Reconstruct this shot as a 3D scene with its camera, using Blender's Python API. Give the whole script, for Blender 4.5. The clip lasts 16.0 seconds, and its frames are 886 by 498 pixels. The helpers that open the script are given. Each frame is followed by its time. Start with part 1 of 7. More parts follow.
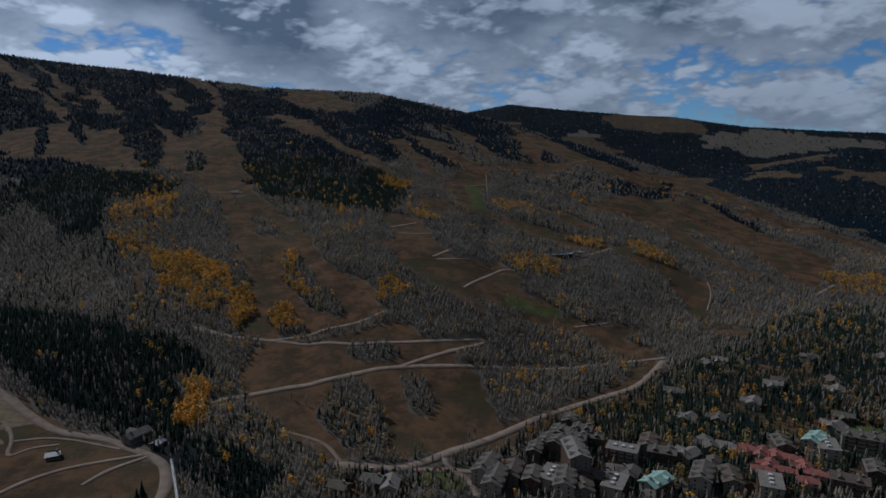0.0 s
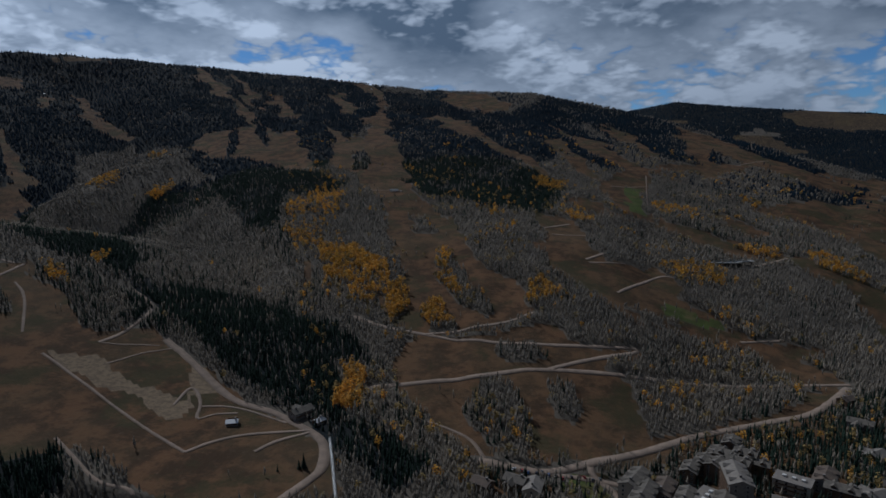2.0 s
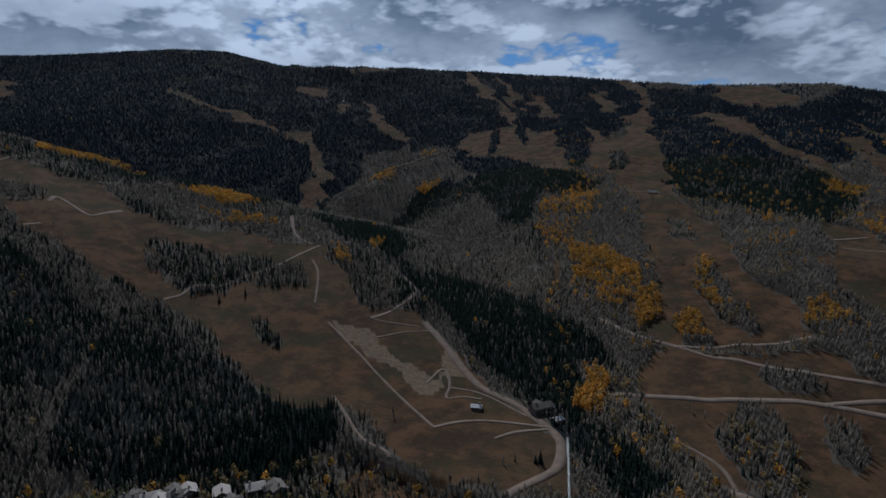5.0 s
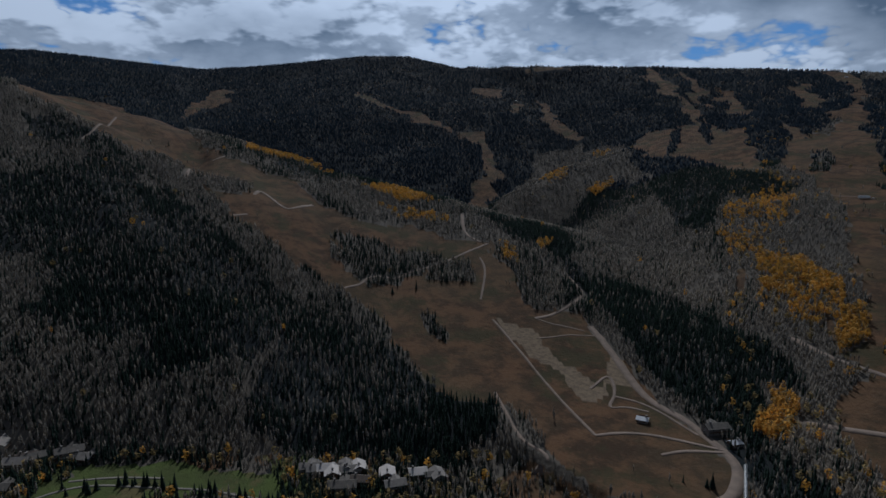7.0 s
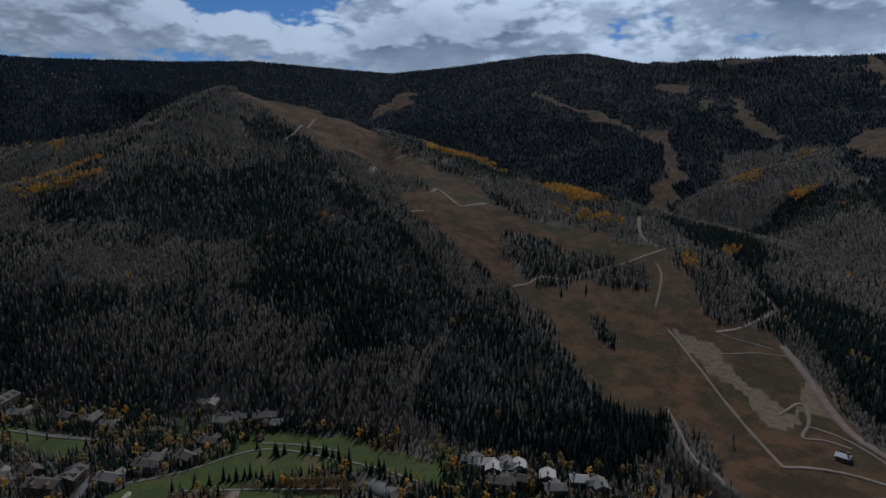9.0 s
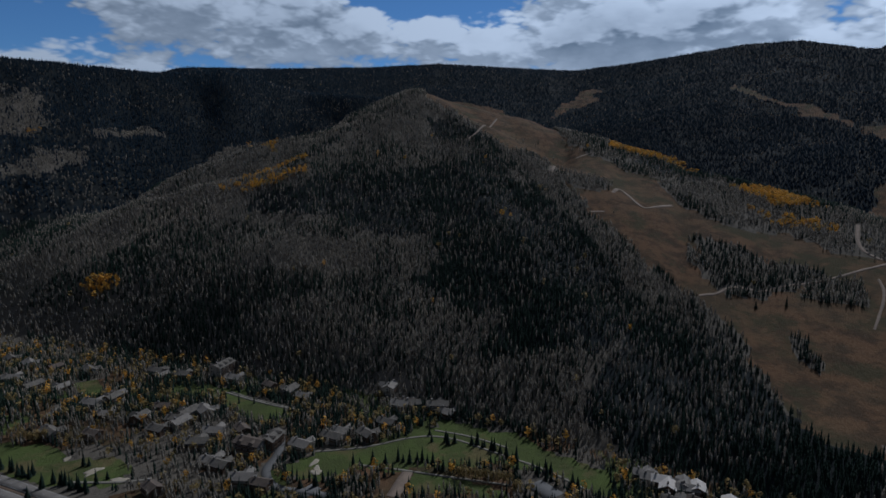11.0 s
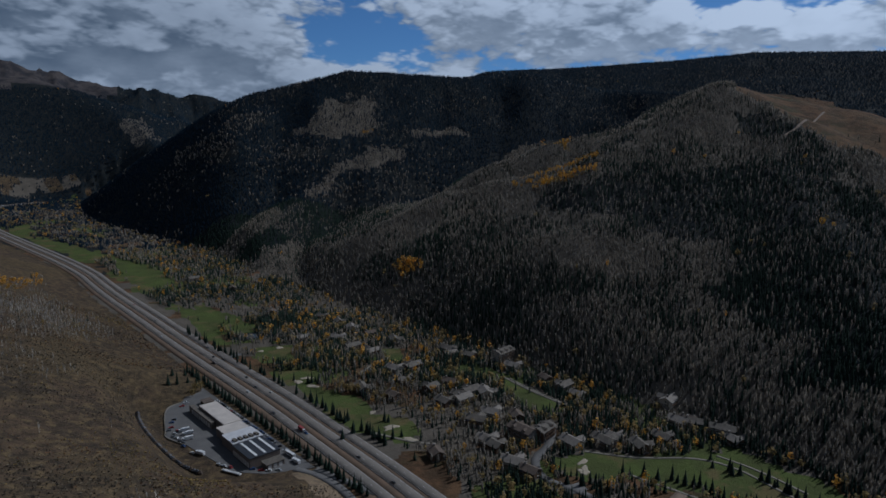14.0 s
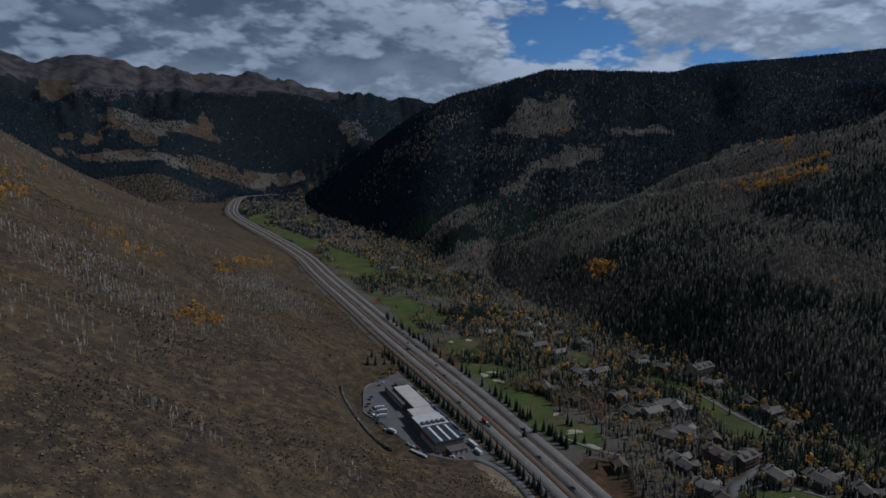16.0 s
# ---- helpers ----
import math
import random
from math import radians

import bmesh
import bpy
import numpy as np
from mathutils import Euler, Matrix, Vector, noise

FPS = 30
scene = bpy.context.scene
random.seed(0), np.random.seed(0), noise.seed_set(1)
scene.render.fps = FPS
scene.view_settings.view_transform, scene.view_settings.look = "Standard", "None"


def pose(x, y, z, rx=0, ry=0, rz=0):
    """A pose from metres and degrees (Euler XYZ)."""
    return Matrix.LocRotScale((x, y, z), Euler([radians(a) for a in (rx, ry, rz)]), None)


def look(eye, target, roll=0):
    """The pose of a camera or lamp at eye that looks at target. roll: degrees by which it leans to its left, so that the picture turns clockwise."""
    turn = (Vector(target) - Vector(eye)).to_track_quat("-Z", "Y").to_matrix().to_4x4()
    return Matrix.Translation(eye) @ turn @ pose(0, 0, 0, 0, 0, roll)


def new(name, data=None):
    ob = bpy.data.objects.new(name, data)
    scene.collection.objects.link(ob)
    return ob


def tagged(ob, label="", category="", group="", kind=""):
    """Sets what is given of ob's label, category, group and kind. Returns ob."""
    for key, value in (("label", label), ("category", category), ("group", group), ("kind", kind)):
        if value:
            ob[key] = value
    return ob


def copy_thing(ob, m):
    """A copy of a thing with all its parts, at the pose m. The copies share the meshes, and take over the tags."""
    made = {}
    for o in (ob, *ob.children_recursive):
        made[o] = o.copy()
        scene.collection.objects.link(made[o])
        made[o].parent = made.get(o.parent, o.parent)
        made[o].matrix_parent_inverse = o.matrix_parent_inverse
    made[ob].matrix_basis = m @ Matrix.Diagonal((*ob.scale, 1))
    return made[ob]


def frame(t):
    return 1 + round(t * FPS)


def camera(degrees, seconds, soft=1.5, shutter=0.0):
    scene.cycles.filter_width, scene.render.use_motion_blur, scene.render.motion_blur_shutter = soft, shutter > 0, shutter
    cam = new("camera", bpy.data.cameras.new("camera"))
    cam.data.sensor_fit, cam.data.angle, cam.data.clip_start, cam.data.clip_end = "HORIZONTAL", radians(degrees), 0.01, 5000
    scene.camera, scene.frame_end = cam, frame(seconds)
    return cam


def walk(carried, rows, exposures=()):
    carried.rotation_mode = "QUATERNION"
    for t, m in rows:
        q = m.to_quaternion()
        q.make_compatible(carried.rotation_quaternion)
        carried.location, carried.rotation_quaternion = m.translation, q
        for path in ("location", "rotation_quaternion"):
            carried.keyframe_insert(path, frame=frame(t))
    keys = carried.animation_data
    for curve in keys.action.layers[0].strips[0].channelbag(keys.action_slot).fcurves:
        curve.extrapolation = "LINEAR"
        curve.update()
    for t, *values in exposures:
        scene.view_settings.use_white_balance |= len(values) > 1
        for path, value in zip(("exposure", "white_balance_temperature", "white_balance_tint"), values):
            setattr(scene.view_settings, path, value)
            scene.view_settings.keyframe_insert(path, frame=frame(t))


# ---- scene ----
# the camera hovers over the valley floor and pans to its left
cam = camera(71.06, 16.0, soft=1.6)
EYE = 240.0
TURNS = [
    (0.0, 0.0, -8.57, 0.651),
    (0.5, 3.354, -8.538, 0.634),
    (1.0, 6.791, -8.494, 0.658),
    (1.5, 10.377, -8.446, 0.596),
    (2.0, 14.087, -8.399, 0.556),
    (2.5, 17.867, -8.364, 0.535),
    (3.0, 21.717, -8.342, 0.485),
    (3.5, 25.56, -8.314, 0.444),
    (4.0, 29.431, -8.299, 0.351),
    (6.5, 48.812, -8.302, 0.111),
    (7.0, 52.707, -8.293, 0.059),
    (7.5, 56.614, -8.297, -0.049),
    (8.0, 60.542, -8.316, -0.134),
    (10.5, 80.765, -8.477, -0.26),
    (11.0, 84.868, -8.532, -0.27),
    (11.5, 89.045, -8.595, -0.34),
    (12.0, 93.293, -8.648, -0.378),
    (12.5, 97.656, -8.703, -0.46),
    (13.0, 102.08, -8.769, -0.5),
    (13.5, 106.54, -8.813, -0.517),
    (14.0, 110.998, -8.863, -0.496),
    (14.5, 115.461, -8.921, -0.585),
    (15.0, 119.931, -8.985, -0.578),
    (15.5, 124.336, -9.039, -0.519),
    (16.0, 128.741, -9.111, -0.589),
]
walk(cam, [(t, pose(0, 0, EYE, 90 + pitch, roll, yaw)) for t, yaw, pitch, roll in TURNS], [(0.0, -1.22, 5260, 10), (16.0, -1.11, 5180, 10)])
# ---- daylight: broken cumulus, sun high over the mountain ----
SUN_AZ, SUN_EL = 52.0, 43.0
sun_dir = Vector((-math.sin(radians(SUN_AZ)) * math.cos(radians(SUN_EL)), math.cos(radians(SUN_AZ)) * math.cos(radians(SUN_EL)), math.sin(radians(SUN_EL))))
sun_data = bpy.data.lights.new("sun", "SUN")
sun_data.energy, sun_data.angle, sun_data.color = 4.7, radians(0.6), (1.0, 0.92, 0.81)
sun = new("sun", sun_data)
sun.matrix_world = look(sun_dir * 1000, (0, 0, 0))


class Nodes:
    """A small writer of node trees."""

    def __init__(self, tree):
        self.tree = tree
        tree.nodes.clear()

    def add(self, kind, **values):
        n = self.tree.nodes.new(kind)
        for k, v in values.items():
            setattr(n, k, v)
        return n

    def put(self, socket, value):
        if isinstance(value, bpy.types.NodeSocket):
            self.tree.links.new(value, socket)
        elif value is not None:
            socket.default_value = value

    def math(self, op, a, b=None, c=None, clamp=False):
        n = self.add("ShaderNodeMath", operation=op, use_clamp=clamp)
        for s, v in zip(n.inputs, (a, b, c)):
            self.put(s, v)
        return n.outputs[0]

    def vmath(self, op, a, b=None, scale=None):
        n = self.add("ShaderNodeVectorMath", operation=op)
        self.put(n.inputs[0], a)
        if b is not None:
            self.put(n.inputs[1], b)
        if scale is not None:
            self.put(n.inputs["Scale"], scale)
        return n.outputs["Value"] if op in ("LENGTH", "DOT_PRODUCT") else n.outputs[0]

    def noise(self, vector, scale, detail=4.0, rough=0.55, distortion=0.0, lac=2.0):
        n = self.add("ShaderNodeTexNoise")
        self.put(n.inputs["Vector"], vector)
        for k, v in (("Scale", scale), ("Detail", detail), ("Roughness", rough), ("Distortion", distortion), ("Lacunarity", lac)):
            self.put(n.inputs[k], v)
        return n.outputs["Fac"]

    def ramp(self, fac, stops, interpolation="LINEAR"):
        n = self.add("ShaderNodeValToRGB")
        n.color_ramp.interpolation = interpolation
        while len(n.color_ramp.elements) < len(stops):
            n.color_ramp.elements.new(0.5)
        for e, (p, c) in zip(n.color_ramp.elements, stops):
            e.position, e.color = p, (c if len(c) == 4 else (*c, 1)) if isinstance(c, (tuple, list)) else (c, c, c, 1)
        self.put(n.inputs[0], fac)
        return n.outputs[0]

    def smooth(self, x, lo, hi):
        n = self.add("ShaderNodeMapRange", interpolation_type="SMOOTHSTEP")
        for s, v in zip(n.inputs, (x, lo, hi, 0.0, 1.0)):
            self.put(s, v)
        return n.outputs[0]

    def mix(self, fac, a, b, blend="MIX"):
        n = self.add("ShaderNodeMix", data_type="RGBA", blend_type=blend)
        self.put(n.inputs[0], fac)
        self.put(n.inputs[6], (*a, 1) if isinstance(a, tuple) else a)
        self.put(n.inputs[7], (*b, 1) if isinstance(b, tuple) else b)
        return n.outputs[2]


world = bpy.data.worlds.new("sky")
scene.world = world
world.use_nodes = True
W = Nodes(world.node_tree)
sky = W.add("ShaderNodeTexSky", sky_type="NISHITA", sun_disc=False, sun_elevation=radians(SUN_EL), sun_rotation=radians(-SUN_AZ), altitude=2500.0, air_density=1.0, dust_density=0.6, ozone_density=1.6)
ray = W.vmath("NORMALIZE", W.add("ShaderNodeTexCoord").outputs["Generated"])
split = W.add("ShaderNodeSeparateXYZ")
W.put(split.inputs[0], ray)
up = W.math("MAXIMUM", split.outputs[2], -0.02)


def bearing(az, el):
    """A direction, with heights drawn out as in the cloud field below."""
    return (-math.sin(radians(az)) * math.cos(radians(el)), math.cos(radians(az)) * math.cos(radians(el)), math.sin(radians(el)) * FLAT)


FLAT = 2.3
# breaks in the cloud and thick banks: bearing, height above the horizon, reach, depth
BANKS = [(-33, 15.0, 0.12, -0.06), (-13, 16.0, 0.10, -0.10), (8.5, 12.3, 0.07, -0.10), (-18, 11.5, 0.40, 0.07), (4, 18.0, 0.22, 0.05), (20, 16.0, 0.32, 0.10), (38, 10.5, 0.20, 0.05), (56, 17.0, 0.28, 0.10), (66, 11.0, 0.18, 0.04),
         (88, 15.5, 0.22, -0.16), (78, 11.5, 0.14, 0.04), (98, 12.5, 0.14, 0.06), (119, 10.5, 0.09, -0.15), (122, 16.0, 0.10, -0.14), (104, 17.0, 0.10, -0.12), (110, 12.0, 0.12, 0.06), (142, 15.0, 0.42, 0.13), (152, 9.5, 0.26, 0.10)]


def heaps(lift, detail):
    """How thick the cloud is in a direction, looked at a little higher or lower, and its rounded heads."""
    p = W.add("ShaderNodeCombineXYZ")
    W.put(p.inputs[0], split.outputs[0])
    W.put(p.inputs[1], split.outputs[1])
    W.put(p.inputs[2], W.math("MULTIPLY", W.math("ADD", up, lift), FLAT))
    v = W.vmath("ADD", p.outputs[0], (2.9, 5.3, 0.7))
    big = W.noise(v, 2.6, 1.0, 0.5)
    body = W.noise(v, 6.0, detail, 0.50)
    heads = 0.0
    for scale, share in ((10.0, 0.50), (23.0, 0.32), (51.0, 0.18)):
        bulge = W.math("ABSOLUTE", W.math("MULTIPLY_ADD", W.noise(v, scale, 1.5, 0.4), 2.0, -1.0))
        heads = W.math("MULTIPLY_ADD", bulge, share, heads)
    total = W.math("ADD", W.math("ADD", W.math("MULTIPLY", body, 0.42), W.math("MULTIPLY", big, 0.38)), W.math("MULTIPLY", heads, 0.34))
    for az, el, reach, depth in BANKS:
        gone = W.math("DIVIDE", W.vmath("LENGTH", W.vmath("SUBTRACT", p.outputs[0], bearing(az, el))), reach)
        total = W.math("MULTIPLY_ADD", W.math("EXPONENT", W.math("MULTIPLY", W.math("MULTIPLY", gone, gone), -1.0)), depth, total)
    return total, heads


density, heads = heaps(0.0, 6.0)
above, _ = heaps(0.030, 2.0)
cover = W.smooth(density, 0.385, 0.445)
# the thick of a cloud is grey, thin edges and heads let the light through
thick = W.smooth(density, 0.430, 0.700)
lit = W.smooth(W.math("SUBTRACT", density, above), -0.045, 0.080)
crease = W.math("SUBTRACT", 0.22, heads)
shade = W.math("ADD", W.math("SUBTRACT", W.math("MULTIPLY_ADD", thick, 0.62, 0.42), W.math("MULTIPLY", lit, 0.56)), W.math("MULTIPLY", crease, 1.30), clamp=True)
cloud = W.mix(shade, (0.86, 0.91, 0.96), (0.165, 0.216, 0.280))
# far banks fade into the pale air over the horizon
cloud = W.mix(W.math("MULTIPLY", W.math("SUBTRACT", 1.0, W.smooth(up, 0.05, 0.15)), 0.32), cloud, (0.44, 0.50, 0.57))
# clouds are brighter towards the sun, where they scatter its light forwards
near_sun = W.math("POWER", W.math("MAXIMUM", W.vmath("DOT_PRODUCT", ray, tuple(sun_dir)), 0.0), 3.0)
clear = W.add("ShaderNodeBackground")
W.put(clear.inputs[0], W.mix(1.0, sky.outputs[0], (0.74, 0.96, 1.12), "MULTIPLY"))
clear.inputs[1].default_value = 0.095
heap = W.add("ShaderNodeBackground")
W.put(heap.inputs[0], cloud)
# overhead, out of view, the clouds are greyed like undersides to cut fill light
under = W.math("SUBTRACT", 1.0, W.math("MULTIPLY", W.smooth(up, 0.28, 0.60), 0.80))
W.put(heap.inputs[1], W.math("MULTIPLY", under, W.math("MULTIPLY_ADD", near_sun, 0.95, 0.85)))
both = W.add("ShaderNodeMixShader")
W.put(both.inputs[0], cover)
W.put(both.inputs[1], clear.outputs[0])
W.put(both.inputs[2], heap.outputs[0])
W.put(W.add("ShaderNodeOutputWorld").inputs[0], both.outputs[0])
# ---- materials ----
def material(name, base, rough=0.9, spots=None, scale=0.3, bump=0.0, bump_scale=1.0, metal=0.0, tint=None, translucent=0.0, gaps=0.0, lie=False):
    """A plain surface with grain at two scales. spots: a second colour; tint: name of a mesh value that shifts the shade;
    lie: fine sprays take the light partly like the canopy as a whole, which follows the slope that it grows on."""
    m = bpy.data.materials.new(name)
    m.use_nodes = True
    N = Nodes(m.node_tree)
    place = N.add("ShaderNodeNewGeometry").outputs["Position"]
    fine = N.noise(place, scale * 6, 4.0, 0.6)
    broad = N.noise(place, scale, 4.0, 0.6)
    second = spots or tuple(c * 0.7 for c in base)
    colour = N.mix(N.smooth(N.math("ADD", N.math("MULTIPLY", broad, 0.7), N.math("MULTIPLY", fine, 0.3)), 0.35, 0.65), base, second)
    if tint:
        shift = N.add("ShaderNodeAttribute", attribute_name=tint).outputs["Fac"]
        colour = N.mix(1.0, colour, N.ramp(shift, [(0.0, (0.68, 0.70, 0.72)), (0.5, (1.0, 1.0, 1.0)), (1.0, (1.38, 1.33, 1.26))]), "MULTIPLY")
    b = N.add("ShaderNodeBsdfPrincipled")
    N.put(b.inputs["Base Color"], colour)
    b.inputs["Roughness"].default_value, b.inputs["Metallic"].default_value = rough, metal
    b.inputs["Specular IOR Level"].default_value = 0.05 if lie else 0.2 if rough > 0.7 else 0.5
    if bump:
        n = N.add("ShaderNodeBump")
        n.inputs["Strength"].default_value, n.inputs["Distance"].default_value = bump, 1.0 / bump_scale
        N.put(n.inputs["Height"], N.noise(place, bump_scale, 5.0, 0.6))
        N.put(b.inputs["Normal"], n.outputs[0])
    if lie:
        slope = N.add("ShaderNodeAttribute", attribute_name="slope").outputs["Vector"]
        own = N.vmath("SCALE", N.add("ShaderNodeNewGeometry").outputs["Normal"], scale=N.math("SUBTRACT", 1.0, N.vmath("LENGTH", slope)))
        N.put(b.inputs["Normal"], N.vmath("NORMALIZE", N.vmath("ADD", own, slope)))
    shader = b.outputs[0]
    if translucent:
        tr = N.add("ShaderNodeBsdfTranslucent")
        N.put(tr.inputs[0], colour)
        mx = N.add("ShaderNodeMixShader")
        mx.inputs[0].default_value = translucent
        N.put(mx.inputs[1], shader)
        N.put(mx.inputs[2], tr.outputs[0])
        shader = mx.outputs[0]
    if gaps:
        # one sees between the twigs
        mx = N.add("ShaderNodeMixShader")
        N.put(mx.inputs[0], N.math("MULTIPLY_ADD", N.noise(place, 1.1, 3.0, 0.7), 1.2, gaps - 0.6, clamp=True))
        N.put(mx.inputs[1], shader)
        N.put(mx.inputs[2], N.add("ShaderNodeBsdfTransparent").outputs[0])
        shader = mx.outputs[0]
    N.put(N.add("ShaderNodeOutputMaterial").inputs[0], shader)
    return m


def earth_material():
    """Ground: dry grass, forest litter, turf and bare soil, laid out by the plan in the mesh's cover values."""
    m = bpy.data.materials.new("earth")
    m.use_nodes = True
    N = Nodes(m.node_tree)
    place = N.add("ShaderNodeNewGeometry").outputs["Position"]
    plan = N.add("ShaderNodeSeparateColor")
    N.put(plan.inputs[0], N.add("ShaderNodeAttribute", attribute_name="cover").outputs["Color"])
    plan2 = N.add("ShaderNodeSeparateColor")
    N.put(plan2.inputs[0], N.add("ShaderNodeAttribute", attribute_name="cover_more").outputs["Color"])
    broad = N.noise(place, 0.006, 5.0, 0.6)
    mid = N.noise(place, 0.035, 5.0, 0.62)
    fine = N.noise(place, 0.22, 4.0, 0.6)
    edge = N.math("MULTIPLY", N.math("SUBTRACT", fine, 0.5), 0.5)
    litter = N.mix(N.smooth(mid, 0.35, 0.65), (0.120, 0.104, 0.084), (0.092, 0.081, 0.066))
    # needle litter, darkened by the forest floor's shade put into its colour
    shaded_needles = N.mix(N.smooth(mid, 0.35, 0.65), (0.014, 0.018, 0.020), (0.022, 0.024, 0.024))
    grass = N.mix(N.smooth(N.noise(place, 0.035, 8.0, 0.72), 0.40, 0.60), (0.126, 0.072, 0.039), (0.056, 0.037, 0.023))
    grass = N.mix(N.math("MULTIPLY", N.smooth(broad, 0.42, 0.66), 0.4), grass, (0.090, 0.070, 0.040))
    grass = N.mix(N.math("MULTIPLY", N.smooth(fine, 0.55, 0.75), 0.35), grass, (0.130, 0.094, 0.064))
    grass = N.mix(N.math("MULTIPLY", N.smooth(N.noise(place, 0.014, 6.0, 0.68), 0.50, 0.62), 0.8), grass, (0.050, 0.047, 0.025))
    scrub = N.mix(N.smooth(mid, 0.38, 0.62), (0.088, 0.061, 0.040), (0.048, 0.037, 0.028))
    scrub = N.mix(N.math("MULTIPLY", N.smooth(broad, 0.45, 0.62), 0.8), scrub, (0.090, 0.066, 0.036))
    scrub = N.mix(N.math("MULTIPLY", N.smooth(fine, 0.5, 0.72), 0.35), scrub, (0.115, 0.088, 0.062))
    scrub = N.mix(N.math("MULTIPLY", N.smooth(N.noise(place, 0.26, 6.0, 0.72), 0.46, 0.56), 0.85), scrub, (0.030, 0.026, 0.020))
    scrub = N.mix(N.math("MULTIPLY", N.smooth(N.noise(place, 0.13, 6.0, 0.72), 0.50, 0.62), 0.75), scrub, (0.150, 0.108, 0.058))
    turf = N.mix(N.smooth(mid, 0.35, 0.65), (0.078, 0.100, 0.030), (0.062, 0.072, 0.027))
    turf = N.mix(N.math("MULTIPLY", N.smooth(N.noise(place, 0.022, 5.0, 0.65), 0.52, 0.64), 0.75), turf, (0.125, 0.098, 0.048))
    soil = N.mix(N.smooth(fine, 0.3, 0.7), (0.215, 0.162, 0.105), (0.130, 0.100, 0.070))
    rock = N.mix(N.smooth(N.noise(place, 0.012, 6.0, 0.65), 0.42, 0.62), (0.078, 0.068, 0.066), (0.034, 0.034, 0.039))
    c = litter
    for value, colour in ((plan2.outputs[2], shaded_needles), (plan2.outputs[0], scrub), (plan2.outputs[1], rock), (plan.outputs[0], grass), (plan.outputs[1], turf), (plan.outputs[2], soil)):
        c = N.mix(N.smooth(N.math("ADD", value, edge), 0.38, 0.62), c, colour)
    b = N.add("ShaderNodeBsdfPrincipled")
    N.put(b.inputs["Base Color"], c)
    b.inputs["Roughness"].default_value, b.inputs["Specular IOR Level"].default_value = 0.95, 0.05
    n = N.add("ShaderNodeBump")
    n.inputs["Strength"].default_value, n.inputs["Distance"].default_value = 0.8, 2.0
    N.put(n.inputs["Height"], N.math("ADD", N.math("MULTIPLY", fine, 0.6), N.math("MULTIPLY", N.noise(place, 0.9, 4.0, 0.6), 0.35)))
    N.put(b.inputs["Normal"], n.outputs[0])
    N.put(N.add("ShaderNodeOutputMaterial").inputs[0], b.outputs[0])
    return m


EARTH = earth_material()
# needles of the far forest, with the blue of distance haze in their colour
FAR_FIR = material("far_needles_haze_blue", (0.008, 0.017, 0.028), 0.9, (0.006, 0.013, 0.022), 0.05, tint="tint", lie=True)
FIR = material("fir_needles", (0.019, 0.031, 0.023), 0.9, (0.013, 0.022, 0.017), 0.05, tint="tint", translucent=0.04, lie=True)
TWIGS = material("bare_aspen_twigs", (0.268, 0.236, 0.192), 0.95, (0.192, 0.169, 0.140), 0.02, tint="tint", translucent=0.12, gaps=0.36, lie=True)
PALE = material("aspen_bark", (0.44, 0.42, 0.38), 0.85, (0.30, 0.28, 0.25), 0.05, tint="tint")
GOLD = material("golden_leaves", (0.60, 0.330, 0.050), 0.85, (0.42, 0.225, 0.042), 0.03, tint="tint", translucent=0.35)
OCHRE = material("fading_leaves", (0.27, 0.195, 0.075), 0.9, (0.22, 0.165, 0.068), 0.03, tint="tint", translucent=0.3)
BRUSH = material("brush", (0.165, 0.132, 0.088), 0.95, (0.125, 0.108, 0.078), 0.05, tint="tint")
DARK_BRUSH = material("scrub_oak", (0.046, 0.039, 0.030), 0.95, (0.032, 0.028, 0.023), 0.05, tint="tint")
RUST = material("rust_brush", (0.150, 0.082, 0.040), 0.95, (0.105, 0.062, 0.034), 0.05, tint="tint")
BARK = material("bark", (0.09, 0.07, 0.055), 0.95)
GRAVEL = material("gravel", (0.235, 0.178, 0.135), 0.95, (0.165, 0.128, 0.100), 0.12, 0.4, 1.5)
PATH = material("path_concrete", (0.20, 0.18, 0.145), 0.9, (0.16, 0.145, 0.12), 0.15)
ASPHALT = material("asphalt", (0.135, 0.13, 0.125), 0.9, (0.105, 0.102, 0.10), 0.06, 0.2, 2.0)
CONCRETE = material("road_concrete", (0.165, 0.148, 0.130), 0.9, (0.130, 0.117, 0.104), 0.05, 0.2, 2.0)
PAINT = material("road_paint", (0.45, 0.44, 0.42), 0.8)
ROOF_GREY = material("roof_shingle_grey", (0.150, 0.132, 0.110), 0.85, (0.100, 0.089, 0.076), 0.25, 0.3, 3.0)
ROOF_BROWN = material("roof_shake_brown", (0.135, 0.105, 0.082), 0.9, (0.09, 0.072, 0.06), 0.25, 0.3, 3.0)
ROOF_PALE = material("roof_membrane_pale", (0.52, 0.47, 0.42), 0.8, (0.43, 0.39, 0.35), 0.12)
ROOF_WHITE = material("roof_metal_light", (0.55, 0.55, 0.55), 0.5, (0.46, 0.46, 0.47), 0.2)
ROOF_ASH = material("roof_shingle_ash", (0.225, 0.200, 0.172), 0.8, (0.160, 0.144, 0.126), 0.25)
ROOF_RED = material("roof_tile_red", (0.30, 0.115, 0.092), 0.85, (0.22, 0.082, 0.068), 0.3, 0.3, 3.0)
ROOF_GREEN = material("roof_copper_green", (0.30, 0.44, 0.37), 0.7, (0.22, 0.34, 0.29), 0.3)
ROOF_DARK = material("roof_solar_dark", (0.030, 0.032, 0.038), 0.5, (0.020, 0.022, 0.026), 0.3)
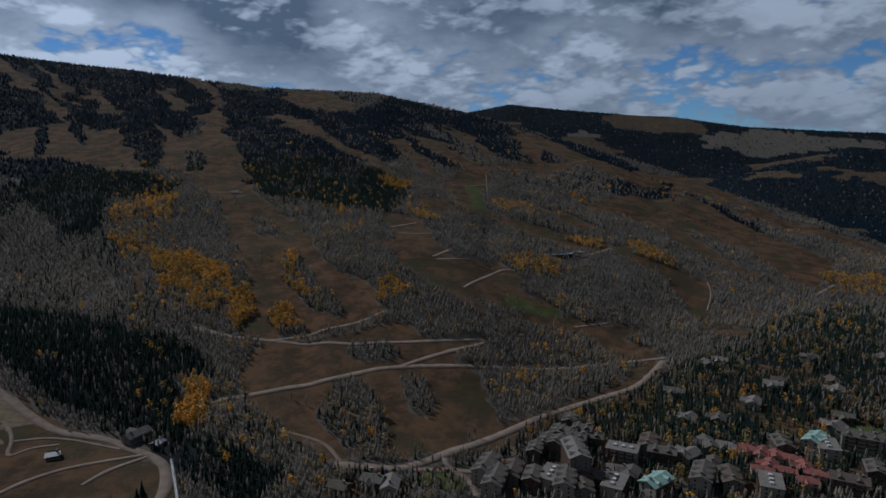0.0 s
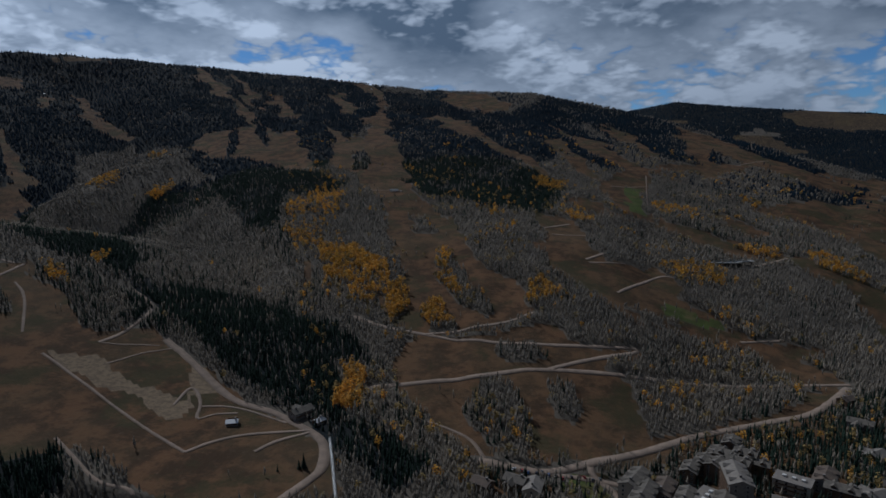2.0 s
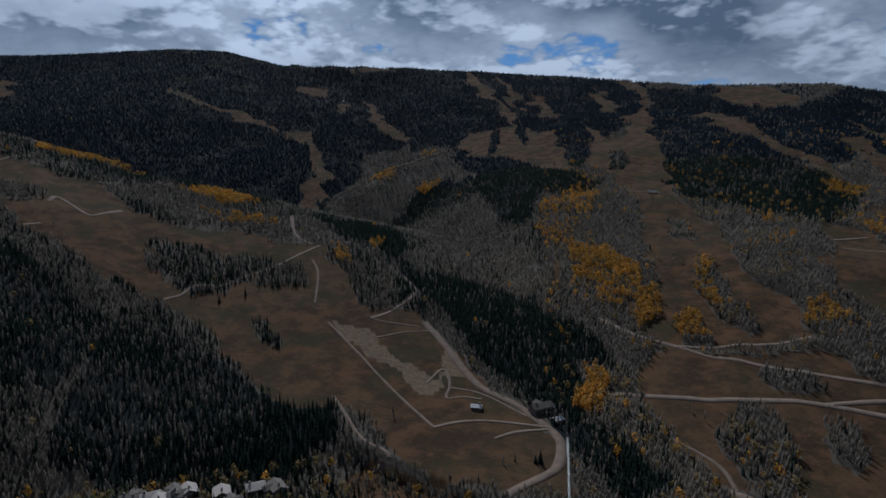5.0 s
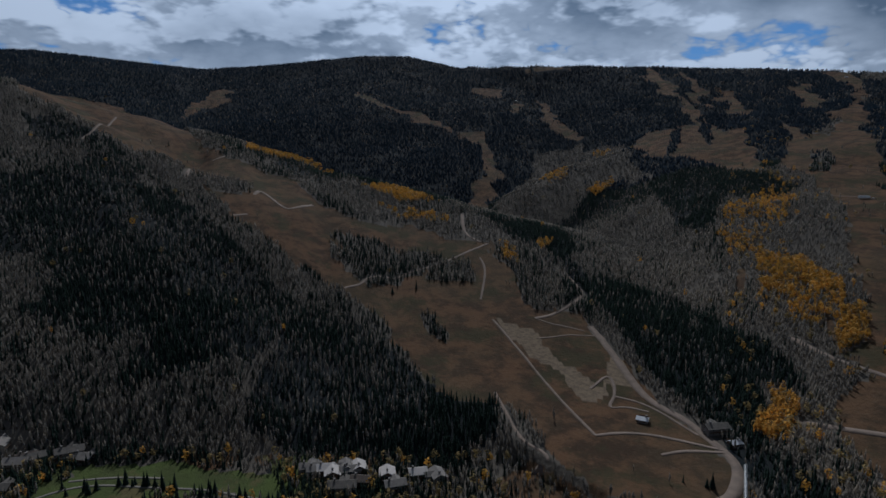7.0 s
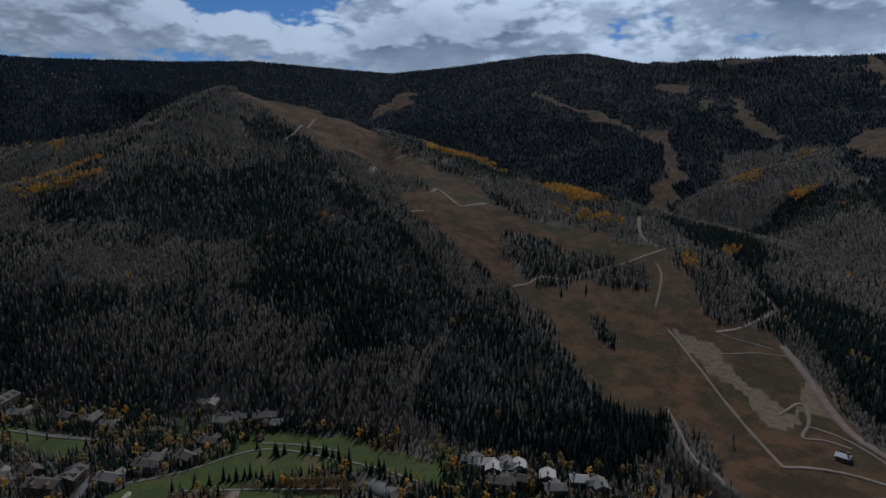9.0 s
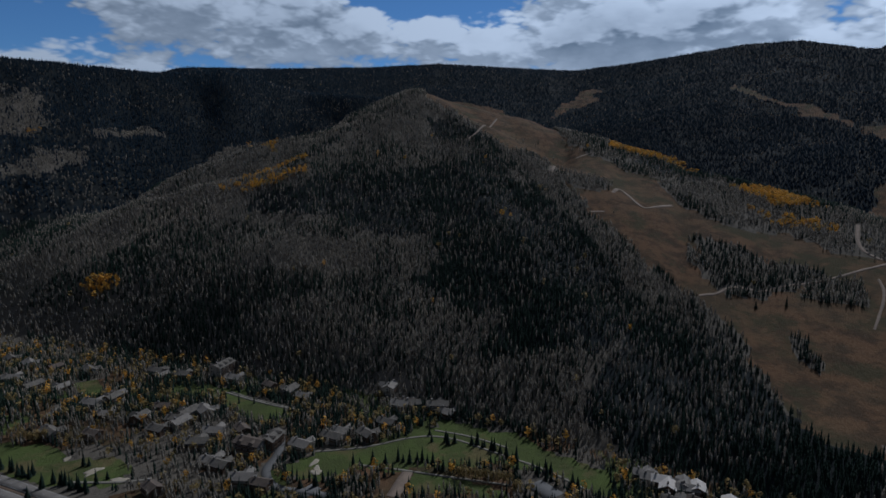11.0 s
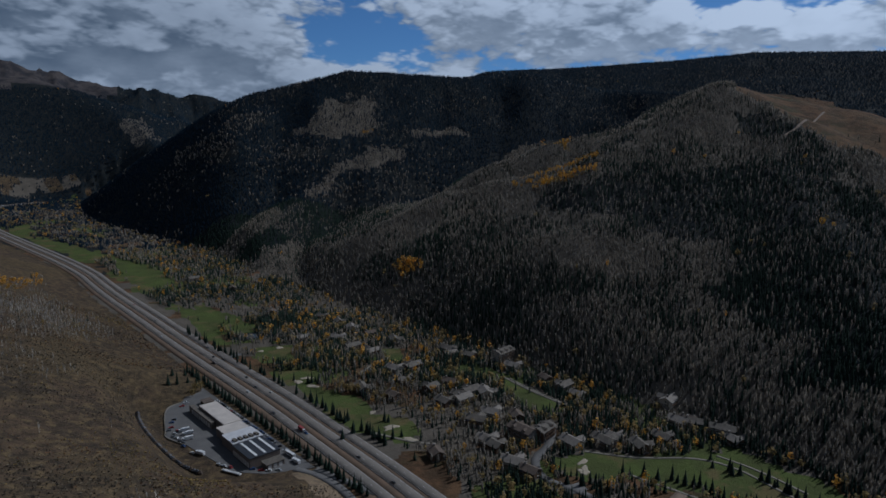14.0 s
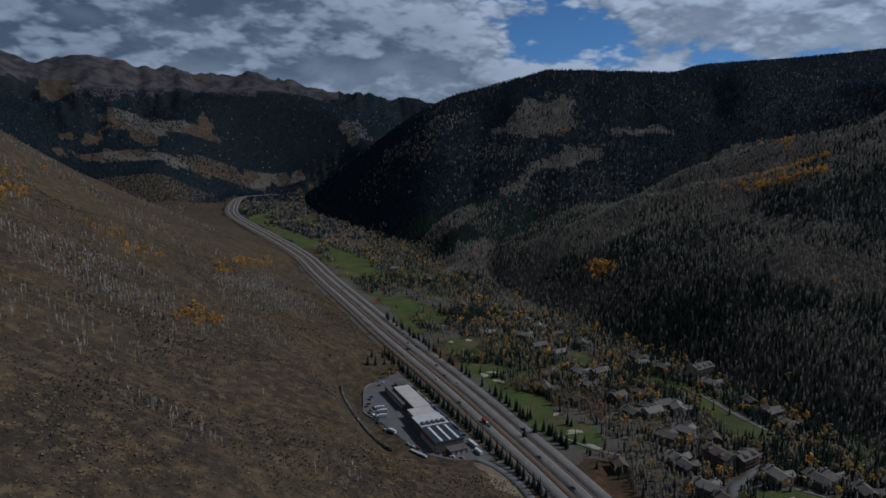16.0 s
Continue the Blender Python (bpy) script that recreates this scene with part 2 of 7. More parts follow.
STUCCO = material("stucco_cream", (0.42, 0.37, 0.30), 0.9, (0.36, 0.31, 0.25), 0.3)
TIMBER = material("timber_siding_brown", (0.13, 0.085, 0.055), 0.85, (0.09, 0.06, 0.042), 0.4)
STONE = material("stone_wall_grey", (0.24, 0.22, 0.20), 0.9, (0.17, 0.155, 0.14), 0.8, 0.4, 2.0)
METAL_WALL = material("metal_cladding_brown", (0.15, 0.12, 0.10), 0.6, (0.12, 0.10, 0.085), 0.4)
GLASS_DARK = material("window_glass_dark", (0.025, 0.03, 0.038), 0.12)
SKYLIGHT = material("skylight_panel_white", (0.80, 0.80, 0.78), 0.4)
TRIM = material("trim_white", (0.62, 0.60, 0.57), 0.6)
RUBBER = material("tyre_rubber", (0.02, 0.02, 0.02), 0.8)
SAND = material("bunker_sand", (0.36, 0.31, 0.235), 0.95, (0.30, 0.26, 0.20), 0.3)
WATER = material("pond_water", (0.025, 0.040, 0.048), 0.06)
LINER = material("pond_rim_pale", (0.50, 0.48, 0.44), 0.9)
CAR_PAINTS = [material("car_paint_" + n, c, 0.3) for n, c in (("white", (0.72, 0.72, 0.71)), ("silver", (0.42, 0.43, 0.44)), ("black", (0.018, 0.018, 0.02)), ("red", (0.32, 0.03, 0.025)), ("blue", (0.03, 0.08, 0.22)), ("grey", (0.12, 0.125, 0.13)))]
# ---- the lie of the land, in metres from the point below the camera ----
def hash2(ix, iy, seed):
    v = np.sin(ix * 127.1 + iy * 311.7 + seed * 74.7) * 43758.5453
    return v - np.floor(v)


def value_noise(x, y, seed):
    ix, iy = np.floor(x), np.floor(y)
    fx, fy = x - ix, y - iy
    fx, fy = fx * fx * fx * (fx * (fx * 6 - 15) + 10), fy * fy * fy * (fy * (fy * 6 - 15) + 10)
    a, b = hash2(ix, iy, seed), hash2(ix + 1, iy, seed)
    c, d = hash2(ix, iy + 1, seed), hash2(ix + 1, iy + 1, seed)
    return (a + (b - a) * fx) * (1 - fy) + (c + (d - c) * fx) * fy


def fbm(x, y, size, octaves=4, seed=1, gain=0.5):
    total, amp, norm = 0.0, 1.0, 0.0
    for k in range(octaves):
        total = total + amp * (value_noise(x / size * 2 ** k + 17.3 * k, y / size * 2 ** k - 9.1 * k, seed + k) - 0.5)
        norm += amp
        amp *= gain
    return total / norm * 2


def step(x, lo, hi):
    u = np.clip((x - lo) / (hi - lo), 0, 1)
    return u * u * (3 - 2 * u)


def near_line(x, y, line):
    """Distance to a line in plan, signed (left of its way: plus), and the metres along it."""
    best, sign, along, run = np.full(np.shape(x), 1e9), np.ones(np.shape(x)), np.zeros(np.shape(x)), 0.0
    for (ax, ay), (bx, by) in zip(line, line[1:]):
        ux, uy = bx - ax, by - ay
        length = math.hypot(ux, uy)
        ux, uy = ux / length, uy / length
        s = np.clip((x - ax) * ux + (y - ay) * uy, 0, length)
        d = np.hypot(x - ax - s * ux, y - ay - s * uy)
        nearer = d < best
        best = np.where(nearer, d, best)
        sign = np.where(nearer, np.where(ux * (y - ay) - uy * (x - ax) >= 0, 1.0, -1.0), sign)
        along = np.where(nearer, run + s, along)
        run += length
    return best, sign, along


def ridge(x, y, crest, soft=20.0):
    """Height of a ridge that falls off on both sides of its crest, points (x, y, height, fall), and how far below the crest that is."""
    top, below = np.full(np.shape(x), -1e4), np.zeros(np.shape(x))
    for (ax, ay, az, asl), (bx, by, bz, bsl) in zip(crest, crest[1:]):
        ux, uy = bx - ax, by - ay
        q = np.clip(((x - ax) * ux + (y - ay) * uy) / (ux * ux + uy * uy), 0, 1)
        d = np.hypot(x - ax - q * ux, y - ay - q * uy)
        fall = asl + (bsl - asl) * q
        drop = fall * (np.sqrt(d * d + soft * soft) - soft)
        form = az + (bz - az) * q - drop
        below = np.where(form > top, drop, below)
        top = np.maximum(top, form)
    return top, below


HIGHWAY = [(1600, 830), (700, 480), (300, 350), (50, 255), (-150, 120), (-290, -50), (-375, -183), (-429, -280), (-474, -360), (-553, -517), (-641, -685), (-717, -834), (-760, -915), (-862, -1095), (-1049, -1563), (-1165, -1844), (-1319, -2080), (-1520, -2350), (-1640, -2410), (-1760, -2420)]
# broad ski mountain: bearing, crest range, crest height, foot range, foot height
MOUNTAIN = [(-60, 1500, -40, 1350, 0), (-48, 1600, -20, 1250, 0), (-35.9, 1750, 16, 1200, 0), (-25.2, 2000, 117, 1000, 2), (-16, 2250, 224, 800, 4), (-9.1, 2450, 312, 640, 2), (-1, 2650, 428, 470, 2),
            (6.1, 2800, 513, 445, 2), (15.9, 2950, 549, 440, 2), (25.5, 3050, 616, 580, 14), (34.4, 3100, 656, 1000, 50), (40, 3140, 680, 1650, 90), (44, 3180, 692, 2000, 112), (50.6, 3300, 708, 2250, 130), (58, 3300, 560, 2400, 140)]
RIDGES = {}
RIDGES["south"] = [(-2551, 2093, 700, 0.36), (-2982, 2018, 813, 0.36), (-3099, 1832, 813, 0.36), (-3446, 1480, 777, 0.36), (-3703, 1055, 739, 0.36), (-3888, 304, 787, 0.36)]
RIDGES["back"] = [(-3530, 1659, 793, 0.3), (-3751, 1239, 752, 0.3), (-3865, 814, 777, 0.3), (-3936, 334, 806, 0.3), (-3948, -116, 779, 0.3), (-3879, -747, 753, 0.3), (-3256, -981, 673, 0.35), (-2684, -294, 491, 0.35)]
RIDGES["hill"] = [(-1558, 78, 389, 0.53), (-1478, 73, 384, 0.53), (-1319, 172, 312, 0.473), (-1109, 305, 217, 0.418), (-963, 336, 153, 0.363), (-808, 349, 85, 0.264), (-678, 365, 55, 0.165), (-574, 365, 36, 0.11), (-471, 355, 21, 0.066)]
RIDGES["nose"] = [(-1557, 78, 393, 0.4), (-1546, 202, 359, 0.36), (-1512, 295, 336, 0.33), (-1435, 400, 298, 0.31), (-1362, 497, 249, 0.3), (-1271, 562, 226, 0.3), (-1176, 621, 203, 0.28), (-1091, 669, 178, 0.27), (-1014, 696, 166, 0.26), (-898, 702, 147, 0.24), (-753, 673, 94, 0.2), (-563, 650, 63, 0.18), (-470, 597, 36, 0.12), (-358, 530, 16, 0.1), (-285, 493, 11, 0.08)]
RIDGES["hill_east"] = [(-1479, 54, 383, 0.55), (-1440, -21, 335, 0.6), (-1393, -137, 288, 0.62), (-1327, -248, 260, 0.62), (-1242, -349, 215, 0.62), (-1140, -435, 152, 0.6), (-1033, -505, 105, 0.58), (-942, -548, 48, 0.52), (-862, -564, 20, 0.45)]
RIDGES["hill_back"] = [(-1558, 78, 389, 0.62), (-2100, 20, 420, 0.6), (-2684, -294, 491, 0.55)]
RIDGES["east"] = [(-2684, -294, 491, 0.54), (-2524, -623, 571, 0.54), (-2428, -778, 538, 0.54), (-2135, -1201, 549, 0.54), (-1881, -1409, 455, 0.54), (-1743, -1501, 387, 0.54), (-1604, -1578, 305, 0.54), (-1439, -1664, 193, 0.54), (-1295, -1716, 47, 0.54)]
RIDGES["east_spur"] = [(-2428, -778, 538, 0.5), (-1814, -843, 254, 0.55), (-1616, -900, 208, 0.55), (-1374, -913, 131, 0.55), (-1145, -890, 78, 0.5), (-961, -860, 47, 0.5)]
RIDGES["knoll"] = [(-1139, 1764, 317, 0.35), (-1114, 1539, 264, 0.4), (-1125, 1301, 215, 0.48), (-1112, 1122, 164, 0.55), (-1093, 998, 115, 0.55)]
RIDGES["spur"] = [(-871, 1342, 187, 0.4), (-804, 1121, 122, 0.5), (-762, 927, 71, 0.55), (-778, 820, 57, 0.55)]
RIDGES["peaks"] = [(-1314, -4408, 804, 0.45), (-1469, -4359, 753, 0.45), (-1750, -4254, 787, 0.45), (-2003, -4197, 766, 0.45), (-2155, -4121, 788, 0.45), (-2273, -4057, 711, 0.45), (-2491, -3927, 742, 0.45), (-2648, -3761, 739, 0.45), (-3003, -3352, 659, 0.45), (-3401, -3244, 585, 0.4), (-3592, -3108, 600, 0.4)]
RIDGES["middle"] = [(-1095, -3743, 484, 0.35), (-1475, -3502, 398, 0.35), (-1794, -3005, 343, 0.35), (-2047, -2589, 304, 0.35), (-2110, -2406, 198, 0.35)]
RIDGES["middle_back"] = [(-2138, -3499, 580, 0.4), (-2386, -3334, 642, 0.4), (-2634, -2943, 490, 0.4), (-2798, -2717, 407, 0.4)]
RIDGES["west"] = [(1218, 3388, 152, 0.25), (1642, 3203, 180, 0.25), (1973, 3011, 254, 0.25), (2080, 2938, 236, 0.25), (2900, 2300, 300, 0.25)]
RIDGES["far_west"] = [(-300, 4650, 400, 0.35), (161, 4647, 548, 0.35), (495, 4674, 603, 0.35), (900, 4613, 553, 0.3), (1397, 4488, 504, 0.3), (1611, 4415, 485, 0.3), (2019, 4189, 405, 0.3), (2709, 3841, 341, 0.3), (3800, 2800, 420, 0.3)]
RIDGES["hill_rib"] = [(-1354, -31, 318, 0.6), (-1297, -82, 293, 0.6), (-1117, -147, 226, 0.6), (-1113, -238, 197, 0.6), (-1131, -328, 181, 0.6), (-1115, -402, 158, 0.6), (-1027, -457, 105, 0.6)]
RIDGES["east_rib"] = [(-1742, -1326, 371, 0.5), (-1596, -1359, 323, 0.5), (-1583, -1433, 293, 0.5), (-1561, -1523, 222, 0.5)]
RIDGES["east_rib_low"] = [(-1436, -1156, 193, 0.55), (-1332, -1163, 157, 0.55), (-1247, -1177, 99, 0.55), (-1200, -1205, 34, 0.55)]
RIDGES["hill_rib_low"] = [(-923, -77, 142, 0.5), (-874, -136, 130, 0.5), (-805, -185, 99, 0.5), (-750, -239, 31, 0.5)]
RIDGES["hill_rib_west"] = [(-1093, 137, 223, 0.45), (-878, 171, 146, 0.45), (-690, 193, 87, 0.45), (-544, 193, 28, 0.45)]


def smooth_table(az, tab, k):
    """A column of the mountain's table at a bearing, with its corners rounded off."""
    fine = np.arange(-70.0, 70.1, 0.5)
    v = np.interp(fine, tab[:, 0], tab[:, k])
    if k > 2:
        kernel = np.hanning(23)
        v = np.convolve(np.pad(v, 11, mode="edge"), kernel / kernel.sum(), "valid")
    return np.interp(az, fine, v)


def height(x, y):
    x, y = np.asarray(x, float), np.asarray(y, float)
    r = np.hypot(x, y)
    az = np.degrees(np.arctan2(-x, y))
    side, sign, along = near_line(x, y, HIGHWAY)
    n = side * sign
    floor = 0.014 * np.clip(-y - 600, 0, 2600)
    # north side of the valley
    climb = np.clip(n - 26, 0, None)
    fall = 1 - step(along, 3350, 4250)
    north = np.minimum(0.34 * climb + 0.00036 * climb * climb, 330 + 0.1 * climb) * fall
    north = floor + north + step(climb, 20, 200) * fbm(x, y, 190, 4, 3) * 14 * fall
    # the yard cut into its foot
    yard = step(along, 2300, 2345) * (1 - step(along, 2530, 2600)) * (1 - step(n, 100, 146))
    north = north * (1 - yard) + (floor + 1.0) * yard
    # ski mountain
    tab = np.array(MOUNTAIN, float)
    rc, zc, rf, zf = (smooth_table(az, tab, k) for k in (1, 2, 3, 4))
    u = (r - rf) / (rc - rf)
    rough = fbm(x, y, 420, 4, 11) - 1.4 * fbm(az * 24.0, r * 0.18, 170, 3, 27) ** 2 + 0.15
    main = zf + (zc - zf) * (0.8 * u + 0.2 * u * u) + rough * 22 * np.clip(u * 4, 0, 1) * np.clip((1 - u) * 5, 0, 1)
    main = np.where(u < 0, zf + u * 300, main)
    main = np.where(u > 1, zc - (r - rc) * 0.3, main)
    main = np.where((az < -90) | (az > 62), -200, main)
    forms = [np.where(n > 24, floor - 40, floor + fbm(x, y, 130, 3, 5) * 0.8), main]
    wrinkle = fbm(x, y, 300, 5, 21) * 16
    # gullies that run down the slopes
    wrinkle = wrinkle - fbm(az * 24.0, r * 0.20, 150, 3, 23) ** 2 * 60 + 6
    # the hills stop at the edge of the flat valley bottom
    edge = np.where(n < 0, floor + 0.95 * np.clip(-n - 275, -60, None), floor - 60 + 0.6 * np.clip(n - 40, 0, None) * step(r, 2000, 2400))
    edge = np.where(y > 330, 1e4, edge)
    for name, crest in RIDGES.items():
        top, below = ridge(x, y, crest, 12.0 if name == "peaks" else 26.0)
        calm = np.clip(below / 90.0, 0.08, 1)
        if name == "peaks":
            top = top + fbm(x, y, 420, 6, 31, 0.6) * 60 - np.abs(fbm(az * 60.0, r * 0.25, 110, 3, 35)) * 70 + 18
        elif name in ("far_west", "west", "middle", "middle_back", "south", "back"):
            # trees stand on the far crests
            top = top - (9 if name in ("south", "back") else 0) + fbm(x, y, 700, 5, 41, 0.5) * 30 * calm
        else:
            top = top - (9 if name == "east" else 0) + wrinkle * np.clip((r - 600) / 900, 0, 1) * calm
        soft = 14.0
        top = -soft * np.logaddexp(-top / soft, -edge / soft)
        forms.append(top)
    forms.append(np.where(n > 0, north, -200.0))
    top = np.max(forms, axis=0)
    k = 5.0
    top = top + k * np.log(sum(np.exp(np.clip((f - top) / k, -40, 0)) for f in forms))
    # the motorway runs on level ground
    bed = 1 - step(side, 27, 42)
    return top * (1 - bed) + (floor + 0.5) * bed
# ---- plan of the cover: outlines in metres ----
REGIONS = {}


def region(kind, share, outline):
    REGIONS.setdefault(kind, []).append((share, np.array(outline, float)))


region("run", 1.0, [(-1041, 2808), (-923, 2633), (-790, 2256), (-615, 1808), (-494, 1543), (-414, 1337), (-358, 1213), (-313, 1156), (-240, 1051), (-205, 958), (-175, 881), (-143, 834), (-105, 819), (-87, 759), (-75, 716), (-109, 681), (-159, 657), (-185, 638), (-212, 650), (-222, 702), (-252, 757), (-258, 814), (-297, 892), (-336, 963), (-377, 1082), (-458, 1222), (-549, 1336), (-597, 1381), (-644, 1546), (-683, 1600), (-642, 1601), (-750, 1946), (-802, 2081), (-798, 2216), (-908, 2506), (-1105, 2757)])
region("run", 1.0, [(-873, 1888), (-796, 1797), (-650, 1582), (-583, 1382), (-608, 1371), (-676, 1544), (-756, 1678)])
region("run", 1.0, [(-1765, 2482), (-1727, 2520), (-1436, 2233), (-1184, 1989), (-1053, 1840), (-965, 1758), (-921, 1753), (-786, 1597), (-640, 1329), (-729, 1385), (-836, 1428), (-950, 1470), (-1047, 1501), (-1155, 1596), (-1195, 1684), (-1125, 1744), (-1091, 1794), (-1297, 2055), (-1453, 2174), (-1591, 2298)])
region("run", 1.0, [(-1326, 2323), (-1231, 2296), (-1088, 2117), (-1014, 1981), (-1048, 1974), (-1201, 2170)])
region("run", 1.0, [(-1138, 2542), (-1051, 2493), (-913, 2279), (-844, 2134), (-888, 2106), (-1016, 2295)])
region("run", 1.0, [(-1666, 2596), (-1364, 2295), (-1204, 2094), (-1187, 2034), (-1376, 2224)])
region("run", 1.0, [(-707, 2812), (-473, 2745), (-374, 2548), (-362, 2403), (-454, 2408), (-530, 2464), (-612, 2625)])
region("run", 1.0, [(-569, 2357), (-449, 2184), (-279, 1824), (-144, 1533), (-108, 1476), (-123, 1445), (-218, 1610), (-369, 1966), (-448, 2011)])
region("run", 1.0, [(-175, 2273), (-35, 1915), (48, 1809), (101, 1702), (114, 1606), (94, 1337), (100, 1281), (76, 1258), (40, 1269), (32, 1400), (72, 1553), (63, 1639), (9, 1725), (-32, 1810), (-135, 2081)])
region("run", 1.0, [(-166, 1978), (-68, 1699), (-13, 1575), (22, 1490), (-23, 1515), (-92, 1667)])
region("run", 1.0, [(-28, 2270), (100, 2183), (155, 1889), (125, 1806), (80, 2023)])
region("run", 1.0, [(250, 2352), (304, 2290), (306, 1900), (258, 2014)])
region("run", 1.0, [(-101, 1162), (-57, 1125), (-27, 1038), (-2, 962), (6, 914), (-27, 880), (-57, 904), (-55, 978), (-84, 1039)])
region("run", 1.0, [(6, 924), (69, 945), (86, 990), (107, 928), (113, 863), (139, 839), (157, 823), (154, 803), (117, 789), (83, 782), (55, 786), (45, 825), (55, 850), (20, 836), (0, 878)])
region("run", 1.0, [(-203, 632), (-163, 648), (-118, 664), (-63, 693), (-43, 691), (-11, 658), (51, 694), (51, 676), (5, 624), (20, 616), (34, 607), (38, 583), (49, 546), (51, 515), (1, 474), (-33, 457), (-58, 460), (-99, 453), (-125, 476), (-146, 505), (-178, 529), (-194, 568)])
region("run", 1.0, [(-890, 486), (-890, 531), (-868, 591), (-771, 599), (-736, 626), (-731, 652), (-644, 620), (-576, 570), (-528, 547), (-497, 583), (-461, 569), (-375, 526), (-317, 490), (-251, 460), (-216, 444), (-196, 423), (-163, 370), (-259, 331), (-299, 331), (-359, 365), (-403, 365), (-414, 340), (-452, 327), (-528, 347), (-621, 376), (-681, 363)])
region("run", 1.0, [(-1438, 72), (-2894, 306), (-2779, 482), (-2557, 593), (-1419, 384), (-1216, 400), (-1184, 432), (-1107, 489), (-998, 481), (-945, 497), (-892, 511), (-809, 588), (-752, 590), (-711, 548), (-698, 488), (-703, 445), (-719, 410), (-790, 414), (-858, 431), (-778, 399), (-690, 393), (-622, 401), (-570, 359), (-630, 373), (-698, 365), (-731, 334), (-840, 334), (-912, 312), (-1013, 304), (-1198, 301), (-1175, 233), (-1229, 200), (-1340, 166), (-1396, 111)])
region("run", 1.0, [(-1838, 1423), (-1737, 1492), (-1564, 1401), (-1451, 1348), (-1324, 1197), (-1220, 1089), (-861, 738), (-1268, 1064), (-1390, 1182), (-1392, 1241), (-1520, 1338), (-1637, 1402)])
region("run", 1.0, [(-2482, 1421), (-2269, 1407), (-2062, 1448), (-1866, 1445), (-1819, 1408), (-2024, 1399), (-2223, 1358), (-2405, 1374)])
region("run", 1.0, [(-1980, 2029), (-1724, 1879), (-1445, 1705), (-1443, 1674), (-1638, 1754), (-1922, 1953)])
region("run", 1.0, [(-2253, 1881), (-2166, 2010), (-2054, 1888), (-2131, 1816)])
region("run", 1.0, [(-1935, 1818), (-1917, 1902), (-1807, 1734)])
region("run", 1.0, [(-2247, 2243), (-2108, 2354), (-2034, 2346), (-2144, 2205)])
region("run", 1.0, [(-2664, 683), (-2900, 842), (-3057, 995), (-2957, 1028), (-2827, 943), (-2760, 823)])
region("run", 1.0, [(379, 1503), (602, 1665), (667, 1438), (707, 1243), (737, 1160), (614, 1005), (608, 1063), (595, 1251), (511, 1373), (395, 1411)])
region("run", 1.0, [(139, 1759), (299, 1866), (432, 1932), (471, 2026), (569, 2047), (356, 1810), (179, 1681)])
region("run", 1.0, [(289, 1136), (362, 1136), (409, 1062), (433, 1000), (392, 881), (356, 855), (370, 1006), (314, 1077)])
region("run", 1.0, [(60, 760), (163, 810), (220, 769), (260, 716), (234, 677), (207, 696), (181, 757), (118, 761)])
region("run", 1.0, [(208, 677), (250, 686), (199, 608), (141, 559), (68, 491), (28, 469), (5, 458), (5, 474), (56, 521), (117, 574), (171, 611)])
region("run", 1.0, [(262, 2476), (377, 2355), (513, 2047), (643, 1783), (593, 1731), (434, 1865), (278, 2092)])
region("pale", 1.0, [(-1407, -3395), (-1640, -3411), (-1747, -3142), (-1743, -3029), (-1591, -3027), (-1434, -2894), (-1419, -3106)])
region("pale", 1.0, [(-1405, -2836), (-1616, -2820), (-1908, -2643), (-2031, -2531), (-2010, -2483), (-1851, -2568), (-1645, -2633), (-1482, -2688), (-1232, -2795), (-1143, -3026), (-1271, -2986)])
region("pale", 1.0, [(-2417, -2702), (-2617, -2728), (-2498, -2537), (-2260, -2357), (-2278, -2504)])
region("isle", 0.7, [(-634, 1561), (-595, 1566), (-519, 1386), (-553, 1362)])
region("isle", 0.1, [(-325, 1070), (-293, 1083), (-265, 999), (-295, 987)])
region("isle", 0.1, [(-244, 908), (-227, 908), (-192, 851), (-153, 773), (-118, 712), (-127, 695), (-157, 727), (-188, 771), (-218, 826)])
region("isle", 0.05, [(-213, 730), (-196, 747), (-176, 709), (-156, 668), (-185, 658)])
region("isle", 0.9, [(-1141, 1751), (-1093, 1728), (-941, 1499), (-958, 1482)])
region("isle", 0.9, [(-1172, 1968), (-1040, 1818), (-885, 1584), (-922, 1610), (-1057, 1774)])
region("isle", 0.15, [(-111, 563), (-74, 567), (-56, 509), (-54, 465), (-88, 466), (-111, 504)])
region("isle", 0.1, [(-43, 582), (-22, 590), (-7, 538), (-17, 516), (-33, 525)])
region("isle", 0.1, [(-104, 654), (-64, 653), (-48, 626), (-79, 605), (-101, 620)])
region("isle", 0.5, [(-850, 463), (-809, 501), (-739, 538), (-710, 540), (-706, 474), (-713, 418), (-736, 396)])
region("isle", 0.4, [(-727, 528), (-685, 571), (-630, 531), (-668, 482)])
region("isle", 0.6, [(-597, 421), (-587, 430), (-545, 416), (-522, 398), (-545, 397)])
region("isle", 0.3, [(-708, 630), (-631, 627), (-580, 648), (-522, 591), (-528, 547), (-559, 552), (-613, 598)])
region("isle", 0.6, [(-866, 445), (-841, 462), (-781, 471), (-759, 513), (-733, 549), (-708, 546), (-691, 484), (-686, 403), (-740, 402)])
region("gold", 1.0, [(-438, 908), (-372, 917), (-299, 847), (-275, 790), (-293, 762), (-330, 772), (-375, 794)])
region("gold", 0.30, [(-554, 1003), (-588, 1114), (-566, 1231), (-515, 1205), (-446, 994), (-427, 906), (-482, 910)])
region("gold", 0.8, [(-276, 770), (-252, 795), (-226, 692), (-239, 677)])
region("gold", 0.7, [(-212, 728), (-200, 746), (-182, 721), (-166, 682), (-192, 669)])
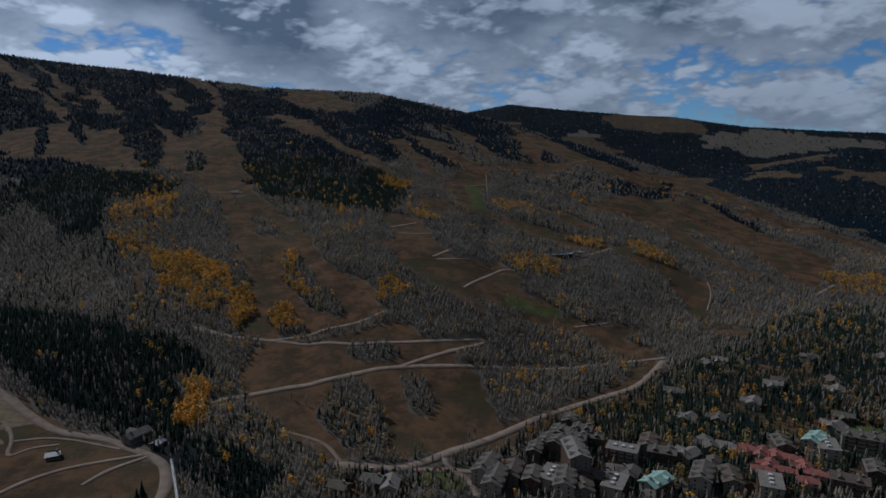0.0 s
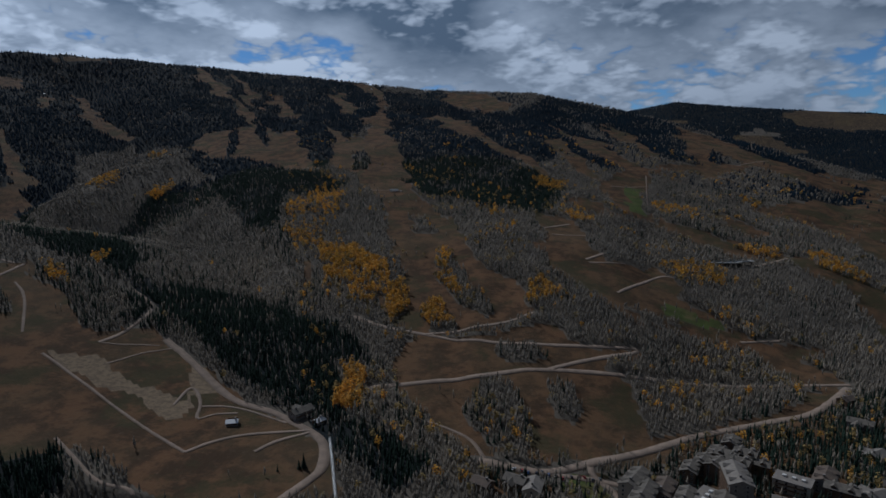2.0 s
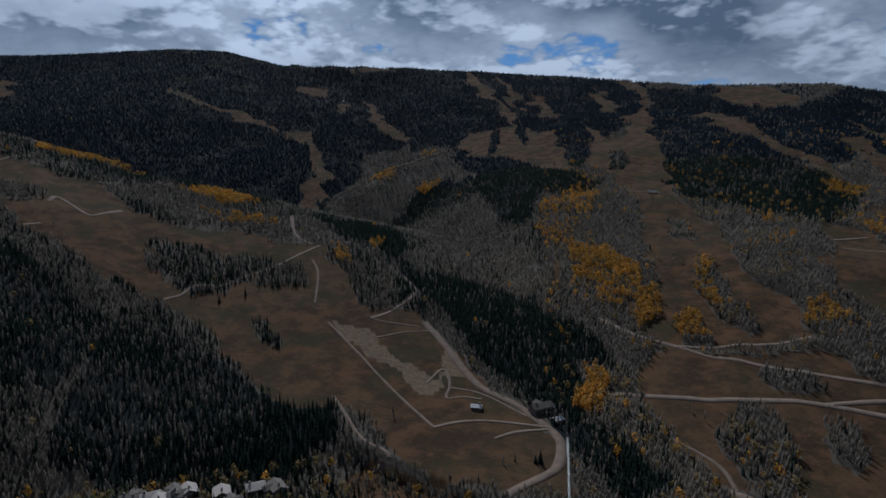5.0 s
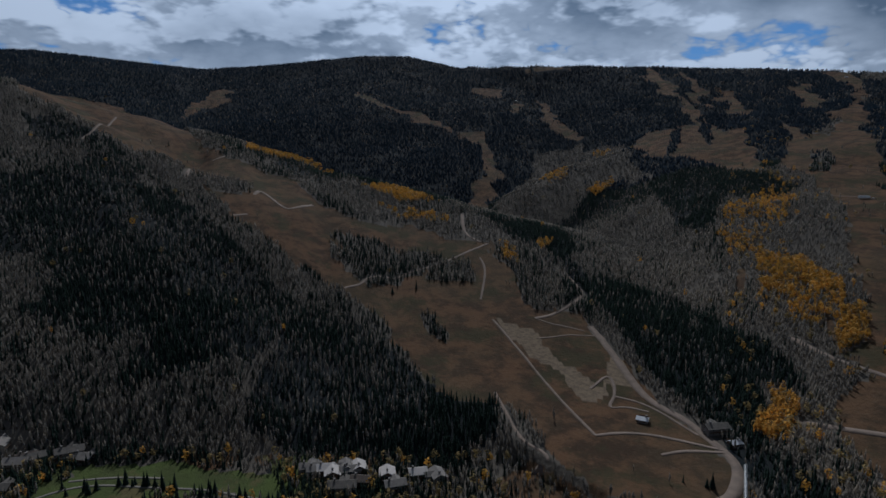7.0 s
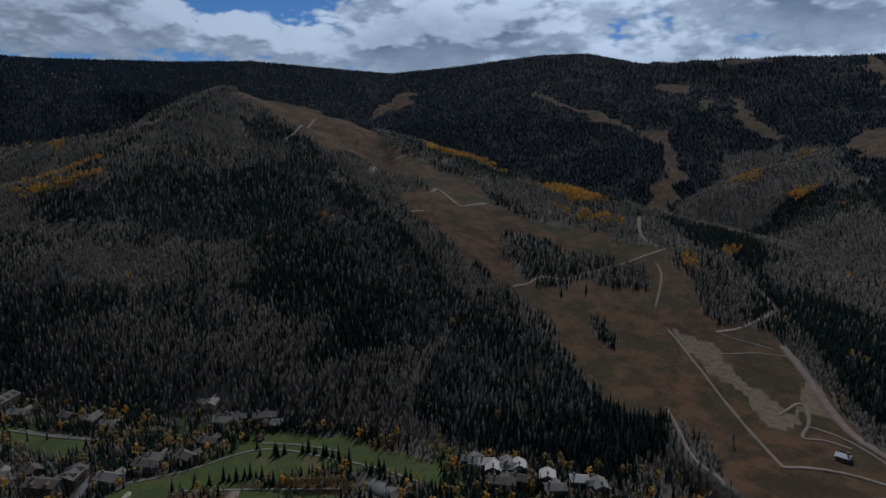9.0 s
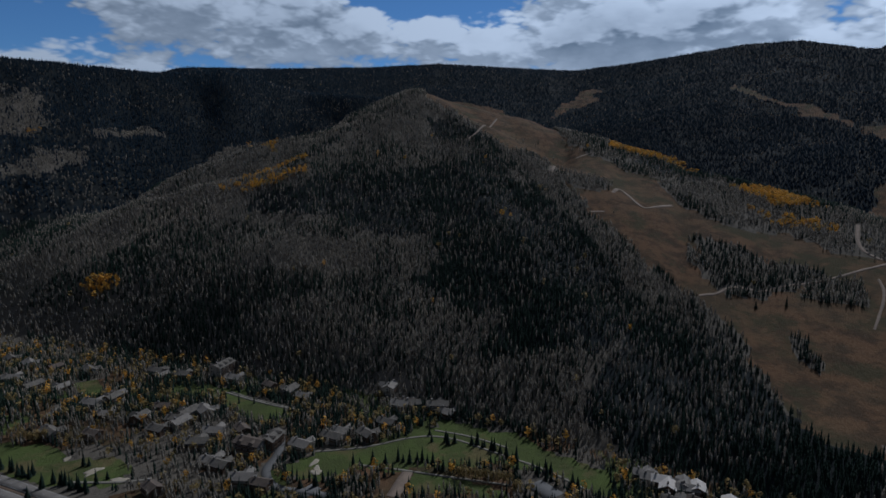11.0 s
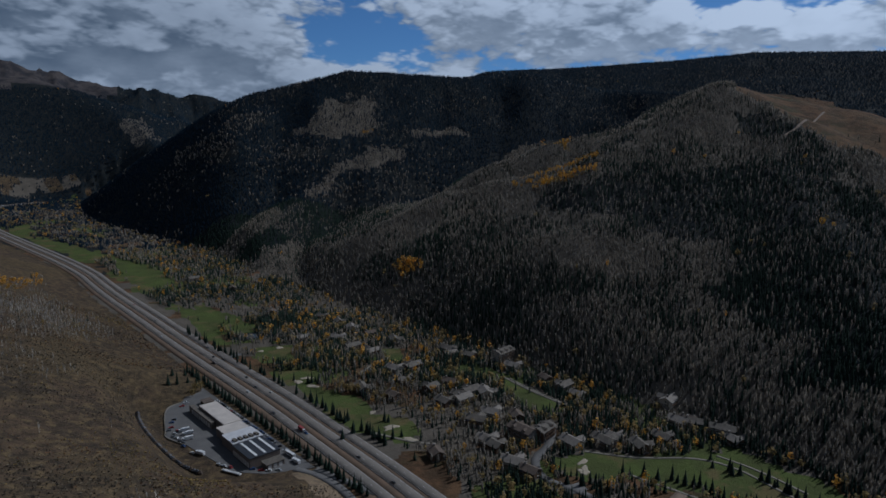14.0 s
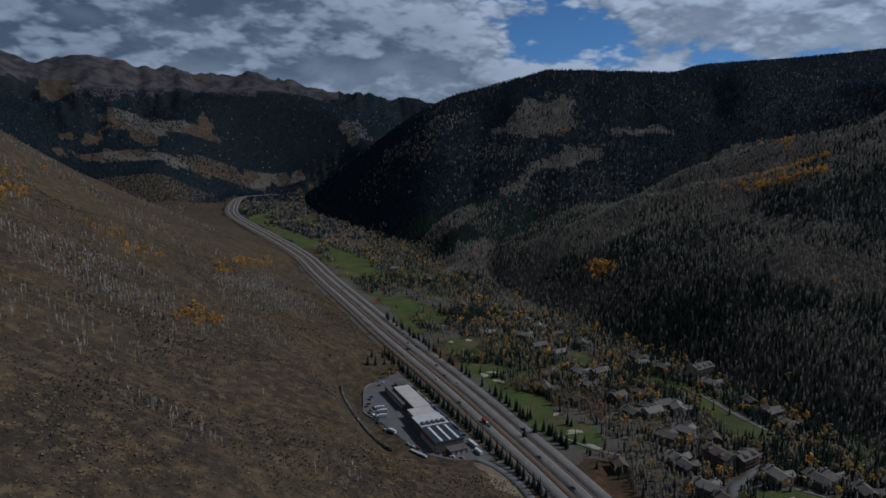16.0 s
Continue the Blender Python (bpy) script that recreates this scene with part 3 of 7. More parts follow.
region("gold", 0.75, [(-244, 908), (-227, 908), (-190, 810), (-160, 757), (-178, 757), (-206, 796)])
region("gold", 0.75, [(-228, 494), (-253, 570), (-242, 582), (-215, 532), (-206, 501)])
region("gold", 0.5, [(-90, 789), (-66, 839), (-50, 776), (-80, 736)])
region("gold", 0.5, [(-145, 1428), (-78, 1458), (-82, 1363), (-124, 1344)])
region("gold", 0.55, [(93, 996), (145, 1030), (190, 1031), (176, 946), (119, 918)])
region("gold", 0.4, [(-65, 1182), (-35, 1245), (-5, 1162), (-39, 1117)])
region("gold", 0.5, [(111, 1376), (180, 1409), (193, 1366), (115, 1305)])
region("gold", 0.4, [(-237, 1174), (-184, 1168), (-167, 1120), (-204, 1113)])
region("gold", 0.6, [(-1162, 1213), (-1129, 1284), (-1089, 1226), (-1099, 1156)])
region("gold", 0.6, [(-1008, 1223), (-1052, 1373), (-1015, 1319), (-982, 1212)])
region("gold", 0.9, [(-1090, 632), (-1077, 720), (-997, 737), (-1020, 651)])
region("gold", 0.6, [(-977, 587), (-883, 650), (-833, 639), (-922, 585)])
region("gold", 0.6, [(-717, 660), (-688, 664), (-635, 621), (-663, 623)])
region("gold", 0.35, [(-348, 815), (-292, 828), (-268, 718), (-303, 727)])
region("gold", 0.9, [(-2072, 754), (-1858, 855), (-1676, 873), (-1244, 574), (-1301, 474)])
region("gold", 0.9, [(-1081, 628), (-1020, 697), (-965, 721), (-979, 651)])
region("gold", 0.6, [(-976, 581), (-931, 640), (-850, 656), (-888, 611)])
region("gold", 0.8, [(-1160, -292), (-1171, -223), (-1153, -143), (-1127, -140), (-1126, -205), (-1122, -263)])
region("gold", 0.9, [(-2014, -431), (-2065, -353), (-2021, -346), (-1988, -409)])
region("gold", 0.7, [(-891, -422), (-901, -396), (-876, -382), (-876, -412)])
region("gold", 0.8, [(-1783, -949), (-1795, -926), (-1764, -911), (-1754, -930)])
region("gold", 0.6, [(-910, 171), (-908, 190), (-887, 186), (-890, 170)])
region("gold", 0.6, [(-247, -876), (-310, -984), (-273, -843), (-201, -720)])
region("gold", 0.4, [(-355, -1087), (-417, -1173), (-392, -1094), (-333, -1011)])
region("gold", 0.8, [(-492, -827), (-730, -1021), (-637, -885), (-451, -746)])
region("gold", 0.7, [(-273, -530), (-305, -556), (-330, -537), (-311, -504), (-257, -489)])
region("gold", 0.3, [(-304, -792), (-379, -843), (-386, -755), (-308, -701)])
region("gold", 0.5, [(686, 1110), (795, 1134), (793, 1092), (710, 974), (633, 991)])
region("gold", 0.5, [(111, 1406), (163, 1411), (146, 1317), (111, 1320)])
region("gold", 0.35, [(358, 1192), (406, 1172), (374, 1108), (338, 1106)])
region("fir", 0.85, [(-643, 708), (-571, 749), (-485, 741), (-393, 678), (-307, 665), (-268, 627), (-267, 579), (-220, 500), (-161, 459), (-116, 433), (-134, 383), (-199, 430), (-278, 498), (-365, 533), (-466, 608), (-601, 684)])
region("fir", 0.85, [(-1026, 1442), (-761, 1384), (-603, 1313), (-523, 1255), (-528, 1149), (-654, 1187), (-581, 1009), (-639, 1022), (-825, 1223)])
region("fir", 0.9, [(-923, 2633), (-707, 2812), (-520, 2420), (-345, 2360), (-196, 2748), (149, 2586), (355, 2338), (382, 2263), (316, 1843), (239, 1850), (153, 1854), (52, 2064), (-100, 2353), (47, 1729), (45, 1604), (-85, 1778), (-151, 1608), (-247, 1540), (-473, 1549), (-615, 1808)])
region("fir", 0.55, [(-457, 1497), (-299, 1470), (-133, 1424), (-66, 1278), (-105, 1157), (-194, 1166), (-310, 1206), (-364, 1232)])
region("fir", 0.97, [(-3115, 1804), (-1858, 2500), (-1134, 2793), (-973, 2774), (-798, 2216), (-722, 1692), (-624, 1358), (-1026, 1442), (-1209, 1612), (-1437, 1666), (-1266, 1279), (-1131, 1016), (-952, 703), (-1132, 629)])
region("fir", 0.95, [(327, 2302), (436, 2223), (467, 2006), (349, 1959), (268, 2012)])
region("fir", 0.9, [(442, 2364), (555, 2217), (630, 2003), (543, 1889), (443, 2068)])
region("fir", 0.7, [(420, 1735), (513, 1783), (602, 1665), (561, 1472), (508, 1438), (441, 1580)])
region("fir", 0.7, [(575, 1827), (692, 1700), (743, 1428), (682, 1358), (580, 1523)])
region("fir", 0.5, [(121, 594), (258, 657), (512, 889), (692, 948), (437, 587), (277, 564), (155, 515)])
region("fir", 0.8, [(337, 692), (487, 778), (537, 728), (369, 491), (278, 513), (203, 539)])
region("fir", 0.7, [(-1238, -71), (-1275, 17), (-1352, 91), (-1279, 167), (-1138, 223), (-977, 284), (-852, 291), (-737, 290), (-664, 290), (-667, 238), (-742, 191), (-852, 129), (-908, 61), (-915, -38), (-1041, -117)])
region("fir", 0.7, [(-791, -311), (-839, -290), (-823, -212), (-755, -143), (-727, -178)])
region("fir", 0.95, [(-664, 283), (-637, 344), (-542, 340), (-462, 333), (-419, 350), (-408, 372), (-359, 331), (-397, 164), (-447, 165), (-473, 217), (-516, 251), (-585, 234)])
region("fir", 0.5, [(-911, -392), (-966, -347), (-917, -186), (-866, -146), (-844, -202)])
region("fir", 0.8, [(-1275, 514), (-1712, 824), (-1126, 609), (-1135, 548), (-1169, 495)])
region("fir", 0.6, [(-1050, 488), (-962, 525), (-886, 521), (-927, 479)])
region("pale", 1.0, [(-188, -678), (-234, -679), (-308, -664), (-329, -611), (-265, -523), (-195, -518), (-160, -584)])
region("pale", 1.0, [(-441, -743), (-635, -891), (-597, -726), (-531, -601), (-425, -598), (-372, -607)])
region("pale", 1.0, [(-79, -296), (-108, -297), (-108, -267), (-93, -245), (-64, -242)])
region("turf", 1.0, [(-624, -167), (-614, -142), (-583, -114), (-569, -90), (-548, -95), (-544, -117), (-564, -136), (-585, -157)])
region("turf", 1.0, [(-644, -229), (-632, -168), (-608, -165), (-619, -204)])
region("turf", 1.0, [(-459, -83), (-484, -60), (-488, -18), (-509, 25), (-497, 53), (-476, 65), (-454, 85), (-449, 48), (-452, 4), (-459, -22), (-442, -38), (-441, -55), (-443, -80)])
region("turf", 1.0, [(-536, 42), (-514, 90), (-481, 123), (-449, 147), (-435, 167), (-406, 159), (-399, 148), (-415, 145), (-442, 127), (-474, 88), (-501, 54)])
region("turf", 1.0, [(-444, 19), (-432, 42), (-417, 88), (-405, 84), (-412, 10)])
region("turf", 1.0, [(-507, -317), (-505, -294), (-489, -264), (-475, -261), (-486, -305)])
region("turf", 1.0, [(-475, -257), (-470, -213), (-452, -189), (-440, -193), (-442, -229), (-451, -247)])
region("turf", 1.0, [(-658, -326), (-658, -303), (-618, -288), (-611, -304)])
region("turf", 1.0, [(-600, -483), (-632, -444), (-578, -405), (-563, -436)])
region("turf", 1.0, [(-556, -398), (-539, -348), (-511, -322), (-521, -289), (-487, -246), (-486, -212), (-462, -191), (-442, -217), (-451, -238), (-459, -277), (-491, -323), (-518, -363)])
region("turf", 1.0, [(-730, -738), (-725, -656), (-672, -521), (-634, -501), (-650, -566), (-676, -659)])
region("turf", 1.0, [(-1012, -1180), (-945, -1026), (-863, -841), (-779, -816), (-831, -953)])
region("turf", 1.0, [(-665, -333), (-672, -310), (-624, -290), (-614, -302)])
region("turf", 1.0, [(-1181, -1736), (-1074, -1394), (-991, -1198), (-917, -1149), (-1008, -1381)])
region("turf", 1.0, [(-29, 431), (-12, 442), (5, 438), (17, 424), (8, 412), (-12, 422)])
region("turf", 1.0, [(-526, 19), (-519, 71), (-501, 108), (-428, 163), (-401, 156), (-508, 18)])
region("turf", 1.0, [(337, 537), (360, 524), (386, 518), (373, 495), (336, 502)])
region("turf", 1.0, [(82, 838), (121, 823), (157, 821), (155, 809), (117, 793), (84, 796)])
region("turf", 1.0, [(65, 1489), (103, 1511), (91, 1272), (58, 1269)])
region("dirt", 1.0, [(-541, 487), (-495, 503), (-431, 484), (-371, 472), (-350, 470), (-351, 437), (-387, 448), (-410, 468), (-438, 458), (-490, 472)])
region("dirt", 1.0, [(-444, 11), (-442, 19), (-412, 6), (-412, -2)])
region("dirt", 1.0, [(-407, 543), (-371, 519), (-347, 497), (-360, 475)])
region("town", 1.0, [(-80, 437), (-37, 430), (23, 453), (53, 485), (89, 539), (147, 563), (246, 658), (357, 734), (510, 816), (647, 884), (308, 404), (-75, 403)])
region("fir", 0.39, [(-1572, -1555), (-1586, -1512), (-1587, -1436), (-1587, -1351), (-1634, -1368), (-1692, -1351), (-1732, -1297), (-1689, -1255), (-1604, -1253), (-1557, -1286), (-1517, -1236), (-1450, -1187), (-1411, -1217), (-1465, -1330), (-1538, -1501)])
region("fir", 0.26, [(-1730, -1121), (-1808, -1138), (-1882, -1141), (-1932, -1105), (-1958, -1034), (-1932, -989), (-1848, -937), (-1764, -915), (-1739, -940), (-1673, -1018), (-1651, -1120), (-1685, -1162), (-1693, -1107)])
region("fir", 0.44, [(-1537, -1166), (-1583, -1132), (-1590, -1061), (-1606, -997), (-1581, -964), (-1527, -968), (-1496, -1001), (-1505, -1060), (-1520, -1107)])
region("fir", 0.22, [(-1841, -836), (-1893, -819), (-1999, -691), (-1963, -678), (-1910, -728), (-1827, -810)])
region("fir", 0.6, [(-1349, -906), (-1465, -879), (-1537, -817), (-1639, -728), (-1656, -631), (-1607, -613), (-1091, -509), (-994, -531), (-1036, -626), (-1171, -791), (-1142, -827), (-1173, -877)])
region("fir", 0.26, [(-1410, -921), (-1470, -916), (-1533, -900), (-1632, -893), (-1679, -872), (-1731, -842), (-1744, -801), (-1691, -768), (-1616, -787), (-1557, -810), (-1555, -861), (-1482, -889), (-1391, -884), (-1340, -916), (-1370, -920)])
region("fir", 0.3, [(-1017, -983), (-1104, -1018), (-1114, -966), (-1217, -972), (-1245, -914), (-1214, -877), (-1121, -868), (-1074, -874), (-1033, -870), (-1029, -813), (-1104, -801), (-1160, -770), (-994, -600), (-940, -546), (-916, -555), (-1002, -704), (-998, -816), (-1031, -953)])
region("fir", 0.44, [(-1227, -1303), (-1233, -1236), (-1217, -1168), (-1182, -1170), (-1110, -1110), (-1126, -1182), (-1205, -1298)])
region("fir", 0.5, [(-1453, 53), (-1381, -20), (-2037, -200), (-1312, -246), (-1232, -346), (-1132, -432), (-1036, -506), (-928, -540), (-837, -509), (-708, -349), (-668, -185), (-631, -52), (-587, 55), (-570, 143), (-754, 206), (-1121, 250), (-1214, 167)])
region("fir", 0.7, [(-1040, -212), (-1042, -136), (-1129, -70), (-1114, -12), (-1017, -43), (-951, -89), (-953, -123), (-972, -179), (-976, -217)])
region("fir", 0.7, [(-1082, -56), (-1080, 33), (-1100, 121), (-1172, 198), (-1113, 215), (-1035, 210), (-903, 160), (-878, 96), (-871, 10), (-901, -67), (-971, -91)])
region("fir", 0.7, [(-879, 68), (-907, 209), (-835, 255), (-751, 269), (-587, 218), (-583, 101), (-660, 58), (-770, 32)])
region("fir", 0.7, [(-1101, 38), (-1098, 183), (-982, 236), (-794, 255), (-701, 290), (-644, 307), (-575, 201), (-675, 155), (-808, 98), (-916, 25)])
region("fir", 0.7, [(-571, 216), (-644, 307), (-579, 329), (-473, 317), (-405, 312), (-380, 293), (-458, 194), (-494, 165), (-534, 185)])
region("fir", 0.18, [(-1836, -525), (-1896, -506), (-1969, -460), (-2046, -383), (-1341, -190), (-1379, -135), (-1395, -66), (-1368, -20), (-1380, 13), (-1425, 52), (-1437, 115), (-1405, 157), (-1337, 130), (-1321, 88), (-1319, 35), (-1336, -8), (-1282, -60), (-1222, -88), (-1168, -103), (-1112, -127), (-1076, -146), (-1069, -189), (-1076, -230), (-1103, -310), (-1170, -375)])
region("fir", 0.65, [(-1164, -211), (-1209, -192), (-1202, -138), (-1261, -91), (-1304, -61), (-1248, -79), (-1183, -115), (-1098, -145), (-1084, -172)])
region("fir", 0.12, [(-1103, -310), (-1076, -230), (-1073, -141), (-1053, -195), (-1024, -218), (-984, -237), (-965, -261), (-978, -313), (-1002, -361), (-981, -384), (-950, -413), (-920, -440), (-923, -494), (-907, -528), (-922, -552), (-975, -521), (-1046, -488), (-1132, -432), (-1161, -372)])
region("fir", 0.15, [(-1277, -60), (-1326, -8), (-1313, 87), (-1239, 74), (-1184, 101), (-1157, 161), (-1138, 124), (-1164, 34), (-1213, -25), (-1246, -16)])
region("fir", 0.7, [(-1321, 88), (-1328, 119), (-1267, 163), (-1214, 163), (-1196, 129), (-1236, 99)])
region("fir", 0.06, [(-841, -154), (-864, -126), (-870, -80), (-857, -41), (-816, -16), (-778, -28), (-778, -69), (-783, -120), (-810, -148)])
region("fir", 0.2, [(-835, 11), (-857, 53), (-820, 65), (-769, 51), (-779, 18)])
region("fir", 0.6, [(-810, -309), (-799, -255), (-765, -190), (-735, -175), (-727, -209), (-756, -273)])
region("fir", 0.08, [(-901, -546), (-868, -465), (-827, -388), (-780, -349), (-712, -335), (-746, -401), (-827, -502), (-880, -566)])
region("fir", 0.28, [(-742, -177), (-748, -135), (-736, -65), (-695, 1), (-649, 14), (-641, -25), (-659, -86), (-692, -137), (-720, -171)])
region("fir", 0.28, [(-737, 12), (-746, 41), (-684, 78), (-652, 127), (-620, 105), (-601, 87), (-616, 53), (-652, 6)])
region("fir", 0.3, [(-586, 97), (-591, 133), (-578, 170), (-551, 181), (-519, 159), (-530, 115), (-550, 94)])
region("fir", 0.2, [(-1009, 268), (-898, 291), (-840, 318), (-767, 319), (-711, 313), (-726, 301), (-788, 289), (-838, 285), (-911, 271), (-1002, 249)])
region("isle", 0.05, [(-1086, 313), (-1077, 382), (-1003, 373), (-999, 325), (-1047, 310)])
region("isle", 0.9, [(-762, 344), (-741, 354), (-721, 360), (-713, 349), (-734, 335)])
region("isle", 0.5, [(-694, 320), (-677, 353), (-642, 365), (-603, 373), (-551, 354), (-486, 339), (-446, 337), (-451, 320), (-492, 310), (-537, 304), (-588, 312), (-644, 307)])
region("gold", 0.6, [(-878, -431), (-893, -418), (-888, -377), (-870, -360), (-861, -384), (-863, -414)])
region("gold", 0.7, [(-1090, -285), (-1088, -222), (-1067, -169), (-1078, -137), (-1059, -139), (-1049, -195), (-1063, -257)])
region("gold", 0.7, [(-2005, -422), (-2055, -375), (-1309, -215), (-1292, -242)])
region("fir", 0.12, [(-1159, 1054), (-1270, 1230), (-1344, 1346), (-1409, 1448), (-1463, 1592), (-1434, 1664), (-1304, 1616), (-1096, 1506), (-1062, 1457), (-969, 1375), (-926, 1264), (-931, 1203), (-931, 1141), (-957, 1096), (-981, 1053), (-1020, 1029), (-1042, 988), (-917, 819)])
region("fir", 0.75, [(-1020, 1257), (-1012, 1336), (-932, 1322), (-839, 1210), (-878, 1175), (-920, 1147), (-928, 1098), (-765, 846), (-966, 1036), (-971, 1114)])
region("fir", 0.12, [(-618, 715), (-662, 807), (-773, 995), (-788, 1072), (-808, 1141), (-814, 1196), (-756, 1152), (-634, 1021), (-563, 962), (-468, 868), (-392, 795), (-348, 739), (-416, 737), (-493, 743), (-540, 728), (-559, 690)])
region("fir", 0.92, [(-995, 1413), (-829, 1370), (-653, 1334), (-590, 1263), (-632, 1154), (-579, 1056), (-591, 1011), (-641, 1032), (-766, 1167), (-867, 1251)])
region("fir", 0.9, [(-848, 730), (-906, 821), (-862, 895), (-715, 817), (-634, 746), (-615, 699), (-546, 673), (-481, 724), (-407, 720), (-337, 680), (-254, 627), (-224, 583), (-261, 579), (-388, 686), (-493, 714), (-564, 684), (-684, 708), (-719, 700), (-805, 718)])
region("gold", 0.8, [(-1174, 1221), (-1315, 1413), (-1127, 1272), (-1109, 1249), (-1108, 1180)])
region("gold", 0.8, [(-1017, 1210), (-1031, 1270), (-1032, 1340), (-1014, 1316), (-991, 1219)])
region("gold", 0.5, [(-1328, 1618), (-1218, 1588), (-1138, 1496), (-1272, 1574)])
region("gold", 0.6, [(-692, 721), (-693, 753), (-662, 720), (-666, 699)])
region("fir", 0.88, [(-791, 2255), (-654, 2316), (-431, 1906), (-223, 1543), (-125, 1482), (-69, 1376), (-115, 1159), (-220, 1172), (-341, 1212), (-440, 1372), (-597, 1701)])
region("fir", 0.88, [(-430, 2369), (-245, 2356), (-48, 2177), (74, 1794), (-33, 1655), (-117, 1896), (-258, 1777), (-390, 2054)])
region("fir", 0.9, [(0, 2512), (186, 2460), (289, 2289), (225, 1980), (120, 2197)])
region("fir", 0.92, [(303, 2405), (400, 2385), (410, 2018), (316, 1934), (280, 2084)])
region("fir", 0.9, [(574, 1890), (670, 1821), (596, 1703), (489, 1708)])
region("fir", 0.9, [(668, 1688), (730, 1616), (712, 1454), (646, 1425), (621, 1530)])
region("run", 1.0, [(-658, 2370), (-565, 2308), (-471, 2214), (-396, 1994), (-258, 1777), (-175, 1589), (-113, 1492), (-137, 1473), (-218, 1602), (-321, 1777), (-411, 1896), (-525, 2065)])
region("run", 1.0, [(-180, 1900), (-120, 1955), (-67, 1828), (-33, 1655), (-13, 1617), (-30, 1559), (-44, 1606), (-86, 1777), (-159, 1844)])
region("run", 1.0, [(-78, 2074), (19, 1957), (61, 1819), (99, 1748), (84, 1687), (46, 1750), (-10, 1873), (-91, 1994)])
region("run", 1.0, [(-35, 2343), (38, 2319), (103, 2190), (125, 1990), (166, 1858), (169, 1809), (135, 1907), (116, 2106)])
region("run", 1.0, [(-693, 2722), (-516, 2701), (-353, 2551), (-361, 2458), (-433, 2387), (-538, 2474), (-637, 2599)])
region("run", 1.0, [(257, 2368), (278, 2333), (280, 2084), (310, 1898), (366, 1855), (439, 1967), (416, 1885), (332, 1795), (286, 1820), (248, 1938), (242, 2146)])
region("run", 1.0, [(2, 1464), (44, 1594), (110, 1696), (101, 1539), (89, 1311), (96, 1247), (66, 1230), (49, 1303), (8, 1368)])
region("run", 1.0, [(-115, 1159), (-65, 1148), (-26, 1097), (-14, 995), (10, 933), (47, 943), (83, 938), (44, 842), (-9, 801), (-39, 860), (-56, 893), (-76, 987), (-95, 1058)])
region("run", 1.0, [(349, 1501), (423, 1473), (519, 1438), (514, 1290), (534, 1124), (559, 1070), (531, 1053), (506, 1107), (472, 1238), (451, 1351), (376, 1398), (324, 1450)])
region("run", 1.0, [(651, 1815), (686, 1694), (703, 1493), (722, 1370), (754, 1291), (767, 1195), (719, 1118), (630, 1036), (656, 1100), (703, 1241), (665, 1304), (646, 1425), (596, 1576)])
region("run", 1.0, [(111, 1280), (187, 1237), (259, 1205), (314, 1159), (368, 1160), (406, 1059), (446, 1013), (426, 988), (375, 1026), (333, 1079), (303, 1116), (222, 1126), (147, 1191), (95, 1222)])
region("run", 1.0, [(51, 871), (93, 883), (103, 831), (148, 821), (111, 779), (69, 795), (41, 834)])
region("run", 1.0, [(161, 809), (203, 794), (278, 817), (281, 801), (226, 770), (252, 737), (228, 726), (179, 755)])
region("gold", 0.5, [(232, 1178), (287, 1135), (331, 1181), (293, 1208)])
region("gold", 0.5, [(355, 1189), (391, 1167), (416, 1087), (386, 1061), (353, 1111)])
region("gold", 0.5, [(321, 1535), (354, 1526), (334, 1467), (311, 1485)])
region("run", 1.0, [(-2717, 740), (-2959, 888), (-3100, 975), (-3073, 1069), (-2887, 989), (-2811, 843)])
region("meadow", 1.0, [(759, 3913), (886, 4015), (1008, 3928), (910, 3809), (770, 3792)])
region("meadow", 1.0, [(1571, 3838), (1746, 4009), (2034, 4084), (2244, 3935), (2419, 3764), (2577, 3660), (2521, 3576), (2275, 3636), (1964, 3540), (1711, 3478), (1651, 3627), (1538, 3670)])
region("turf", 1.0, [(-753, -704), (-736, -638), (-700, -574), (-692, -535), (-668, -517), (-653, -535), (-662, -569), (-690, -610), (-688, -637)])
region("turf", 1.0, [(-716, -714), (-718, -684), (-684, -617), (-626, -543), (-606, -506), (-591, -523), (-641, -594), (-667, -635)])
region("turf", 1.0, [(-898, -1008), (-944, -1012), (-888, -927), (-784, -834), (-765, -785), (-770, -849)])
region("turf", 1.0, [(-966, -1274), (-1048, -1262), (-1008, -1172), (-901, -1106), (-907, -1153)])
region("turf", 1.0, [(-1211, -1805), (-1318, -1828), (-1146, -1563), (-1097, -1607)])
region("turf", 1.0, [(-1083, -1532), (-1094, -1440), (-985, -1321), (-994, -1382)])
region("turf", 1.0, [(-551, -401), (-564, -371), (-521, -328), (-497, -333), (-520, -367)])
region("turf", 1.0, [(-490, -308), (-499, -276), (-467, -229), (-460, -205), (-440, -221), (-455, -262)])
region("dirt", 1.0, [(-363, -257), (-369, -249), (-363, -232), (-355, -213), (-348, -204), (-338, -221), (-353, -245)])


ROADS = []


def track(kind, width, line):
    ROADS.append((kind, width, line))


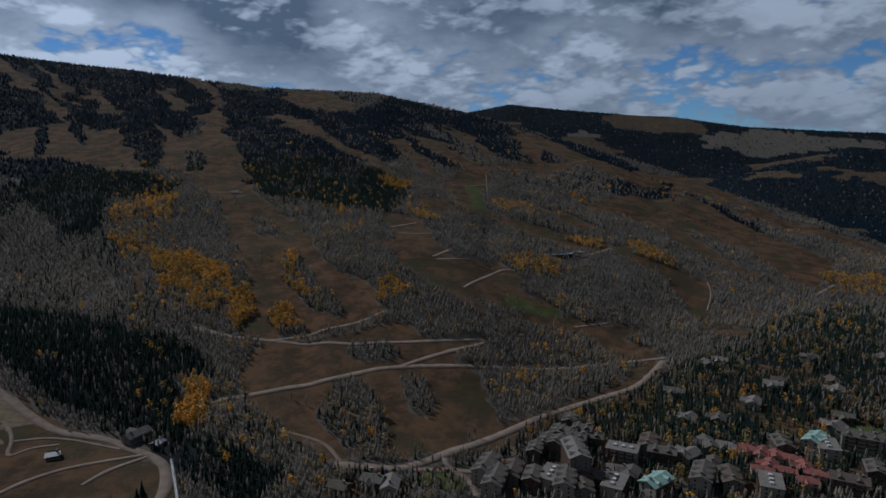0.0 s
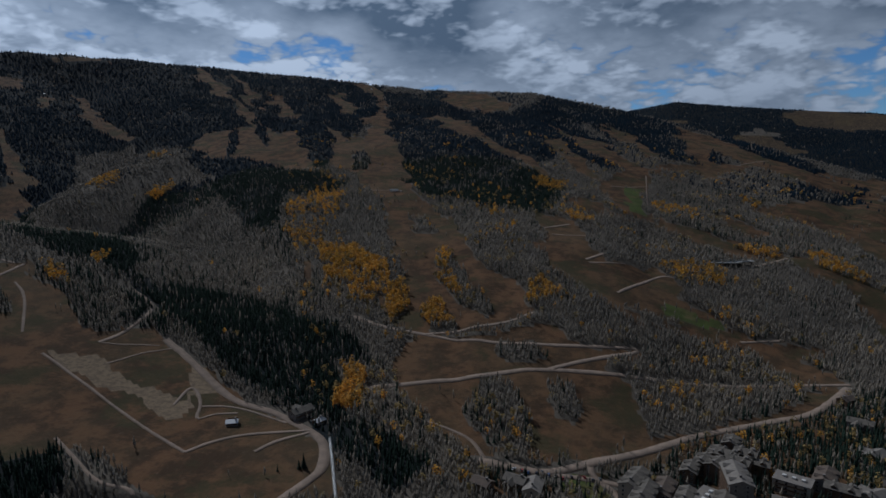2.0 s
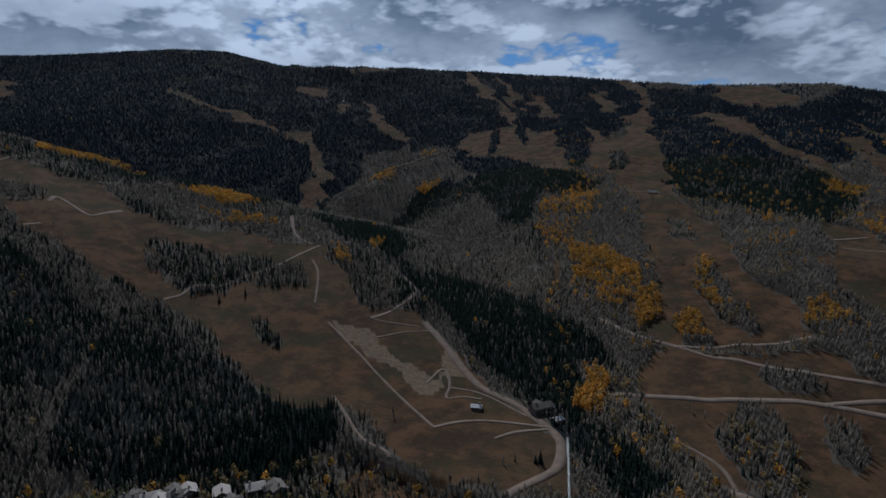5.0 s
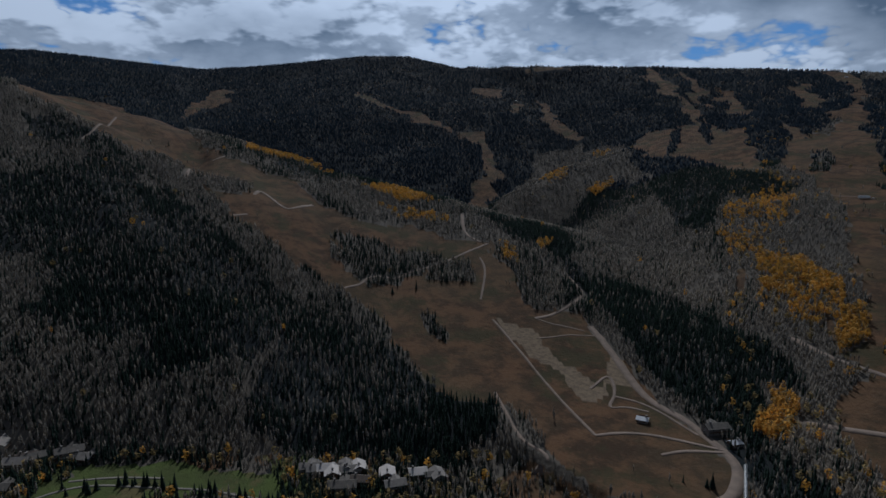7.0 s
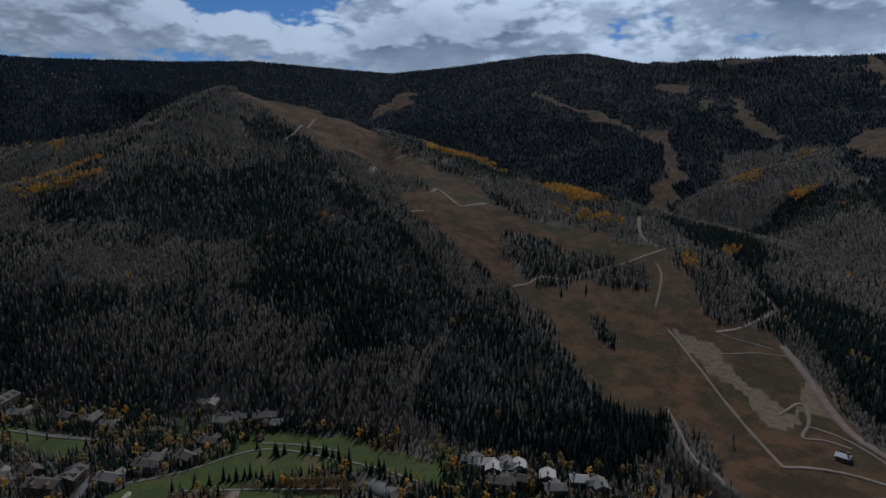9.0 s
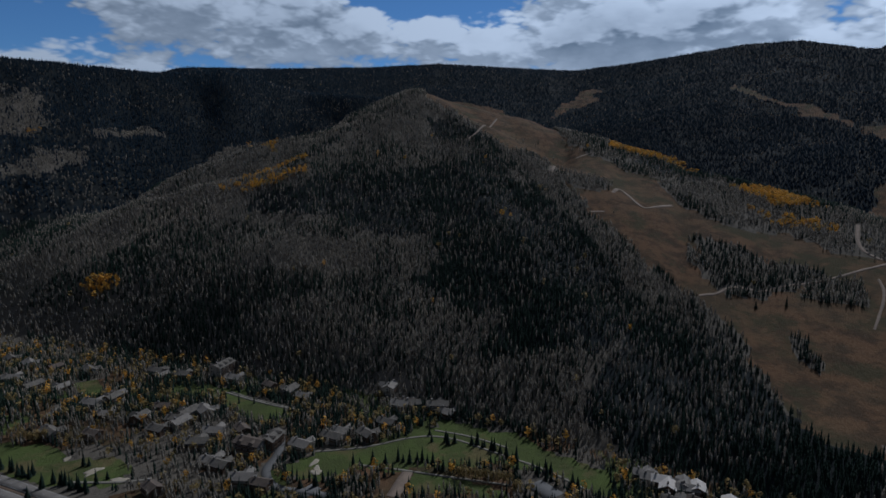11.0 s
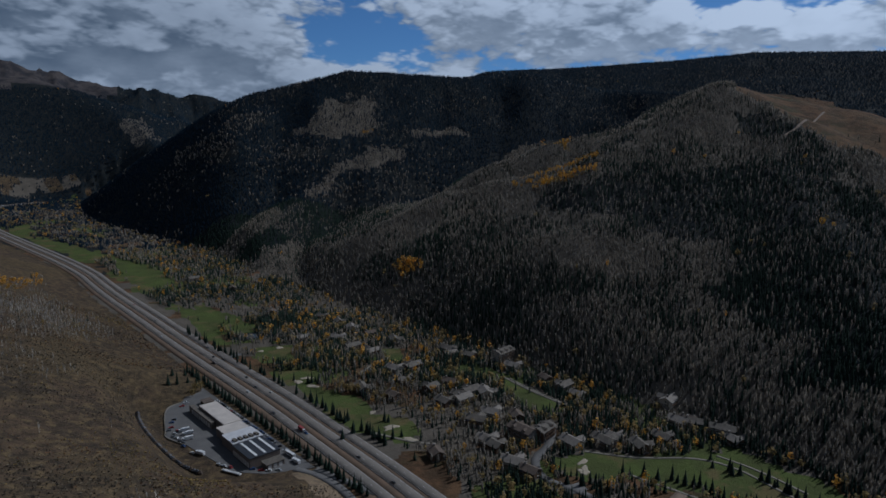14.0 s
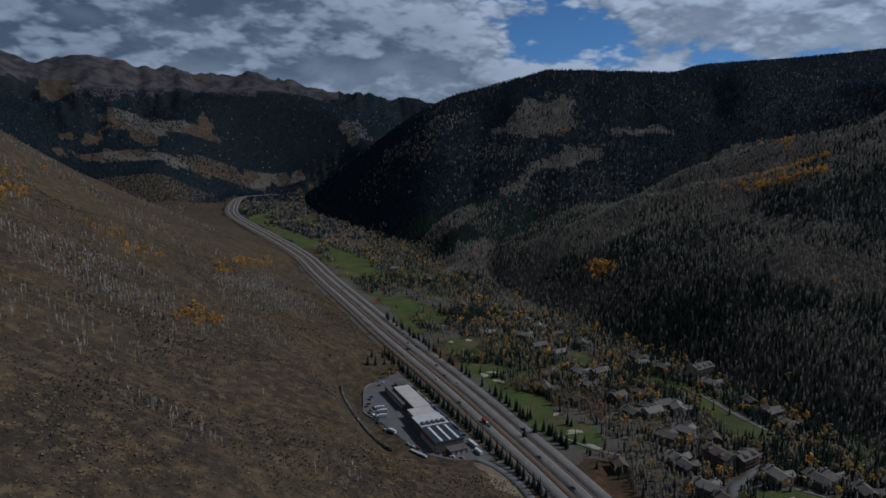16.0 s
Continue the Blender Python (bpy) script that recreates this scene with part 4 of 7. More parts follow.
track("dirt", 6, [(-286, 685), (-239, 658), (-187, 648), (-137, 644), (-64, 645), (3, 664), (42, 689), (46, 686), (41, 677), (9, 646), (-27, 617), (-46, 602)])
track("dirt", 5, [(-187, 648), (-142, 669), (-95, 694), (-71, 721)])
track("dirt", 7, [(-214, 537), (-166, 548), (-122, 567), (-82, 590), (-46, 602), (2, 612), (56, 635), (134, 663), (192, 688), (260, 706)])
track("dirt", 5, [(27, 826), (53, 874), (87, 936), (109, 940)])
track("dirt", 5, [(-16, 922), (10, 964)])
track("dirt", 5, [(-92, 1070), (-49, 1109)])
track("dirt", 4, [(-75, 1033), (-13, 1052)])
track("dirt", 4, [(-12, 914), (40, 941)])
track("dirt", 9, [(-86, 444), (-64, 443), (-38, 440), (-21, 448), (1, 466), (29, 487), (61, 516), (84, 539), (153, 586), (194, 610), (224, 648), (256, 696)])
track("dirt", 6, [(-38, 440), (5, 442), (24, 441)])
track("dirt", 5, [(-1, 460), (1, 444), (17, 432), (22, 409)])
track("dirt", 6, [(227, 1066), (270, 1101), (310, 1136)])
track("dirt", 4, [(169, 782), (225, 814)])
track("dirt", 3, [(444, 1026), (430, 975), (392, 902)])
track("dirt", 6, [(605, 990), (681, 1060)])
track("dirt", 3, [(-141, 490), (-115, 482), (-95, 471), (-82, 449)])
track("dirt", 3, [(23, 1470), (107, 1526)])
track("dirt", 3, [(111, 1621), (99, 1371)])
track("dirt", 3, [(-468, 1234), (-423, 1250)])
track("dirt", 3, [(374, 1904), (481, 2029)])
track("dirt", 5, [(-857, 696), (-802, 652), (-763, 630), (-736, 635)])
track("dirt", 4, [(-725, 641), (-714, 587), (-704, 535), (-706, 474), (-711, 416), (-694, 394), (-692, 369)])
track("dirt", 3, [(-691, 595), (-656, 577), (-590, 510)])
track("dirt", 5, [(-581, 661), (-524, 638), (-505, 571), (-510, 528)])
track("dirt", 8, [(-461, 569), (-419, 546), (-365, 511), (-319, 482), (-279, 479), (-247, 462), (-225, 451), (-210, 436), (-196, 403), (-200, 383), (-208, 354), (-208, 346)])
track("dirt", 3, [(-538, 484), (-484, 466), (-413, 438), (-357, 413), (-309, 393)])
track("dirt", 4, [(-309, 393), (-299, 416), (-278, 437), (-233, 456)])
track("dirt", 4, [(-259, 411), (-252, 432), (-231, 453)])
track("dirt", 3, [(-346, 465), (-316, 477), (-259, 463)])
track("dirt", 3, [(-415, 377), (-374, 356), (-337, 336), (-314, 339), (-302, 331), (-314, 328), (-316, 318)])
track("dirt", 3, [(-369, 460), (-379, 501), (-348, 472), (-334, 439), (-327, 457), (-308, 465)])
track("dirt", 2, [(-510, 528), (-479, 540), (-457, 554)])
track("dirt", 2, [(-473, 497), (-458, 535), (-441, 554)])
track("dirt", 4, [(-1210, 158), (-1251, 186), (-1443, 254)])
track("dirt", 6, [(-1003, 373), (-1037, 396), (-1008, 400), (-954, 398), (-942, 411), (-975, 464)])
track("dirt", 5, [(-922, 309), (-924, 332)])
track("dirt", 4, [(-1214, 374), (-1254, 457)])
track("dirt", 6, [(-1086, 289), (-1190, 331)])
track("path", 2.5, [(-624, -161), (-601, -133), (-575, -91)])
track("asphalt", 7, [(-525, -95), (-502, -90), (-478, -90), (-460, -96), (-439, -90), (-427, -78), (-424, -59), (-416, -44)])
track("path", 2.5, [(-484, -60), (-488, -18), (-507, 25), (-501, 54), (-473, 83), (-443, 118), (-424, 131), (-408, 143)])
track("path", 2.5, [(-516, 40), (-503, 69), (-478, 98)])
track("path", 2.5, [(-459, -22), (-448, 13), (-435, 47), (-419, 89)])
track("path", 4, [(-573, -316), (-612, -315), (-633, -309)])
track("asphalt", 6, [(-378, -247), (-371, -217), (-364, -188)])
track("path", 3, [(-624, -167), (-594, -128), (-573, -91)])
track("path", 3, [(-451, -238), (-447, -195), (-451, -177)])
track("dirt", 9, [(-446, 14), (-412, 2)])
track("lot", 16, [(-421, 106), (-401, 118)])
track("lot", 18, [(-427, -63), (-420, -55)])
track("asphalt", 7, [(-371, -260), (-370, -236), (-359, -211), (-349, -198)])
track("asphalt", 8, [(-536, -484), (-560, -482), (-579, -479)])
# ---- what grows where ----
def inside(x, y, outline):
    lo, hi = outline.min(0), outline.max(0)
    hit = np.zeros(x.shape, bool)
    box = (x >= lo[0]) & (x <= hi[0]) & (y >= lo[1]) & (y <= hi[1])
    if not box.any():
        return hit
    px, py, odd = x[box], y[box], np.zeros(int(box.sum()), bool)
    for (ax, ay), (bx, by) in zip(outline, np.roll(outline, -1, axis=0)):
        if ay == by:
            continue
        odd ^= ((ay > py) != (by > py)) & (px < (bx - ax) * (py - ay) / (by - ay) + ax)
    hit[box] = odd
    return hit


def within(kind, x, y):
    """The greatest share of any region of that kind at each place (-1: none)."""
    share = np.full(x.shape, -1.0)
    for value, outline in REGIONS.get(kind, []):
        share[inside(x, y, outline)] = value
    return share


def wander(x, y):
    """Places pushed about a little, so that borders run unevenly; more so farther out."""
    reach = 6.0 + 0.006 * np.hypot(x, y) + 0.02 * np.clip(np.hypot(x, y) - 900, 0, 1700)
    far = np.hypot(x, y) > 1400
    push = [np.where(far, fbm(x, y, 90, 4, s), fbm(x, y, 28, 3, s)) for s in (61, 67)]
    return x + push[0] * reach, y + push[1] * reach


def cover_at(x, y):
    """Ground cover at places in plan: dicts of arrays."""
    wx, wy = wander(x, y)
    r = np.hypot(x, y)
    side, sign, along = near_line(x, y, HIGHWAY)
    n = side * sign
    c = {"n": n, "along": along, "r": r, "az": np.degrees(np.arctan2(-x, y))}
    isle = within("isle", wx, wy)
    c["turf"] = within("turf", wx, wy) > 0
    c["dirt"] = within("dirt", wx, wy) > 0
    c["run"] = (within("run", wx, wy) > 0) & (isle < 0) & ~c["turf"]
    # open glades between the groves, drawn out down the slope
    u, v = 0.58 * wx - 0.81 * wy, 0.81 * wx + 0.58 * wy
    c["glade"] = (c["az"] < 27) & (r > 640) & (r < 2100) & (y > 330) & (isle < 0) & (within("gold", wx, wy) < 0) & (within("fir", wx, wy) < 0.5) & (fbm(u * 0.36, v, 120, 4, 57) > 0.24)
    c["run"] |= c["glade"]
    c["isle"], c["fir"], c["gold"] = isle, within("fir", wx, wy), within("gold", wx, wy)
    c["grey"], c["pale"] = (c["fir"] >= 0) & (c["fir"] < 0.35), within("pale", wx, wy) > 0
    c["meadow"] = within("meadow", wx, wy) > 0
    c["valley"] = (n < 26) & (n > -275) & (y < 330)
    c["north"] = (n >= 26) & (r < 2900)
    c["town"] = within("town", wx, wy) > 0
    c["west"] = (c["az"] < -2) & (r > np.minimum(2900, smooth_table(c["az"], np.array(MOUNTAIN, float), 1) + 60))
    return c


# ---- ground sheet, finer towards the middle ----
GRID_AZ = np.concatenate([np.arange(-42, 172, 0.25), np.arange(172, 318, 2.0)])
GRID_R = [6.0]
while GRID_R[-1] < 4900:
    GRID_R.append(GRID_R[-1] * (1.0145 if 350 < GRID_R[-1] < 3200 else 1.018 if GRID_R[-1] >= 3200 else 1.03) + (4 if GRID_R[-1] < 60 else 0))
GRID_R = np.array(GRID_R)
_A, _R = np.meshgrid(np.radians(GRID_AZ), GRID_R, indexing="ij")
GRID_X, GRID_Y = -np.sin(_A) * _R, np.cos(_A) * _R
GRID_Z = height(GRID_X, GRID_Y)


def ground_z(x, y):
    """Height of the ground sheet itself."""
    x, y = np.asarray(x, float), np.asarray(y, float)
    az = np.degrees(np.arctan2(-x, y))
    az = np.where(az < -42, az + 360, az)
    i = np.clip(np.searchsorted(GRID_AZ, az, "right") - 1, 0, len(GRID_AZ) - 2)
    r = np.clip(np.hypot(x, y), GRID_R[0], GRID_R[-1])
    j = np.clip(np.searchsorted(GRID_R, r, "right") - 1, 0, len(GRID_R) - 2)
    u = np.clip((az - GRID_AZ[i]) / (GRID_AZ[i + 1] - GRID_AZ[i]), 0, 1)
    v = (r - GRID_R[j]) / (GRID_R[j + 1] - GRID_R[j])
    return (GRID_Z[i, j] * (1 - u) + GRID_Z[i + 1, j] * u) * (1 - v) + (GRID_Z[i, j + 1] * (1 - u) + GRID_Z[i + 1, j + 1] * u) * v


def mesh_from(name, verts, faces, smooth=False):
    """A mesh from arrays; faces: one array of triangles or quads, or several."""
    faces = faces if isinstance(faces, list) else [faces]
    me = bpy.data.meshes.new(name)
    me.vertices.add(len(verts))
    me.vertices.foreach_set("co", np.ascontiguousarray(verts, np.float32).ravel())
    me.loops.add(sum(f.size for f in faces))
    me.loops.foreach_set("vertex_index", np.concatenate([f.ravel() for f in faces]).astype(np.int32))
    sizes = np.concatenate([np.full(len(f), f.shape[1]) for f in faces])
    me.polygons.add(len(sizes))
    me.polygons.foreach_set("loop_start", np.concatenate([[0], np.cumsum(sizes)[:-1]]).astype(np.int32))
    if smooth:
        me.polygons.foreach_set("use_smooth", np.ones(len(sizes), bool))
    me.update(calc_edges=True)
    return me


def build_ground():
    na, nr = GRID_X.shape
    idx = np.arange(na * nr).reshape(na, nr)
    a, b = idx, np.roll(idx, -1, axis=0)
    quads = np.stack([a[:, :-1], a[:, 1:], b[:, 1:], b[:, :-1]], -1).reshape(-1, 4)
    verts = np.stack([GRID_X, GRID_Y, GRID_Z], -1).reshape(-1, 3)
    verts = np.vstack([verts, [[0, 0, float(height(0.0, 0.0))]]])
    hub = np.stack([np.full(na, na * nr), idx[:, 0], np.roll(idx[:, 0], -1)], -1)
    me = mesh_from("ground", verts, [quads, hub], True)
    c = cover_at(verts[:, 0], verts[:, 1])
    first = np.zeros((len(verts), 4), np.float32)
    open_valley = c["valley"] | c["town"]
    first[:, 0] = (c["run"] & ~c["west"]) | (open_valley & (fbm(verts[:, 0], verts[:, 1], 60, 3, 71) > 0.05))
    lawn = c["valley"] & (c["n"] < -34) & (fbm(verts[:, 0], verts[:, 1], 90, 3, 79) > 0.22)
    first[:, 1], first[:, 2], first[:, 3] = c["turf"] | lawn, c["dirt"], 1
    more = np.zeros((len(verts), 4), np.float32)
    high = verts[:, 2] - 470 + fbm(verts[:, 0], verts[:, 1], 500, 5, 73) * 160
    far_east = (c["r"] > 2600) & (c["az"] > 138)
    west = c["west"]
    bare = fbm(verts[:, 0], verts[:, 1], 420, 4, 77) > np.where(c["r"] < 3900, 0.30, 0.38)
    more[:, 0] = (c["north"] | (far_east & c["pale"] & (fbm(verts[:, 0], verts[:, 1], 160, 4, 83) > 0.0)) | (far_east & (fbm(verts[:, 0], verts[:, 1], 380, 4, 75) > 0.5)) | (west & bare))
    more[:, 1] = far_east & (high > 60) & ~c["pale"]
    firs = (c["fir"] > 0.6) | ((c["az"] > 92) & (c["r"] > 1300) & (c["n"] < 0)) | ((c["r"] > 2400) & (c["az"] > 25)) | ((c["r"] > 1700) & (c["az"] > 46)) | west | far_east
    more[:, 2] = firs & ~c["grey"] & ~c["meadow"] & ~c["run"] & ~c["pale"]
    more[:, 3] = 1
    for name, values in (("cover", first), ("cover_more", more)):
        me.attributes.new(name, "FLOAT_COLOR", "POINT").data.foreach_set("color", values.ravel())
    me.materials.append(EARTH)
    return tagged(new("ground", me), "autumn mountain valley of dry grass, forest litter and green turf", "ground", kind="structure")


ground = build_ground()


def smooth_line(line, every=6.0):
    """Stations along a line with its corners rounded."""
    p = np.array(line, float)
    if len(p) > 2:
        for _ in range(3):
            q = np.empty((2 * len(p) - 2, 2))
            q[0::2], q[1::2] = 0.75 * p[:-1] + 0.25 * p[1:], 0.25 * p[:-1] + 0.75 * p[1:]
            p = np.vstack([p[:1], q, p[-1:]])
    d = np.concatenate([[0], np.cumsum(np.hypot(*np.diff(p, axis=0).T))])
    s = np.linspace(0, d[-1], max(2, int(d[-1] / every) + 1))
    return np.stack([np.interp(s, d, p[:, 0]), np.interp(s, d, p[:, 1])], -1)


def sides(p):
    t = np.gradient(p, axis=0)
    t /= np.maximum(np.hypot(t[:, 0], t[:, 1]), 1e-6)[:, None]
    return np.stack([-t[:, 1], t[:, 0]], -1)


def ribbon(p, left, right, lift, skirt=1.2, level=None, uneven=0.0):
    """A strip along stations p between two offsets to the left of their way, laid on the ground, with skirts that go into it."""
    nrm = sides(p)
    wob = uneven * fbm(p[:, 0], p[:, 1], 18, 3, 81) if uneven else 0.0
    rows = []
    for off, dz in ((left, -skirt), (left, 0), ((left + right) / 2, 0), (right, 0), (right, -skirt)):
        o = off + np.sign(off - (left + right) / 2) * wob
        q = p + nrm * (o[:, None] if np.ndim(o) else o)
        z = ground_z(q[:, 0], q[:, 1]) if level is None else level
        rows.append(np.column_stack([q, z + lift + dz]))
    v = np.stack(rows, 1)
    k, w = len(p), len(rows)
    idx = np.arange(k * w).reshape(k, w)
    f = np.stack([idx[:-1, :-1], idx[:-1, 1:], idx[1:, 1:], idx[1:, :-1]], -1).reshape(-1, 4)[:, ::-1]
    return v.reshape(-1, 3), f


LABELS = {"dirt": ("dirt_road", "pale dirt road graded across the mountainside", GRAVEL), "lot": ("parking_lot", "grey asphalt parking lot beside the sports field", ASPHALT), "path": ("cart_path", "narrow pale concrete path on the golf course", PATH), "asphalt": ("street", "grey asphalt street through the valley", ASPHALT)}
for kind, width, line in ROADS:
    p = smooth_line(line, 4.0)
    v, f = ribbon(p, width / 2, -width / 2, 0.35, 1.4, uneven=0.12 * width if kind == "dirt" else 0.0)
    me = mesh_from(LABELS[kind][0], v, f)
    me.materials.append(LABELS[kind][2])
    tagged(new(LABELS[kind][0], me), LABELS[kind][1], "road", kind="structure")

# ---- the motorway: two carriageways, a frontage road, markings ----
road_line = smooth_line(HIGHWAY, 8.0)
road_level = ground_z(road_line[:, 0], road_line[:, 1])
kernel = np.hanning(15) / np.hanning(15).sum()
road_level = np.convolve(np.pad(road_level, 7, mode="edge"), kernel, "valid") + 0.6


def strip(name, left, right, lift, mat, label, parent=None, kind="structure"):
    v, f = ribbon(road_line, left, right, lift, 2.2 if parent is None else 0.05, road_level)
    me = mesh_from(name, v, f)
    me.materials.append(mat)
    ob = new(name, me)
    if parent is not None:
        ob.parent = parent
        return ob
    return tagged(ob, label, "road", kind=kind)


VERGE = material("verge", (0.125, 0.085, 0.058), 0.95, (0.09, 0.066, 0.046), 0.06)
strip("road_median", 3.7, -3.6, -0.25, VERGE, "brown dry grass median between the two carriageways")
strip("road_verge", -12.8, -16.8, -0.25, VERGE, "brown dry grass strip beside the frontage road")
strip("road_shoulder", 20.5, 12.4, -0.35, VERGE, "brown dry grass bank along the motorway")
westbound = strip("motorway_westbound", 12.9, 3.3, 0.0, CONCRETE, "grey concrete motorway carriageway with white lane lines")
eastbound = strip("motorway_eastbound", -3.2, -13.4, 0.0, CONCRETE, "grey concrete motorway carriageway with white lane lines")
frontage = strip("frontage_road", -16.2, -25.7, 0.0, CONCRETE, "grey two-lane frontage road along the motorway")
for parent, offs in ((westbound, (12.0, 4.1)), (eastbound, (-4.0, -12.4)), (frontage, (-17.0, -24.9))):
    for o in offs:
        strip("edge_line", o + 0.08, o - 0.08, 0.03, PAINT, "", parent)


def dashes(offset, parent):
    """Broken lane line of one carriageway, joined."""
    v, f, p = [], [], road_line
    d = np.concatenate([[0], np.cumsum(np.hypot(*np.diff(p, axis=0).T))])
    for s in np.arange(1900, min(d[-1], 3600), 12.2):
        q = []
        for a, o in ((s, 0.1), (s + 3.2, 0.1), (s + 3.2, -0.1), (s, -0.1)):
            i = min(int(np.searchsorted(d, a)), len(p) - 1)
            base = np.array([np.interp(a, d, p[:, 0]), np.interp(a, d, p[:, 1])])
            z = np.interp(a, d, road_level)
            q.append((*(base + sides(p)[i] * (offset + o)), z + 0.04))
        f.append([len(v) + k for k in range(4)][::-1])
        v += q
    me = mesh_from("lane_dashes", np.array(v), np.array(f))
    me.materials.append(PAINT)
    ob = new("lane_dashes", me)
    ob.parent = parent


for parent, o in ((westbound, 8.0), (eastbound, -8.2), (frontage, -20.9)):
    dashes(o, parent)
# ---- where single things stand, in plan ----
CHALETS = []
CHALETS += [(-736, -437), (-717, -406), (-702, -371), (-690, -329), (-674, -248), (-668, -222), (-652, -164), (-628, -122), (-614, -100), (-600, -84), (-607, -270), (-594, -283), (-580, -213), (-565, -185), (-571, -261), (-529, -200), (-521, -150), (-525, -252), (-501, -159)]
CHALETS += [(-472, -139), (-460, -130), (-439, -108), (-430, -93), (-502, -47), (-516, -41), (-504, -19), (-596, 2), (-568, 18), (-556, 46), (-545, 54), (-526, -2), (-489, -72), (-430, -169), (-646, -365), (-644, -336), (-558, -225), (-543, -186), (-523, -127), (-530, -289)]
CHALETS += [(-554, 44), (-564, 22), (-564, 11), (-379, 212), (-380, 197)]
CHALETS += [(-658, -444), (-751, -473), (-670, -399), (-745, -556), (-682, -254), (-619, -271), (-550, -191), (-567, -171), (-847, -711), (-879, -825)]
CHALETS += [(318, 693), (296, 674), (336, 609), (348, 621), (229, 593), (219, 533), (244, 526), (390, 589), (403, 618), (421, 690), (340, 513), (358, 530), (293, 562), (236, 648), (503, 685)]
CHALETS += [(130, 441), (137, 431), (191, 460), (205, 447), (214, 478), (230, 478), (-53, 419), (-40, 414), (-76, 409), (-253, 479)]
REDS = []
REDS += [(242, 469), (249, 461), (258, 456), (267, 453), (246, 442), (253, 434), (270, 438), (273, 429), (261, 419), (237, 436)]
CONDOS = []
CONDOS += [(108, 511), (94, 495), (101, 488), (82, 479), (90, 470), (71, 465), (115, 493), (121, 485), (107, 478)]
LODGES = []
LODGES += [(35, 415), (49, 431), (63, 423), (77, 425), (85, 413), (97, 411), (112, 421), (120, 413), (30, 433), (164, 474), (170, 459), (140, 463), (185, 419), (206, 420), (271, 472), (304, 466), (337, 475), (288, 414), (316, 428), (231, 412)]
GREENS = []
GREENS += [(150, 414), (301, 477)]
TOWERS = []
TOWERS += [(97, 437)]
LODGES += [(-674, -182), (-489, -113), (-497, -97)]
ROWHOUSES = []
ROWHOUSES += [(-419, 190), (-410, 199), (-403, 213), (-397, 220)]
ROWHOUSES += [(-413, 193), (-401, 200), (-397, 213), (-376, 233), (-359, 229), (-363, 252), (-351, 262)]
SPRUCES = []
SPRUCES += [(-456, -468), (-475, -481), (-464, -464), (-475, -461), (-472, -447), (-489, -478)]
SPRUCES += [(-457, -28), (-459, -23), (-462, -13), (-460, -3), (-464, 7), (-462, 11), (-460, 16), (-461, 22), (-461, 26), (-459, 30), (-455, 34), (-448, 38), (-444, 41), (-495, 36), (-488, 49), (-491, 55)]
SPRUCES += [(-486, 74), (-482, 79), (-475, 84), (-469, 90), (-465, 94), (-458, 98), (-455, 100), (-434, 112), (-428, 118), (-423, 120), (-415, 134), (-412, 137), (-596, 1), (-598, -3), (-637, -208), (-630, -204)]
SPRUCES += [(-476, -237), (-476, -233), (-448, -239), (-546, -107), (-543, -101), (-540, -96), (-431, -54), (-429, -65), (-427, -21), (-428, -17), (-424, -12), (-438, -18), (-438, -9), (-440, -4), (-423, -25), (-420, -18), (-471, -288), (-469, -279), (-464, -268)]
SPRUCES += [(-529, -352), (-530, -348), (-535, -347), (-532, -341), (-564, -346), (-447, -215), (-454, -210), (-442, -250), (-429, -253), (-440, -230), (-420, -183), (-437, -222), (-598, -184), (-614, -167), (-549, -145), (-570, -93), (-560, -97), (-563, -87)]
SPRUCES += [(-214, 398), (-211, 400), (-668, 426), (-657, 456)]
SPRUCES += [(-507, 35), (-494, 48), (-487, 69), (-485, 73), (-480, 77), (-474, 86), (-461, 94), (-457, 101), (-444, 111), (-436, 119), (-435, 123)]
COTTONWOODS = []
COTTONWOODS += [(-468, -438), (-453, -435), (-463, -441)]
COTTONWOODS += [(-435, 52), (-432, 56), (-432, 60), (-429, 64), (-429, 68), (-428, 72), (-425, 76), (-424, 80), (-424, 84), (-421, 88), (-412, 92), (-406, 92)]
COTTONWOODS += [(-532, -322), (-529, -312), (-522, -299), (-525, -291), (-459, 232)]
COTTONWOODS += [(-521, -309), (-523, -303), (-524, -297), (-525, -291)]
BUNKERS = []
BUNKERS += [(-527, -363), (-523, -343), (-540, -361), (-464, -226), (-489, -256), (-597, -463), (-617, -451)]
BUNKERS += [(-451, -201), (-468, -226), (-466, -59), (-457, -56), (-644, -254), (-451, -56)]
# ---- trees ----
rng = np.random.default_rng(7)


